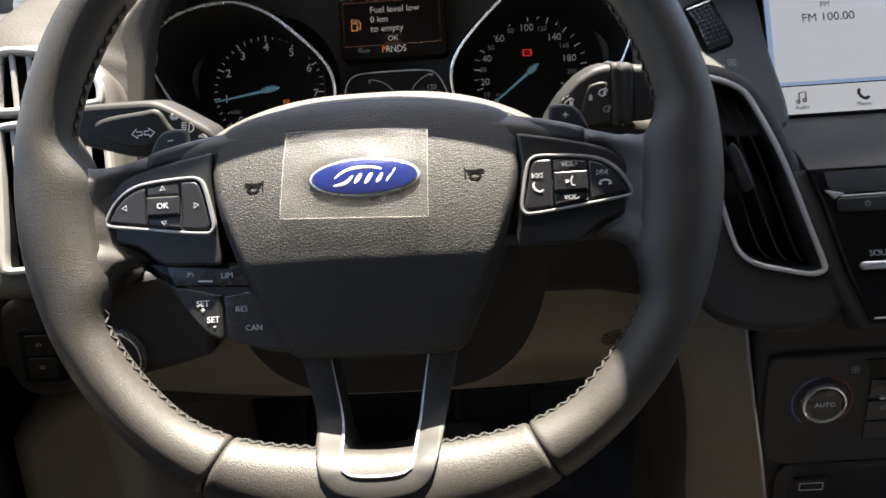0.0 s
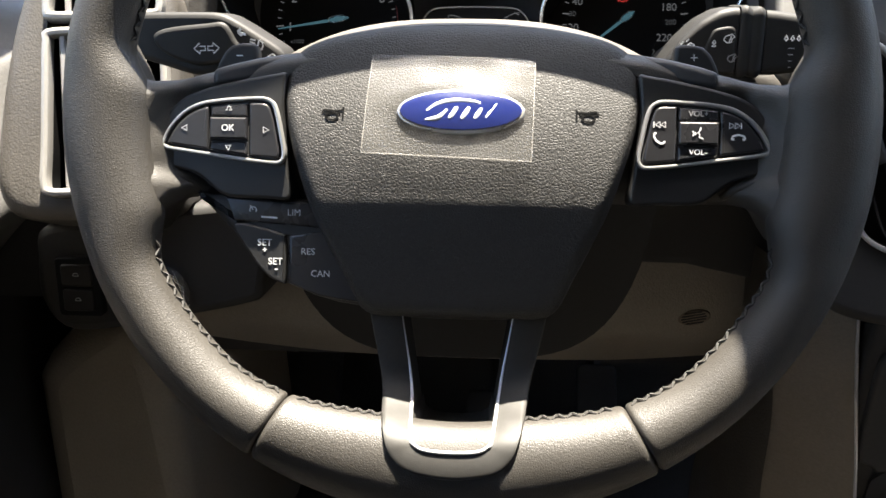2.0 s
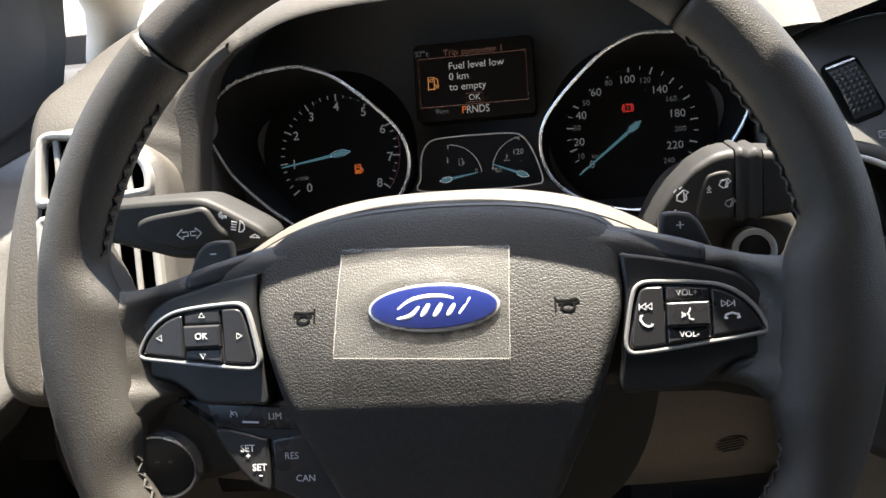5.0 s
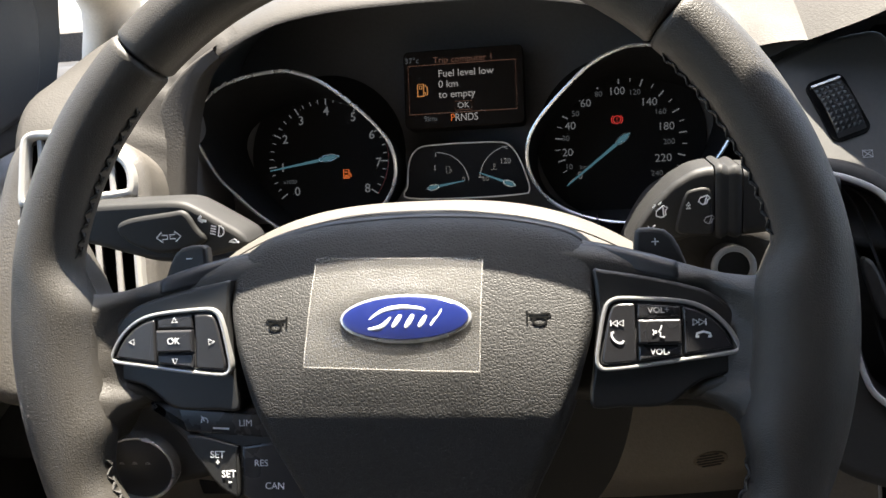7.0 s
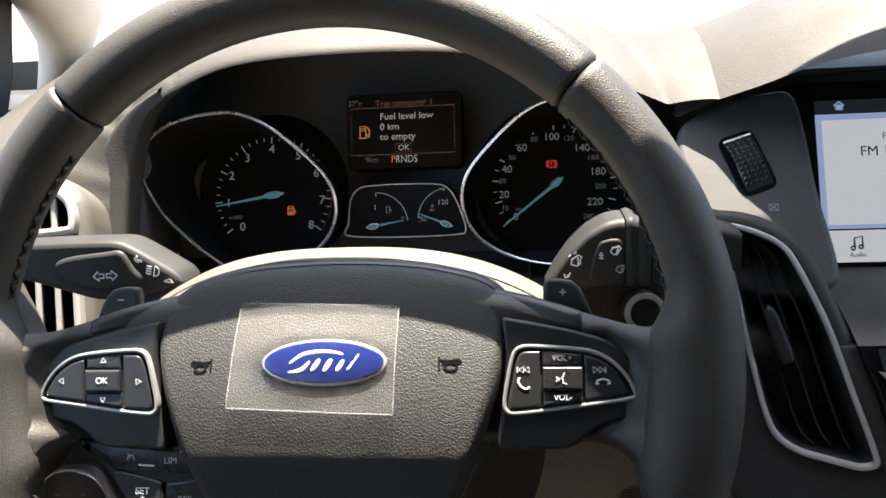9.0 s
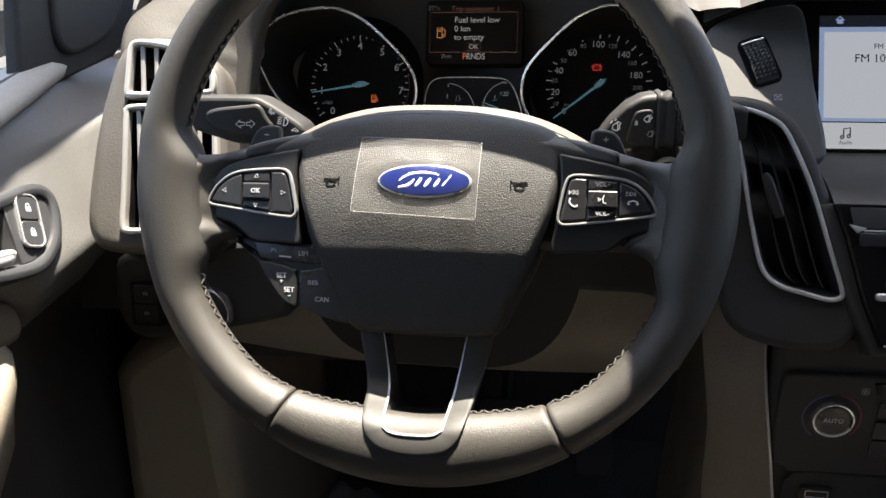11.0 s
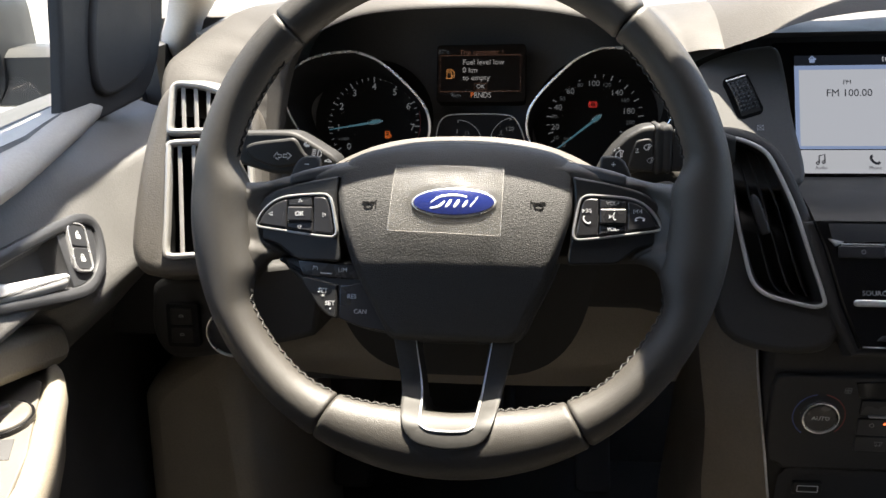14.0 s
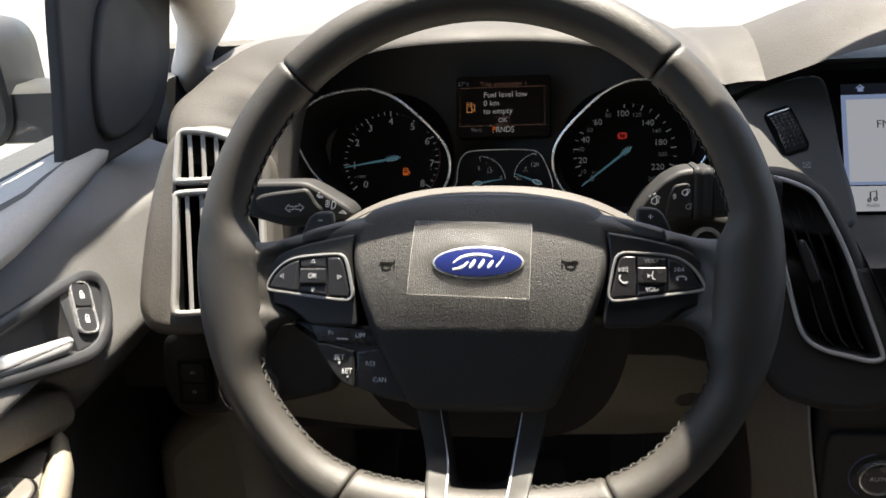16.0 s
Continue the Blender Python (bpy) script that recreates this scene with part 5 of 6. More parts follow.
STALK_L = plane_at(0, 0.0855, 0.73, 12)
stalk = thing("indicator_stalk", "dark grey indicator and headlamp stalk behind the wheel", "stalk", STALK_L)
SL = [(-212, 6), (-208, 13), (-182, 14.5), (-150, 14.8), (-135, 14.2), (-126, 10.5), (-112, 2), (-101, -5.5), (-100, -12), (-120, -17), (-147, -19.5), (-168, -14.5), (-190, -8), (-210, -4)]
part("stalk_body", raised(spaced(smooth_loop(mm(SL), 90), 80), -0.022, 0.003, 0.0034), STALK_BLACK, stalk, "charcoal stalk body")
part("stalk_grip", raised(spaced(smooth_loop(mm([(-173, 1), (-166, 6), (-142, 8.8), (-132, 9), (-126, 0), (-122, -8), (-146, -14), (-166, -8)]), 60), 50), -0.002, 0.0052, 0.0024), STALK_BLACK, stalk, "raised dark face of the stalk")
strokes("turn_sign", [[(-7.5, 0), (-4, 3), (-4, 1.2), (-0.8, 1.2), (-0.8, -1.2), (-4, -1.2), (-4, -3), (-7.5, 0)], [(7.5, 0), (4, 3), (4, 1.2), (0.8, 1.2), (0.8, -1.2), (4, -1.2), (4, -3), (7.5, 0)]], 0.0006, 0.0054, INK_WHITE, stalk, -0.1425, -0.0045, turn=2, scale=0.00095)
strokes("lamp_sign", [arc_pts(2.4, -90, 90, 10), [(0, 2.4), (0, -2.4)], [(-1.4, 1.8), (-4, 1.8)], [(-1.4, 0.6), (-4, 0.6)], [(-1.4, -0.6), (-4, -0.6)], [(-1.4, -1.8), (-4, -1.8)]], 0.0007, 0.0034, INK_WHITE, stalk, -0.1142, -0.0028, turn=-14, scale=0.0012)
strokes("push_sign", [[(-2, 0), (1.4, -1)], [(-2, 0), (-0.6, 1.4)], [(-2, 0), (-0.2, -1.4)]], 0.0014, 0.0034, INK_WHITE, stalk, -0.1225, 0.0042, scale=0.0013)
strokes("pull_sign", [[(-2, -0.6), (0, 0.8), (2, -0.4)], [(-2, -0.6), (2, -0.4)]], 0.0007, 0.0034, INK_WHITE, stalk, -0.1062, -0.0085, turn=-10, scale=0.0014)

STALK_R = plane_at(0, 0.094, 0.728, 10)
wiper = thing("wiper_stalk", "dark grey wiper stalk behind the wheel", "stalk", STALK_R)


def stalk_ring(x, grow=0.0):
    """A rounded cross section of the wiper stalk at x: flat towards the seat, full behind."""
    hi = float(np.interp(x, (0.103, 0.108, 0.1154, 0.126, 0.136, 0.1435, 0.165, 0.18, 0.206), (-0.020, -0.010, 0.0005, 0.0112, 0.0168, 0.0182, 0.0162, 0.0140, 0.0100))) + grow
    lo = float(np.interp(x, (0.103, 0.120, 0.135, 0.165, 0.19, 0.206), (-0.0265, -0.0215, -0.0180, -0.0175, -0.0150, -0.0120))) - grow
    c, h, d, r = (hi + lo) / 2, (hi - lo) / 2, 0.017 + grow, 0.0042
    r = min(r, h * 0.8)
    ring = []
    for sy, sz, a0 in ((1, 1, 0), (1, -1, 90), (-1, -1, 180), (-1, 1, 270)):
        for a in (-4, 0, 22, 45, 68, 90, 94):
            t = radians(a0 + min(max(a, 0), 90))
            dz, dy = math.cos(t), math.sin(t)
            slip = 0.0008 * ((a == -4) + (a == 94))
            py, pz = sy * (h - r) + r * dy, sz * (d - r) + r * dz
            if abs(dz) > 0.99:
                py -= sy * slip
            elif abs(dy) > 0.99:
                pz -= sz * slip
            ring.append((x, c + py, -0.013 + pz))
    return ring


part("stalk_body", loft([stalk_ring(0.103 + 0.0425 * i / 16) for i in range(17)], True, True, True), STALK_BLACK, wiper, "charcoal stalk body")
part("stalk_face", raised(spaced(smooth_loop(mm([(127, -14), (128.4, -4), (131, 4), (134, 7.2), (143.4, 7.6), (144.4, -2), (144.6, -15.5), (135, -16)]), 50), 44), -0.002, 0.0052, 0.0014), STALK_BLACK, wiper, "raised flat face with wiper signs")
part("wiper_ring", loft([stalk_ring(0.1462 + 0.0128 * i / 8, (0.0004, 0.0013, 0.0015, 0.0008, 0.0002, 0.0008, 0.0015, 0.0013, 0.0004)[i]) for i in range(9)], True, True, True), STALK_BLACK, wiper, "rotating dark ring")
part("stalk_end", loft([stalk_ring(0.1598 + 0.046 * i / 8, -0.001 * (i == 8)) for i in range(9)], True, True, True), STALK_BLACK, wiper, "tapered end of the stalk")
WIPE = [[(-2.4, -0.4), (-1.6, 1.4), (1.6, 2.4), (2.8, 1.0), (1.6, 0.4), (1.2, -1.4), (-0.6, -1.8), (-2.4, -0.4)], [(0.2, -1.8), (1.2, 1.8)]]
strokes("wiper_sign", WIPE, 0.0006, 0.0055, INK_WHITE, wiper, 0.1405, 0.0016, scale=0.0011)
strokes("wiper_sign", WIPE, 0.0005, 0.0055, INK_GREY, wiper, 0.1430, -0.0085, scale=0.0010)
strokes("wiper_sign", WIPE + [[(-2.4, 3), (-1, 3.8)], [(0, 3.4), (1.4, 4)]], 0.0007, 0.0042, INK_WHITE, wiper, 0.1200, -0.0040, turn=20, scale=0.0013)
strokes("push_sign", [[(-2, 0), (1.4, -1)], [(-2, 0), (-0.6, 1.4)], [(-2, 0), (-0.2, -1.4)]], 0.0007, 0.0042, INK_WHITE, wiper, 0.1150, -0.0110, turn=60, scale=0.0011)
strokes("arrow_sign", [[(-1, -1), (0, 0.4), (1, -1), (-1, -1)], [(-1, 0.8), (0, 2.2), (1, 0.8), (-1, 0.8)]], 0.0006, 0.0055, INK_WHITE, wiper, 0.1330, -0.0012, scale=0.001)
for k in range(3):
    strokes("drop_sign", [[(0, 1.4), (0.9, -0.4), (0, -1.2), (-0.9, -0.4), (0, 1.4)]], 0.0007, 0.0052, INK_WHITE, wiper, 0.1705 + 0.0032 * k, 0.0022, scale=0.001)
for k in range(4):
    strokes("speed_mark", [[(-1.6 + 0.3 * k, 0), (1.6 - 0.3 * k, 0)]], 0.0005, 0.0052, INK_GREY, wiper, 0.1735, -0.003 - 0.0033 * k, scale=0.001)
ignition = thing("ignition_ring", "bright round ignition barrel on the column", "ignition", plane_at(0.158, 0.10, 0.688, 20))
part("barrel", raised(ellipse(0.0118, 0.0118, 28), -0.03, 0.003, 0.002), SATIN, ignition)
part("barrel_ring", band(ellipse(0.0115, 0.0115, 28), 0.0032, 0.001, 0.0058, 0.0012), FRAME_SILVER, ignition, "bright ring of the barrel")

# ---- vents ----
vent = thing("air_vent", "tall curved air vent with black slats in a chrome frame", "air vent", SHOULDER, group="dash vents")
vloop = spaced(smooth_loop(mm(VENT_R), 140), 120)
part("vent_frame", band(vloop, 0.0031, -0.006, 0.0024, 0.0013), FRAME_SILVER, vent, "satin chrome frame")
inner = turned_left(inset(vloop, 0.003))
part("vent_duct", loft([[(x, y, -0.002) for x, y in inner], [(x, y, -0.055) for x, y in inset(inner, 0.004)]], True, False, True), MATT_BLACK, vent, "black duct")


def vent_line(f):
    """Left and right edge of the opening at a share of its height."""
    y = 0.061 - 0.122 * f
    xs = []
    for a, b in zip(inner, inner[1:] + inner[:1]):
        if (a[1] - y) * (b[1] - y) <= 0 and a[1] != b[1]:
            xs.append(a[0] + (b[0] - a[0]) * (y - a[1]) / (b[1] - a[1]))
    return (min(xs), max(xs), y) if xs else None


for k in range(3):
    share = 0.27 + 0.235 * k
    pts = []
    for i in range(1, 24):
        e = vent_line(i / 24)
        if e:
            pts.append((e[0] + (e[1] - e[0]) * share, e[2]))
    rings = [[(x - 0.0006, y, -0.010), (x + 0.0008, y, -0.010), (x + 0.004, y, -0.034), (x + 0.0026, y, -0.034)] for x, y in pts]
    part("slat", loft(rings, True, True, True), SATIN, vent, "black upright slat")
part("vent_slider", raised(spaced(smooth_loop(mm([(-18, 16), (-12, 16.4), (-1, -7), (-2.6, -10.6), (-8, -10)]), 40), 36), -0.012, 0.004, 0.002), SATIN, vent, "black slider on the slats")

side_vent = thing("air_vent", "two-part side air vent with black slats in silver frames", "air vent", LEFT_POD, group="dash vents")
UPPER = [(-26, 50), (-25, 64), (-22.8, 84), (-20, 90.5), (-12, 92.5), (8, 89), (28, 80.5), (40, 71), (44.5, 62), (44.5, 51), (40, 46.5), (10, 46), (-21, 46.8)]
LOWER = [(-32, -52), (-30.6, -30), (-28.4, 10), (-27, 34), (-23.5, 41.5), (10, 41.8), (40, 41.6), (45, 37), (45.5, 0), (45, -54), (40, -58.6), (0, -59), (-27, -58.6)]
for nm, pts in (("upper_vent", UPPER), ("lower_vent", LOWER)):
    lp = spaced(smooth_loop(mm(pts), 90), 80)
    fr = part(nm, band(lp, 0.0050, -0.002, 0.0100, 0.0022), VENT_SILVER, side_vent, "satin silver vent frame")
    inn = turned_left(inset(lp, 0.0045))
    part("vent_duct", loft([[(x, y, 0.008) for x, y in inn], [(x, y, -0.016) for x, y in inset(inn, 0.002)]], True, False, True), RECESS_SHADE, fr, "black duct")
    ys = [p[1] for p in inn]
    xs = [p[0] for p in inn]
    for k in range(5):
        x = min(xs) + (max(xs) - min(xs)) * (0.17 + 0.168 * k)
        cross = [(a[1] + (b[1] - a[1]) * (x - a[0]) / (b[0] - a[0])) for a, b in zip(inn, inn[1:] + inn[:1]) if (a[0] - x) * (b[0] - x) <= 0 and a[0] != b[0]]
        y0, y1 = min(cross) + 0.0008, max(cross) - 0.0008
        rings = [[(x - 0.0062, y, -0.014), (x - 0.0046, y, -0.0145), (x + 0.0018, y, 0.0058), (x + 0.0012, y, 0.0068), (x - 0.0012, y, 0.0068), (x - 0.0020, y, 0.0058)] for y in [y0 + (y1 - y0) * i / 6 for i in range(7)]]
        part("slat", loft(rings, True, True, True), SUNLIT_SLAT, fr, "upright slat, paled for the sun on it")

# light switch
lights = thing("light_switch", "round headlamp switch in a dark panel", "light switch", plane_at(-0.209, 0.094, 0.560, 12))
part("switch_ring", band(ellipse(0.0255, 0.0225, 40), 0.002, -0.004, 0.006, 0.0008), CHROME, lights, "thin chrome ring")
part("switch_knob", dished(ellipse(0.0237, 0.0207, 40), -0.01, 0.004, 0.002, dome=0.003), SMOOTH_GREY, lights, "dark grey round knob")
for k in range(3):
    strokes("lamp_mark", [[(-1.5, 0), (1.5, 0)], arc_pts(1, 0, 180, 6)], 0.0005, 0.0075, INK_GREY, lights, -0.009 + 0.009 * k, 0.005, scale=0.0012)
dimmer = thing("dimmer_switch", "small square dimmer switches beside the light knob", "switch", plane_at(-0.257, 0.094, 0.565, 12))
part("switch_plate", raised(rounded_box(0.03, 0.04, 0.003), -0.01, 0.001, 0.001), DIAL_BLACK, dimmer)
for k in (-1, 1):
    key = part("switch_key", raised(rounded_box(0.021, 0.015, 0.002, 3, 0, k * 0.0085), 0.0, 0.003, 0.001), STALK_BLACK, dimmer)
    strokes("lamp_mark", [arc_pts(1.5, 0, 180, 8), [(-1.5, 0), (1.5, 0)]], 0.0005, 0.0031, INK_GREY, key, 0, k * 0.0085, scale=0.0013)

# thumb wheel on the centre panel
wheel_at = CENTRE @ pose(-0.0048, -0.0012, 0.0002, 0, 0, 19) @ Matrix.Diagonal((0.88, 0.92, 1, 1))
thumb = thing("thumb_wheel", "ribbed black thumb wheel with a silver line", "thumb wheel", wheel_at)
part("wheel_well", raised(rounded_box(0.0255, 0.043, 0.006), -0.004, 0.0008, 0.0005), RECESS_SHADE, thumb, "dark slot")
bm = bmesh.new()
for i in range(5):
    for j in range(9):
        x, y = -0.0074 + 0.0037 * i, -0.0142 + 0.00345 * j
        z = 0.0008 + 0.0042 * math.cos(y / 0.0165 * 1.2)
        b = [bm.verts.new((x + dx, y + dy, z - 0.0008)) for dx, dy in ((-0.0017, -0.0016), (0.0017, -0.0016), (0.0017, 0.0016), (-0.0017, 0.0016))]
        t = bm.verts.new((x, y, z + 0.0009))
        for k in range(4):
            bm.faces.new((b[k], b[(k + 1) % 4], t))
part("wheel_ribs", bm, BUTTON, thumb, "pyramid ribs")
part("wheel_core", surface(lambda x, y: (x, y, 0.0004 + 0.0042 * math.cos(y / 0.0165 * 1.2)), [-0.0095, 0, 0.0095], [-0.019 + 0.0036 * i for i in range(11)]), STALK_BLACK, thumb)
part("silver_line", block(-0.0098, 0.0098, 0.0164, 0.0182, 0.0004, 0.0030, 0.0005), CHROME, thumb)
strokes("vent_sign", [[(-2, 1.6), (2, 1.6), (2, -1.6), (-2, -1.6), (-2, 1.6)], [(-2, 1.6), (2, -1.6)], [(2, 1.6), (-2, -1.6)]], 0.0005, 0.0002, INK_GREY, dash, scale=0.0013).matrix_local = CENTRE @ pose(0.0075, -0.030, 0.0004)

# ---- touch screen ----
SCREEN = plane_at(0.276, 0.1685, 0.6858, 30)
screen = thing("touch_screen", "lit colour touch screen showing the radio page", "screen", SCREEN)
part("screen_frame", raised(rounded_box(0.215, 0.128, 0.004, 4, 0.0885, 0.052), -0.012, -0.0016, 0.001), GLOSS_BLACK, screen, "gloss black frame")


def sheet(name, x0, y0, x1, y1, z, mat, label=""):
    return part(name, raised([(x0, y0), (x1, y0), (x1, y1), (x0, y1)], z - 0.0006, z, 0.00005), mat, screen, label)


sheet("screen_top", 0.0, 0.0945, 0.178, 0.1035, -0.0008, SCREEN_TOP, "dark status bar")
sheet("screen_blue", 0.0, 0.021, 0.178, 0.0945, -0.0008, SCREEN_BLUE, "blue page border")
sheet("radio_page", 0.0035, 0.0235, 0.0855, 0.0905, -0.0003, SCREEN_PAGE, "pale radio tile")
sheet("phone_page", 0.0885, 0.0235, 0.1745, 0.0555, -0.0003, SCREEN_PAGE, "pale phone tile")
sheet("map_page", 0.0885, 0.0575, 0.1745, 0.0905, -0.0003, SCREEN_PAGE, "pale dial tile")
sheet("menu_bar", 0.0, 0.0, 0.178, 0.0200, -0.0008, SCREEN_BAR, "pale menu bar")
writing("lettering", "FM", 0.0056, 0.0425, 0.0790, 0.0, SCREEN_INK, screen)
writing("lettering", "FM 100.00", 0.0089, 0.0440, 0.0695, 0.0, SCREEN_INK, screen)
writing("lettering", "Add", 0.0070, 0.1270, 0.0415, 0.0, SCREEN_INK, screen)
strokes("add_sign", [arc_pts(3, 0, 360, 20), [(-1.8, 0), (1.8, 0)], [(0, -1.8), (0, 1.8)]], 0.0014, 0.0, SCREEN_INK, screen, 0.1135, 0.0415, scale=0.001)
part("dial_sign", raised(ellipse(0.0134, 0.0134, 48), -0.0002, 0.0002, 0.00005), SCREEN_INK, screen, "dark tuning dial", pose(0.1325, 0.0738, 0))
for k in range(4):
    strokes("dial_mark", [[(0, 4.5), (0, 8.6)]], 0.0026, 0.0003, SCREEN_BAR, screen, 0.1325, 0.0738, 45 + 90 * k, scale=0.001)
strokes("dial_ring", [arc_pts(2.6, 0, 360, 20)], 0.0006, 0.0003, INK_GREY, screen, 0.1325, 0.0738, scale=0.001)
strokes("dial_pointer", [[(0, 10.8), (0, 14.2)]], 0.0009, 0.0004, INK_GREY, screen, 0.1325, 0.0738, scale=0.001)
strokes("note_sign", [[(-1.6, -2), (-1.6, 2.6), (2, 3.4), (2, -1.4)], arc_pts(0.9, 0, 360, 10, -2.4, -2.2), arc_pts(0.9, 0, 360, 10, 1.2, -1.6)], 0.0011, 0.0, SCREEN_INK, screen, 0.0200, 0.0115, scale=0.0013)
strokes("phone_sign", SYMBOLS["phone"], 0.0022, 0.0, SCREEN_INK, screen, 0.0630, 0.0115, scale=0.0020)
for k in range(6):
    strokes("app_dot", [[(-0.8, 0), (0.8, 0)]], 0.0019, 0.0, SCREEN_INK, screen, 0.1030 + 0.0033 * (k % 3), 0.0135 - 0.0036 * (k // 3), scale=0.001)
for words, x in (("Audio", 0.0195), ("Phone", 0.0630), ("Apps", 0.1065)):
    writing("lettering", words, 0.0040, x, 0.0044, 0.0, SCREEN_INK, screen)
strokes("home_sign", [[(-1.4, -1.4), (-1.4, 0.4), (1.4, 0.4), (1.4, -1.4), (-1.4, -1.4)], [(-2.2, 0.3), (0, 2.2), (2.2, 0.3)], [(0, -1.4), (0, 1)], [(-0.7, -1.4), (-0.7, 0.4)], [(0.7, -1.4), (0.7, 0.4)]], 0.0009, 0.0, SCREEN_BLUE, screen, 0.0145, 0.0992, scale=0.0014)
writing("lettering", "10:14", 0.0068, 0.0780, 0.0990, 0.0, SCREEN_BAR, screen)
writing("lettering", "37°", 0.0068, 0.0985, 0.0990, 0.0, SCREEN_BAR, screen)
writing("film_lettering", "PULL HERE", 0.0062, 0.1240, 0.0986, 0.0006, INK_WHITE, screen, wide=0.82)

# ---- radio and climate panels on the stack ----
radio = thing("car_radio", "gloss black radio with a disc slot and a big tuning knob", "radio", RADIO_AT)
part("radio_face", raised(mm([(-27, 62), (-19, 40), (-8, -2), (4, -34), (190, -34), (206, 20), (212, 62)]), -0.01, 0.001, 0.002), GLOSS_BLACK, radio, "gloss black front")
part("disc_slot", raised(mm([(-17, 60), (-14, 46), (170, 46), (174, 60)]), -0.001, 0.0016, 0.0004), MATT_BLACK, radio, "dark disc slot")
part("slot_corner", raised(mm([(-17.5, 48.5), (-6, 46), (-12, 42.5)]), 0.0, 0.0026, 0.0006), DULL_CHROME, radio, "silver corner of the slot")
part("slot_line", tube([(-0.008, 0.0442, 0.0018), (0.08, 0.0442, 0.0018), (0.17, 0.0442, 0.0018)], 0.0008, sides=6), DULL_CHROME, radio, "silver line under the slot")
part("power_key", raised(rounded_box(0.034, 0.009, 0.002, 3, 0.0065, 0.0385), 0.0, 0.0026, 0.0008), BUTTON, radio)
strokes("power_sign", [arc_pts(1.3, 120, 420, 12), [(0, 0.4), (0, 1.8)]], 0.0005, 0.0028, INK_GREY, radio, 0.0075, 0.0385, scale=0.0011)
part("source_key", raised(rounded_box(0.0328, 0.0052, 0.0025, 4, 0.0165, 0.0), 0.0, 0.0036, 0.0012), DULL_CHROME, radio, "slim silver key")
writing("lettering", "SOURCE", 0.0054, 0.0165, 0.0074, 0.0013, INK_GREY, radio)
part("lower_key", raised(mm([(16, -28), (46, -28), (50, -22), (20, -24)]), 0.0, 0.0026, 0.0008), BUTTON, radio)
part("lower_line", tube([(0.006, -0.0328, 0.0016), (0.04, -0.0335, 0.0016), (0.055, -0.0335, 0.0016)], 0.0006, sides=6), DULL_CHROME, radio)
knob_at = pose(0.0712, 0.0006, -0.0006)
part("tune_ring", band(ellipse(0.0315, 0.0315, 56), 0.0022, 0.0, 0.0055, 0.001), DULL_CHROME, radio, "silver outer ring", knob_at)
part("tune_keys", band(ellipse(0.0290, 0.0290, 56), 0.0155, 0.0, 0.0045, 0.002), GLOSS_BLACK, radio, "gloss black ring key", knob_at)
part("tune_knob_ring", band(ellipse(0.0125, 0.0125, 44), 0.0022, 0.0, 0.012, 0.001), CHROME, radio, "chrome ring of the knob", knob_at)
part("tune_knob", dished(ellipse(0.0105, 0.0105, 44), 0.0, 0.0105, 0.0015, dome=-0.001), SATIN, radio, "black knob", knob_at)
for d in (90, 180, 270):
    part("ring_notch", raised(rounded_box(0.012, 0.0032, 0.0015, 3), 0.0, 0.0062, 0.0008), CHROME, radio, "", knob_at @ pose(0, 0, 0, 0, 0, d - 90) @ pose(0, 0.0286, 0))
writing("lettering", "TUNE+", 0.0052, 0.0692, 0.0192, 0.0042, INK_GREY, radio)
writing("lettering", "TUNE-", 0.0052, 0.0700, -0.0196, 0.0042, INK_GREY, radio)
strokes("skip_sign", SYMBOLS["skip"], 0.0006, 0.0042, INK_WHITE, radio, 0.0500, 0.0, scale=0.0010)
for k in range(4):
    strokes("maker_bar", [[(-2.4, 0), (2.4, 0)]], 0.0048, 0.0014, INK_WHITE, radio, 0.0585 + 0.0064 * k, 0.0376, scale=0.001)

hazard = thing("ledge_flap", "smooth grey flap in the ledge under the screen", "panel", plane_at(0.385, 0.112, 0.6798, 89))
FLAP = spaced(smooth_loop(mm([(-56, -12), (-45, 18), (-38, 22), (60, 23), (60, -14), (-52, -15)]), 60), 50)
part("flap", raised(FLAP, -0.004, 0.0006, 0.0005), SHELF_GREY, hazard)
part("flap_gap", band(inset(FLAP, -0.0008), 0.0010, -0.002, 0.0005, 0.0001), MATT_BLACK, hazard)
part("ledge_line", tube([(-0.045, -0.0345, 0.0005), (0.0, -0.035, 0.0005), (0.1, -0.0345, 0.0005)], 0.0008, sides=6), DULL_CHROME, hazard, "thin silver line")

climate = thing("climate_panel", "black climate control panel with a round knob and lit display", "climate control", CLIMATE_AT)
part("climate_face", raised(spaced(smooth_loop(mm([(-38, 28), (-32, 35), (-6, 37), (220, 37), (236, 20), (236, -40), (0, -52), (-26, -48), (-36, -38)]), 90), 80), -0.01, 0.001, 0.002), STACK_DARK, climate, "satin black front")
CK = pose(0.0004, 0.0002, 0.001)
part("knob_body", dished(ellipse(0.0126, 0.0126, 44), -0.002, 0.0040, 0.001, dome=-0.0004), BUTTON, climate, "black round knob", CK)
part("knob_ring", band(ellipse(0.0146, 0.0146, 48), 0.0018, -0.002, 0.0046, 0.0008), CHROME, climate, "chrome knob ring", CK)
writing("lettering", "AUTO", 0.0050, 0.0004, 0.0002, 0.0052, INK_WHITE, climate)
strokes("cold_arc", [arc_pts(0.0200, 100, 235, 24)], 0.0009, 0.0012, RING_BLUE, climate)
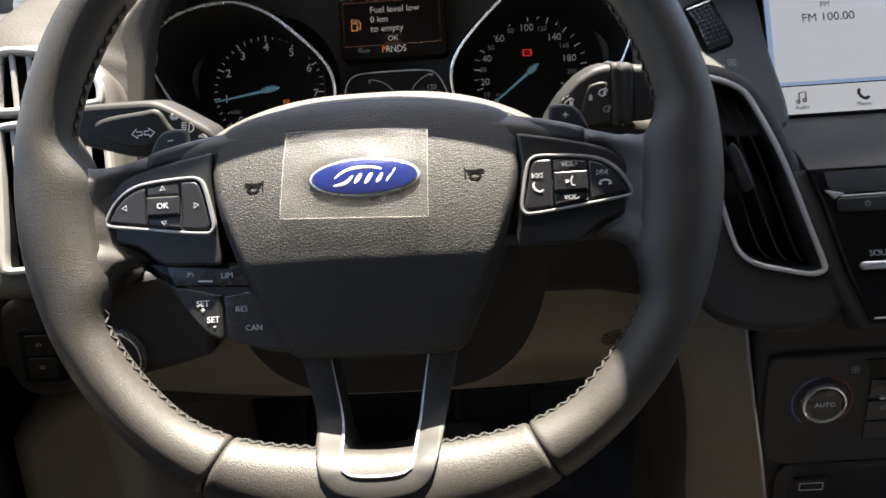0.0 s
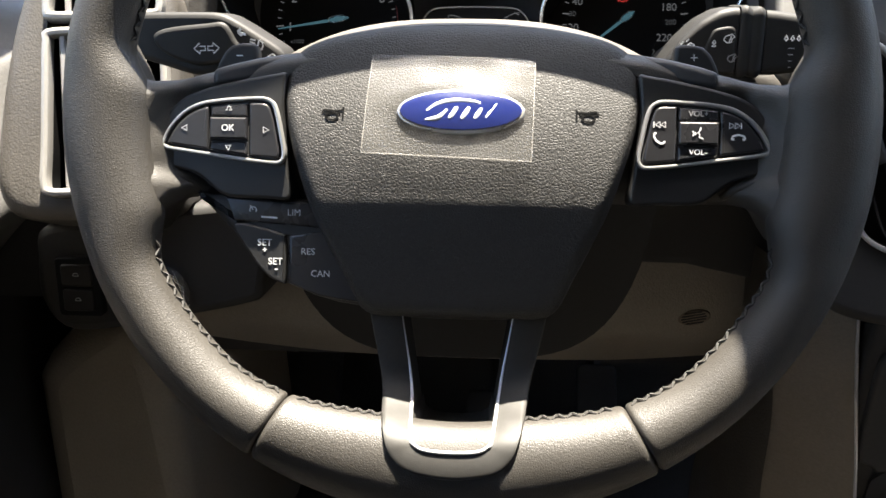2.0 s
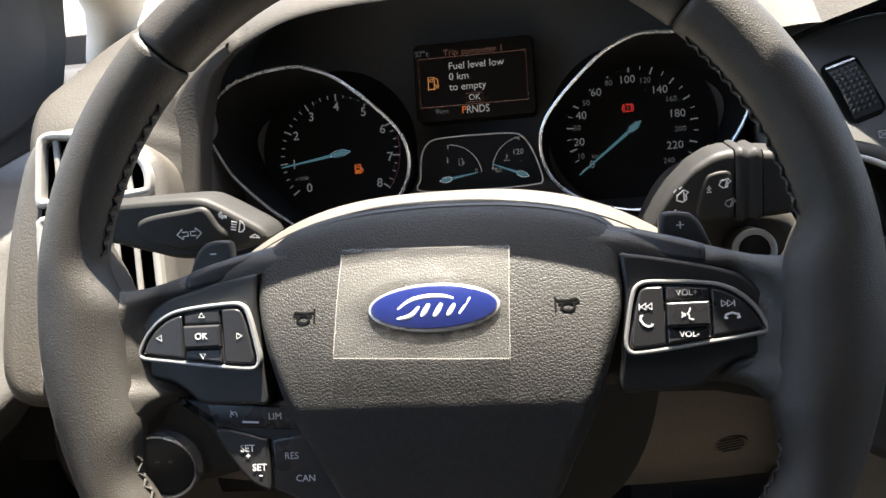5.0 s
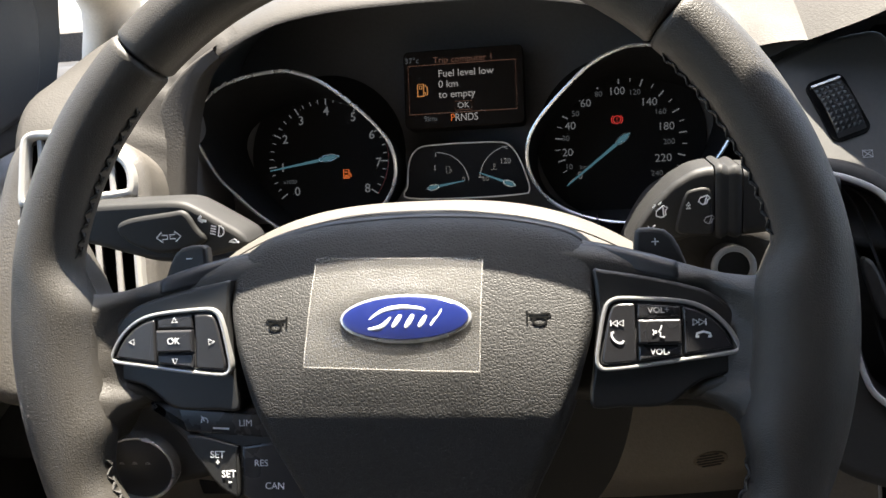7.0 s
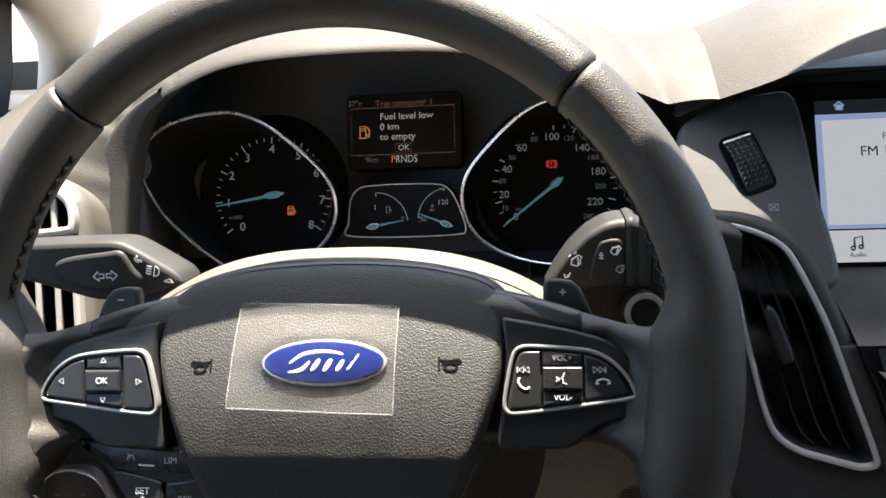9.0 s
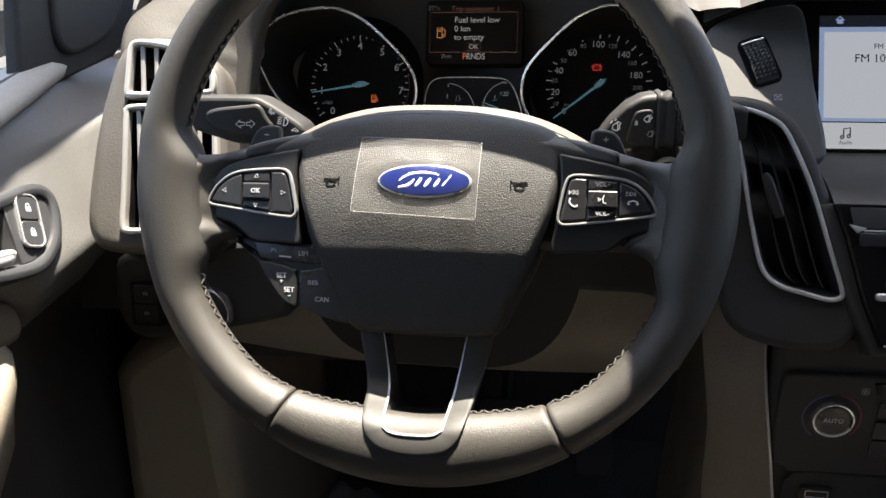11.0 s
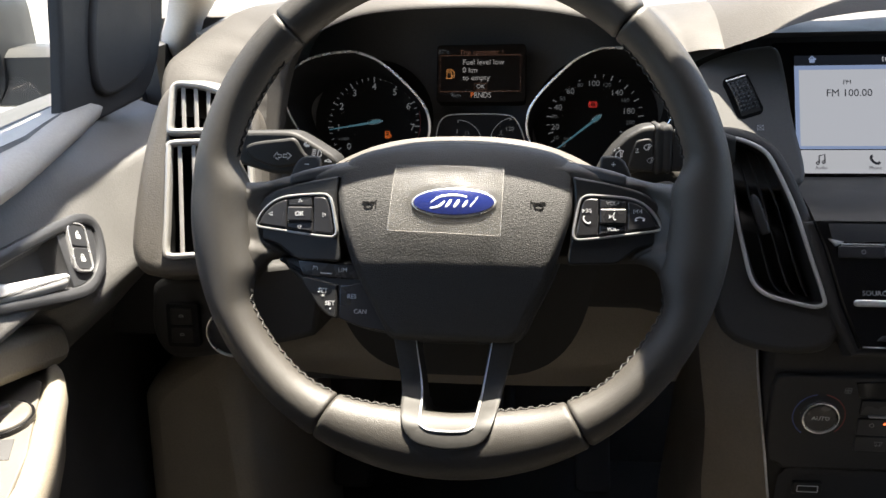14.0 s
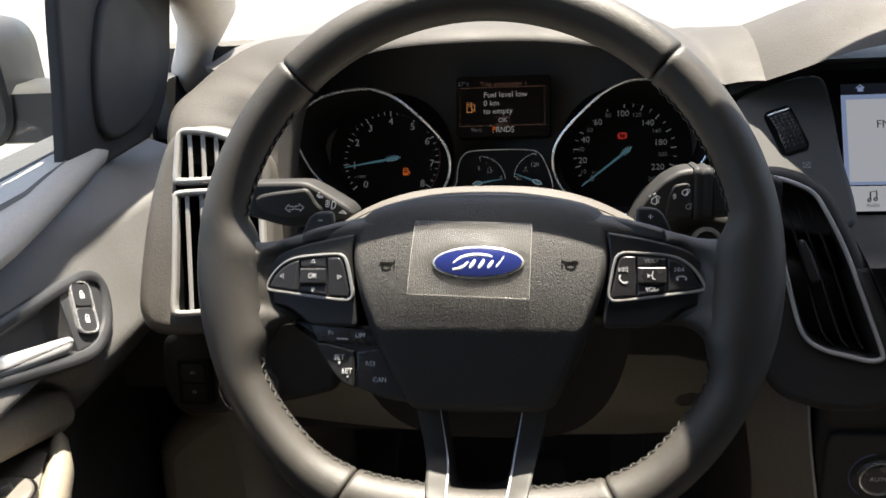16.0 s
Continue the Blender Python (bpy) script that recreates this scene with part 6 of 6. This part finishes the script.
strokes("warm_arc", [arc_pts(0.0200, 80, -45, 24)], 0.0009, 0.0012, RING_RED, climate)
FAN = [arc_pts(1.2, 0, 360, 10, 1.3 * math.cos(radians(a)), 1.3 * math.sin(radians(a))) for a in (45, 135, 225, 315)]
strokes("fan_sign", FAN, 0.0005, 0.0013, INK_GREY, climate, 0.0190, 0.0245, scale=0.0012)
part("display_strip", raised(mm([(24, 32), (28, 18), (190, 17), (190, 33), (90, 35)]), 0.0, 0.0018, 0.0006), GLOSS_BLACK, climate, "gloss display strip")
for x in (0.0500, 0.0860):
    writing("lettering", "LO", 0.0066, x, 0.0262, 0.0020, CLIMATE_BLUE, climate, wide=0.7)
for k in range(4):
    strokes("fan_bar", [[(0, -1.6 + 0.2 * k), (0, 1.8)]], 0.0006, 0.0020, CLIMATE_BLUE, climate, 0.0630 + 0.0014 * k, 0.0265, scale=0.001)
strokes("fan_rest", [[(0, 0), (5, 0)]], 0.0005, 0.0020, CLIMATE_BLUE, climate, 0.0690, 0.0262, scale=0.001)
for x0, x1 in ((0.030, 0.0545), (0.0558, 0.0970), (0.0982, 0.130), (0.132, 0.175)):
    for y0, y1 in ((0.0165, 0.0030), (-0.0005, -0.0160), (-0.0172, -0.0310)):
        part("climate_key", raised(rounded_box(x1 - x0, y0 - y1, 0.0015, 3, (x0 + x1) / 2, (y0 + y1) / 2), 0.0, 0.0026, 0.0007), BUTTON, climate)
for x in (0.0495, 0.1035, 0.157):
    part("silver_bar", raised(rounded_box(0.025, 0.0018, 0.0008, 3, x, 0.0018), 0.0, 0.0036, 0.0006), DULL_CHROME, climate)
for x in (0.0512, 0.0930, 0.1045):
    part("key_light", raised(rounded_box(0.0042, 0.0018, 0.0006, 2, x, -0.0045), 0.0, 0.0029, 0.0003), LED_ORANGE, climate)
strokes("power_sign", [arc_pts(1.4, 120, 420, 12), [(0, 0.4), (0, 2)]], 0.0005, 0.0028, INK_GREY, climate, 0.0405, -0.0060, scale=0.0012)
DEF = [[(-2.4, 1.4), (2.4, 1.4), (1.8, -1.2), (-1.8, -1.2), (-2.4, 1.4)], [(-1, -2), (-1, 0.4)], [(1, -2), (1, 0.4)]]
strokes("defrost_sign", DEF, 0.0005, 0.0028, INK_GREY, climate, 0.0760, 0.0099, scale=0.0013)
strokes("defrost_sign", DEF, 0.0005, 0.0028, INK_GREY, climate, 0.0480, -0.0235, scale=0.0013)
strokes("seat_sign", [[(3, 3.6), (4.2, 3.4), (2, -1.6), (-1.6, -2.8), (-2.6, -4.4), (-3.8, -4.2), (-2.6, -1.6), (1, -0.4), (3, 3.6)], arc_pts(1.2, 0, 360, 14, 4.6, 5.2)], 0.0005, 0.0028, INK_WHITE, climate, 0.0790, -0.0145, scale=0.0019)
for k, w in enumerate((5, 3.4, 4.6)):
    strokes("maker_bar", [[(-w / 2, 0), (w / 2, 0)]], 0.0011, 0.0013, INK_GREY, climate, 0.0675 + 0.0075 * k, -0.0440, scale=0.001)

cubby = thing("storage_tray", "dark open tray under the climate panel", "tray", CLIMATE_AT)
part("tray_recess", loft([[(x, y, 0.0002) for x, y in spaced(rounded_box(0.22, 0.066, 0.012, 6, 0.085, -0.085), 60)], [(x, y, -0.002) for x, y in spaced(rounded_box(0.20, 0.050, 0.012, 6, 0.085, -0.085), 60)]], True, False, True), MATT_BLACK, cubby)
part("socket_plate", raised(rounded_box(0.0235, 0.0115, 0.0015, 3, 0.0002, -0.0714), -0.002, 0.0016, 0.0006), SATIN, cubby)
part("socket_mouth", band(rounded_box(0.0170, 0.0066, 0.001, 3, 0.0002, -0.0714), 0.0007, 0.0, 0.0022, 0.0002), DULL_CHROME, cubby, "silver rim of the data socket")
scrap = solid("paper_scrap", thick(surface(lambda a, b: (0.322 + 0.066 * a, 0.049 - 0.006 * b + 0.003 * math.sin(9 * a), 0.4285 + 0.004 * math.sin(5 * a + 1) + 0.007 * math.sin(3.1 * a) ** 2 * b + 0.002 * math.sin(13 * a) * b), [i / 20 for i in range(21)], [0, 0.33, 0.66, 1.0]), 0.0004), PAPER, "small torn paper scrap in the tray", "paper")

CONSOLE = plane_at(0.323, 0.060, 0.372, 58, 6)
socket = thing("power_socket", "round power socket cover with a silver ring", "socket", CONSOLE)
part("socket_body", raised(ellipse(0.019, 0.019, 40), -0.05, 0.004, 0.002), SATIN, socket)
part("socket_cap", dished(ellipse(0.0155, 0.0155, 40), 0.0, 0.0062, 0.0015, dome=0.0006), BUTTON, socket, "black cap")
part("socket_ring", band(ellipse(0.0172, 0.0172, 44), 0.0017, 0.0, 0.0068, 0.0007), CHROME, socket, "silver ring")
writing("lettering", "12V", 0.0072, 0.0005, 0.001, 0.0072, INK_GREY, socket, turn=4)
strokes("arrow_sign", [[(-1, 1), (1, 0), (-1, -1), (-1, 1)]], 0.0004, 0.0070, INK_GREY, socket, -0.0115, -0.0015, scale=0.0009)

GEAR = plane_at(0.3685, -0.033, 0.408, 66, 4) @ Matrix.Diagonal((0.9, 0.9, 0.9, 1))
gear = thing("gear_selector", "black gear lever in a silver framed panel", "gear lever", GEAR)
gp = rounded_box(0.105, 0.16, 0.012, 6, 0.010, -0.035)
part("gear_panel", raised(gp, -0.07, 0.002, 0.001), GLOSS_BLACK, gear, "gloss black panel")
part("gear_frame", band(gp, 0.0042, 0.0, 0.0062, 0.0016), CHROME, gear, "satin chrome frame")
part("gear_boot", loft([[(x * s + 0.018, y * s - 0.01, z) for x, y in ellipse(0.024, 0.032, 28)] for s, z in ((1, 0.002), (0.93, 0.012), (0.98, 0.018), (0.8, 0.030), (0.85, 0.036), (0.5, 0.055))], True, False, True), MATT_BLACK, gear, "pleated dark boot")
part("gear_knob", loft([[(x * s + 0.020, y * s - 0.012, z) for x, y in ellipse(0.020, 0.026, 28)] for s, z in ((0.55, 0.05), (0.7, 0.062), (0.95, 0.08), (1, 0.10), (0.9, 0.115), (0.55, 0.124), (0.1, 0.126))], True, True, True), SATIN, gear, "dark rounded knob")
part("knob_blade", tube([(0.0015, -0.010, 0.056), (-0.0005, -0.011, 0.085), (0.001, -0.012, 0.112)], [0.002, 0.0035, 0.002], sides=8), CHROME, gear, "silver blade on the knob")
writing("lettering", "P", 0.0088, -0.0155, -0.046, 0.0026, INK_WHITE, gear)
part("silver_pad", raised(rounded_box(0.042, 0.05, 0.006), -0.08, 0.003, 0.0015), VENT_SILVER, gear, "bright silver pad beside the panel", GEAR.inverted() @ plane_at(0.3135, -0.041, 0.404, 76, 2))

# ---- driver's door ----
DOOR = Matrix(((0, 0, 1, -0.322), (1, 0, 0, 0), (0, 1, 0, 0), (0, 0, 0, 1)))
door = thing("door_1", "closed front car door with grey card and cream armrest", "car door", kind="structure")


def ledge_in(y):
    return float(np.interp(y, (-0.75, -0.14, -0.06, 0.0, 0.077, 0.166, 0.22, 0.248, 0.264, 0.272), (-0.285, -0.296, -0.306, -0.315, -0.332, -0.352, -0.366, -0.376, -0.386, -0.396)))


def ledge_out(y):
    return -0.412 + 0.008 * step(0.24, 0.272, y)


def ledge_ring(y):
    a, b = ledge_out(y), ledge_in(y)
    e = min(0.018, 0.3 * (b - a))
    z = 0.741 + 0.004 * step(0.0, 0.24, y) - 0.008 * step(0.255, 0.272, y)
    pts = [(a - 0.01, z - 0.016), (a, z - 0.007), (a + 0.2 * (b - a), z - 0.003), (a + 0.5 * (b - a), z - 0.0008), (b - e, z), (b - e * 0.4, z - 0.0025), (b, z - 0.011), (b - 0.003, z - 0.019), (b - 0.012, z - 0.024), (b - 0.04, z - 0.026), (a - 0.02, z - 0.03)]
    return [(x, y, q) for x, q in pts]


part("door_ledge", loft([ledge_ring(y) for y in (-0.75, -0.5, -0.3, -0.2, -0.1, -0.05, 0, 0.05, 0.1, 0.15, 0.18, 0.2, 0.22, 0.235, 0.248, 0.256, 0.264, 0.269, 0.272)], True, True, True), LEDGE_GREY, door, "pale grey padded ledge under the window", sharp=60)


# the handle's surround leans back a little; the card is hollow inside it
HANDLE = Matrix(((0, -0.342, 0.94, -0.3135), (1, 0, 0, 0), (0, 0.94, 0.342, 0.65), (0, 0, 0, 1)))
POD_LOOP = spaced(smooth_loop(mm([(87, 4), (87, 20), (74, 30), (50, 34), (0, 38), (-50, 40), (-110, 40), (-160, 34), (-185, 28), (-170, 20), (-120, 14), (-80, 7), (-46, -4.5), (-12, -16.5), (14, -25.5), (34, -30), (52, -27.5), (72, -17)]), 130), 120)
HOLLOW = inset(POD_LOOP, 0.007)


def in_hollow(x, y):
    odd = False
    for (ax, ay), (bx, by) in zip(HOLLOW, HOLLOW[1:] + HOLLOW[:1]):
        if (ay > y) != (by > y) and x < ax + (bx - ax) * (y - ay) / (by - ay):
            odd = not odd
    return odd


def card_x(y, z):
    x = -0.2945 - 0.342 / 0.94 * max(0.0, z - 0.60) - 0.006 * step(0.69, 0.745, z) - 0.055 * step(0.622, 0.545, z)
    x -= 0.045 * (1 - step(-0.01, 0.05, y)) * (1 - step(0.612, 0.64, z))
    x += 0.12 * max(0.0, -0.02 - y) * step(0.76, 0.70, z) * 0.25
    x += 0.006 * step(0.10, 0.22, y) * step(0.56, 0.66, z)
    under = ledge_in(y) - 0.007 - (-0.2945 - 0.342 / 0.94 * 0.12)
    x += min(under, 0.0) * step(0.692, 0.722, z)
    return x - (0.024 if in_hollow(y, (z - 0.65) / 0.94) else 0.0)


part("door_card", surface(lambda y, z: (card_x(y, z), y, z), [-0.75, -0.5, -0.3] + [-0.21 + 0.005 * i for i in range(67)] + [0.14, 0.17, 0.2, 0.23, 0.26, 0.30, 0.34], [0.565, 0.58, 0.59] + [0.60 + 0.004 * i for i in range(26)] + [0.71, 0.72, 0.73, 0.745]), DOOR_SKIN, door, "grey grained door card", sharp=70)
# Lower card split off and darkened: its shade is put into the colour.
part("door_lower", surface(lambda y, z: (card_x(y, z) - 0.002, y, z), [-0.75, -0.5, -0.3, -0.2, -0.1, -0.05, 0, 0.04, 0.08, 0.11, 0.14, 0.17, 0.2, 0.23, 0.26, 0.30, 0.34], [0.10, 0.25, 0.4, 0.46, 0.5, 0.53, 0.55, 0.566]), PANEL_GREY, door, "lower part of the door, darkened for shade", sharp=70)
part("door_shell", block(-0.50, -0.40, -0.75, 0.36, 0.1, 0.722), MATT_BLACK, door, "outer shell of the door")

grip = part("handle_pod", band(POD_LOOP, 0.011, -0.014, 0.006, 0.0045), SMOOTH_GREY, door, "dark surround of the door handle", HANDLE)
plate = turned_left(inset(POD_LOOP, 0.0105))
part("handle_plate", raised(clip(plate, -1, 0.35, -0.027), -0.012, 0.0025, 0.001), SMOOTH_GREY, grip, "dark plate round the lock switch")
bowl = spaced(clip(plate, 1, -0.35, 0.026), 90)
part("handle_bowl", loft([[(x, y, 0.002) for x, y in bowl], [(x, y, -0.010) for x, y in inset(bowl, 0.002)], [(x, y, -0.0145) for x, y in inset(bowl, 0.005)]], True, False, True), MATT_BLACK, grip, "black bowl behind the lever")
LEVER = spaced(smooth_loop(mm([(20, -3), (-8, 6.5), (-40, 17), (-54, 25), (-64, 33), (-84, 37), (-128, 37), (-140, 30), (-118, 23), (-87, 16), (-55, 7), (-27, -2), (0, -9.5), (12, -12), (19, -9)]), 100), 90)
part("door_lever", raised(LEVER, -0.002, 0.0075, 0.005, steps=5), DULL_CHROME, grip, "silver door lever")
lock = part("lock_switch", band(rounded_box(0.0225, 0.042, 0.0075, 6), 0.0016, -0.002, 0.0058, 0.0006), CHROME, grip, "silver framed lock switch", pose(0.0500, 0.0070, 0.0, 0, 0, -27))
for k in (-1, 1):
    key = part("lock_key", raised(rounded_box(0.0192, 0.0188, 0.004, 6, 0, k * 0.0097), -0.001, 0.0052, 0.001), SMOOTH_GREY, lock, "grey key")
    strokes("padlock_sign", [[(-1.4, -1.4), (1.4, -1.4), (1.4, 0.6), (-1.4, 0.6), (-1.4, -1.4)], [(-1, 0.6), (-1, 1.6), (0, 2.2), (1, 1.6), (1, 0.6 if k < 0 else 1.2)], [(-1, -0.9), (1, -0.9)], [(-1, -0.1), (1, -0.1)]], 0.0006, 0.0053, INK_WHITE, key, 0, k * 0.0097, scale=0.0016)

# armrest with its switches
def ridge_x(y):
    return float(np.interp(y, (-0.75, -0.30, -0.151, -0.122, -0.092, -0.05, -0.02, -0.005, 0.006), (-0.215, -0.222, -0.246, -0.255, -0.269, -0.288, -0.3015, -0.311, -0.320)))


def arm_ring(y):
    r = ridge_x(y)
    lift = 0.577
    nose = step(-0.05, 0.006, y)
    low = 0.505 + 0.05 * nose ** 2
    pts = [(-0.40, lift - 0.006), (r - 0.0195, lift - 0.006), (r - 0.0165, lift - 0.001), (r - 0.012, lift + 0.0012), (r - 0.0065, lift - 0.001), (r - 0.002, lift - 0.008), (r - 0.003, lift - 0.022), (r - 0.012, low + 0.01), (r - 0.035, low - 0.01), (-0.40, low - 0.015)]
    return [(x, y, z) for x, z in pts]


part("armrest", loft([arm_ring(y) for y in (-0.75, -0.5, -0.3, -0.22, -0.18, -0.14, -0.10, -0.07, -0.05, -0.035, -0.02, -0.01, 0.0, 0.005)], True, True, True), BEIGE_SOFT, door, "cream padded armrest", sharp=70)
PULL = [(28, 585), (24, 600), (9, 608), (-25, 617), (-63, 630), (-126, 646), (-300, 660), (-300, 625), (-130, 608), (-81, 599), (-43, 588), (-8, 577), (10, 571), (24, 572)]
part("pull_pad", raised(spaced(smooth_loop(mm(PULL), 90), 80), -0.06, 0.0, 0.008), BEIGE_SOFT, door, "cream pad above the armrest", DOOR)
SW = Matrix(((1, 0, 0, 0), (0, 1, 0, 0), (0, 0, 1, 0.5718), (0, 0, 0, 1)))
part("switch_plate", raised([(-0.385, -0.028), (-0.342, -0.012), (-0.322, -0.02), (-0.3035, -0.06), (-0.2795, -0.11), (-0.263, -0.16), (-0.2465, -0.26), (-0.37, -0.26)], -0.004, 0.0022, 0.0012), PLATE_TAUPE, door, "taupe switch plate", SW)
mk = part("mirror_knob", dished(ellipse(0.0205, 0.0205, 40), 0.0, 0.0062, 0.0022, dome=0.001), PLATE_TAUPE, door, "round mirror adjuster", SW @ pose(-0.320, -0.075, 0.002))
part("knob_gap", band(ellipse(0.0228, 0.0228, 40), 0.0026, 0.0, 0.0040, 0.0006), GLOSS_BLACK, mk, "black ring round the knob")
part("knob_wing", raised(rounded_box(0.0055, 0.016, 0.0022, 4), 0.004, 0.0125, 0.0015), SMOOTH_GREY, mk, "dark turning grip", pose(0.0, 0.0, 0, 0, 0, -35))
part("pocket_mouth", raised([(-0.36, -0.106), (-0.298, -0.094), (-0.288, -0.117), (-0.36, -0.124)], 0.0, 0.0028, 0.0004), MATT_BLACK, door, "dark pocket", SW)
for k in range(2):
    part("window_switch", raised(rounded_box(0.030, 0.026, 0.003, 4), 0.0, 0.009, 0.003, top=lambda x, y: -0.12 * y), DULL_CHROME, door, "silver window switch", SW @ pose(-0.338 + 0.036 * k, -0.141, 0.002, 0, 0, 12))

SAIL = [(0.150, 0.722), (0.160, 0.75), (0.177, 0.80), (0.191, 0.85), (0.232, 0.98), (0.49, 0.98), (0.425, 0.88), (0.402, 0.83), (0.386, 0.792), (0.361, 0.757), (0.335, 0.735), (0.31, 0.724)]
sail = part("mirror_panel", raised(SAIL, -0.058, -0.046, 0.004), STACK_DARK, door, "dark triangular panel behind the mirror", DOOR)
part("speaker_cover", raised(spaced(smooth_loop([(0.214, 0.762), (0.222, 0.80), (0.242, 0.84), (0.268, 0.868), (0.315, 0.868), (0.352, 0.84), (0.352, 0.808), (0.330, 0.766), (0.300, 0.748), (0.25, 0.742), (0.224, 0.746)], 70), 60), -0.05, -0.040, 0.005), STACK_DARK, sail, "raised cover")
part("window_frame", loft([[(x + 0.024 * math.cos(a), y + 0.024 * math.sin(a), z) for a in [2 * math.pi * k / 16 for k in range(16)]] for x, y, z in ((-0.425, 0.36, 0.86), (-0.415, 0.33, 0.91), (-0.395, 0.2, 1.02), (-0.385, 0.03, 1.13), (-0.375, -0.14, 1.2))], True, True, True), MATT_BLACK, door, "black window frame")
part("window_rail", tube([(-0.36, -0.08, 1.18), (-0.36, -0.4, 1.2), (-0.36, -0.8, 1.2)], 0.055), MATT_BLACK, door, "black frame over the window")
part("window_seal", tube([(-0.43, 0.24, 0.728), (-0.418, 0.06, 0.730), (-0.405, -0.2, 0.730), (-0.40, -0.7, 0.730)], 0.005, sides=6), MATT_BLACK, door, "black seal along the glass")
pane = solid("window_2", surface(lambda y, v: (-0.435 + 0.08 * v, y, 0.725 + 0.45 * v), [-0.75, -0.3, 0.0, 0.24], [0, 0.5, 1.0]), GLASS, "clear side window glass", "window", kind="structure")
pane.visible_shadow = False

wing_mirror = thing("wing_mirror", "dark outside mirror housing", "mirror")
HEAD = spaced(rounded_box(0.23, 0.165, 0.045, 8), 60)
part("housing", loft([[(x * s - 0.738 + 0.004 * lean, y, 0.752 + z * s + x * 0.10) for x, z in HEAD] for s, y, lean in ((0.94, 0.452, 0), (1.0, 0.456, 0), (1.0, 0.475, 0), (0.97, 0.51, 1), (0.86, 0.55, 2), (0.6, 0.58, 3), (0.2, 0.592, 4))], True, True, True), SATIN, wing_mirror, "dark rounded mirror housing")
part("mirror_glass", raised(spaced(rounded_box(0.165, 0.120, 0.030, 8), 48), 0.0, 0.003, 0.001), MIRROR, wing_mirror, "mirror glass", Matrix.Translation((-0.765, 0.4515, 0.750)) @ Matrix.Rotation(radians(-6), 4, "Z") @ Matrix.Rotation(radians(90), 4, "X"))
part("foot", loft([[(x, y, z) for y, z in ((0.46, 0.684), (0.47, 0.680), (0.53, 0.684), (0.54, 0.70), (0.535, 0.745), (0.52, 0.754), (0.475, 0.754), (0.462, 0.745))] for x in (-0.66, -0.60, -0.55, -0.47, -0.42)], True, True, True), SATIN, wing_mirror, "foot between door and mirror")
bonnet = solid("bonnet", thick(surface(lambda x, y: (x, y, 0.74 - 0.12 * ((y - 0.95) / 0.9) ** 2 - 0.10 * ((x - 0.37) / 0.8) ** 4), [-0.45 + 0.1 * i for i in range(17)], [0.92, 1.1, 1.3, 1.5, 1.7, 1.9]), 0.02), PAINT_WHITE, "pale car bonnet beyond the windscreen", "bonnet", kind="structure")

# ---- footwell ----
pedal = thing("foot_rest", "black foot rest in the dark footwell", "foot rest", plane_at(-0.19, 0.42, 0.26, 40))
part("rest_pad", raised(rounded_box(0.05, 0.2, 0.01), -0.02, 0.006, 0.003), MATT_BLACK, pedal)
for nm, x, w, h in (("brake_pedal", 0.02, 0.07, 0.055), ("throttle_pedal", 0.13, 0.045, 0.12)):
    pe = thing(nm, "black rubber pedal in the dark footwell", "pedal", plane_at(x, 0.38, 0.25, 35))
    part("pedal_pad", raised(rounded_box(w, h, 0.008), -0.012, 0.0, 0.003), MATT_BLACK, pe)
    part("pedal_arm", tube([(0, 0, -0.01), (0.0, 0.10, -0.05), (0, 0.26, -0.06)], 0.008), MATT_BLACK, pe)


def wrap_point(a, b):
    return (-0.27 + 0.20 * a - 0.02 * b, 0.40 - 0.13 * b - 0.05 * a, 0.112 + 0.018 * noise.noise(Vector((a * 6, b * 5, 0.3))) + 0.012 * noise.noise(Vector((a * 17, b * 13, 2.3))) + 0.01)


solid("plastic_wrap", surface(wrap_point, [i / 26 for i in range(27)], [i / 16 for i in range(17)]), WRAP, "crumpled clear plastic wrap on the footwell floor", "plastic wrap", sharp=20)
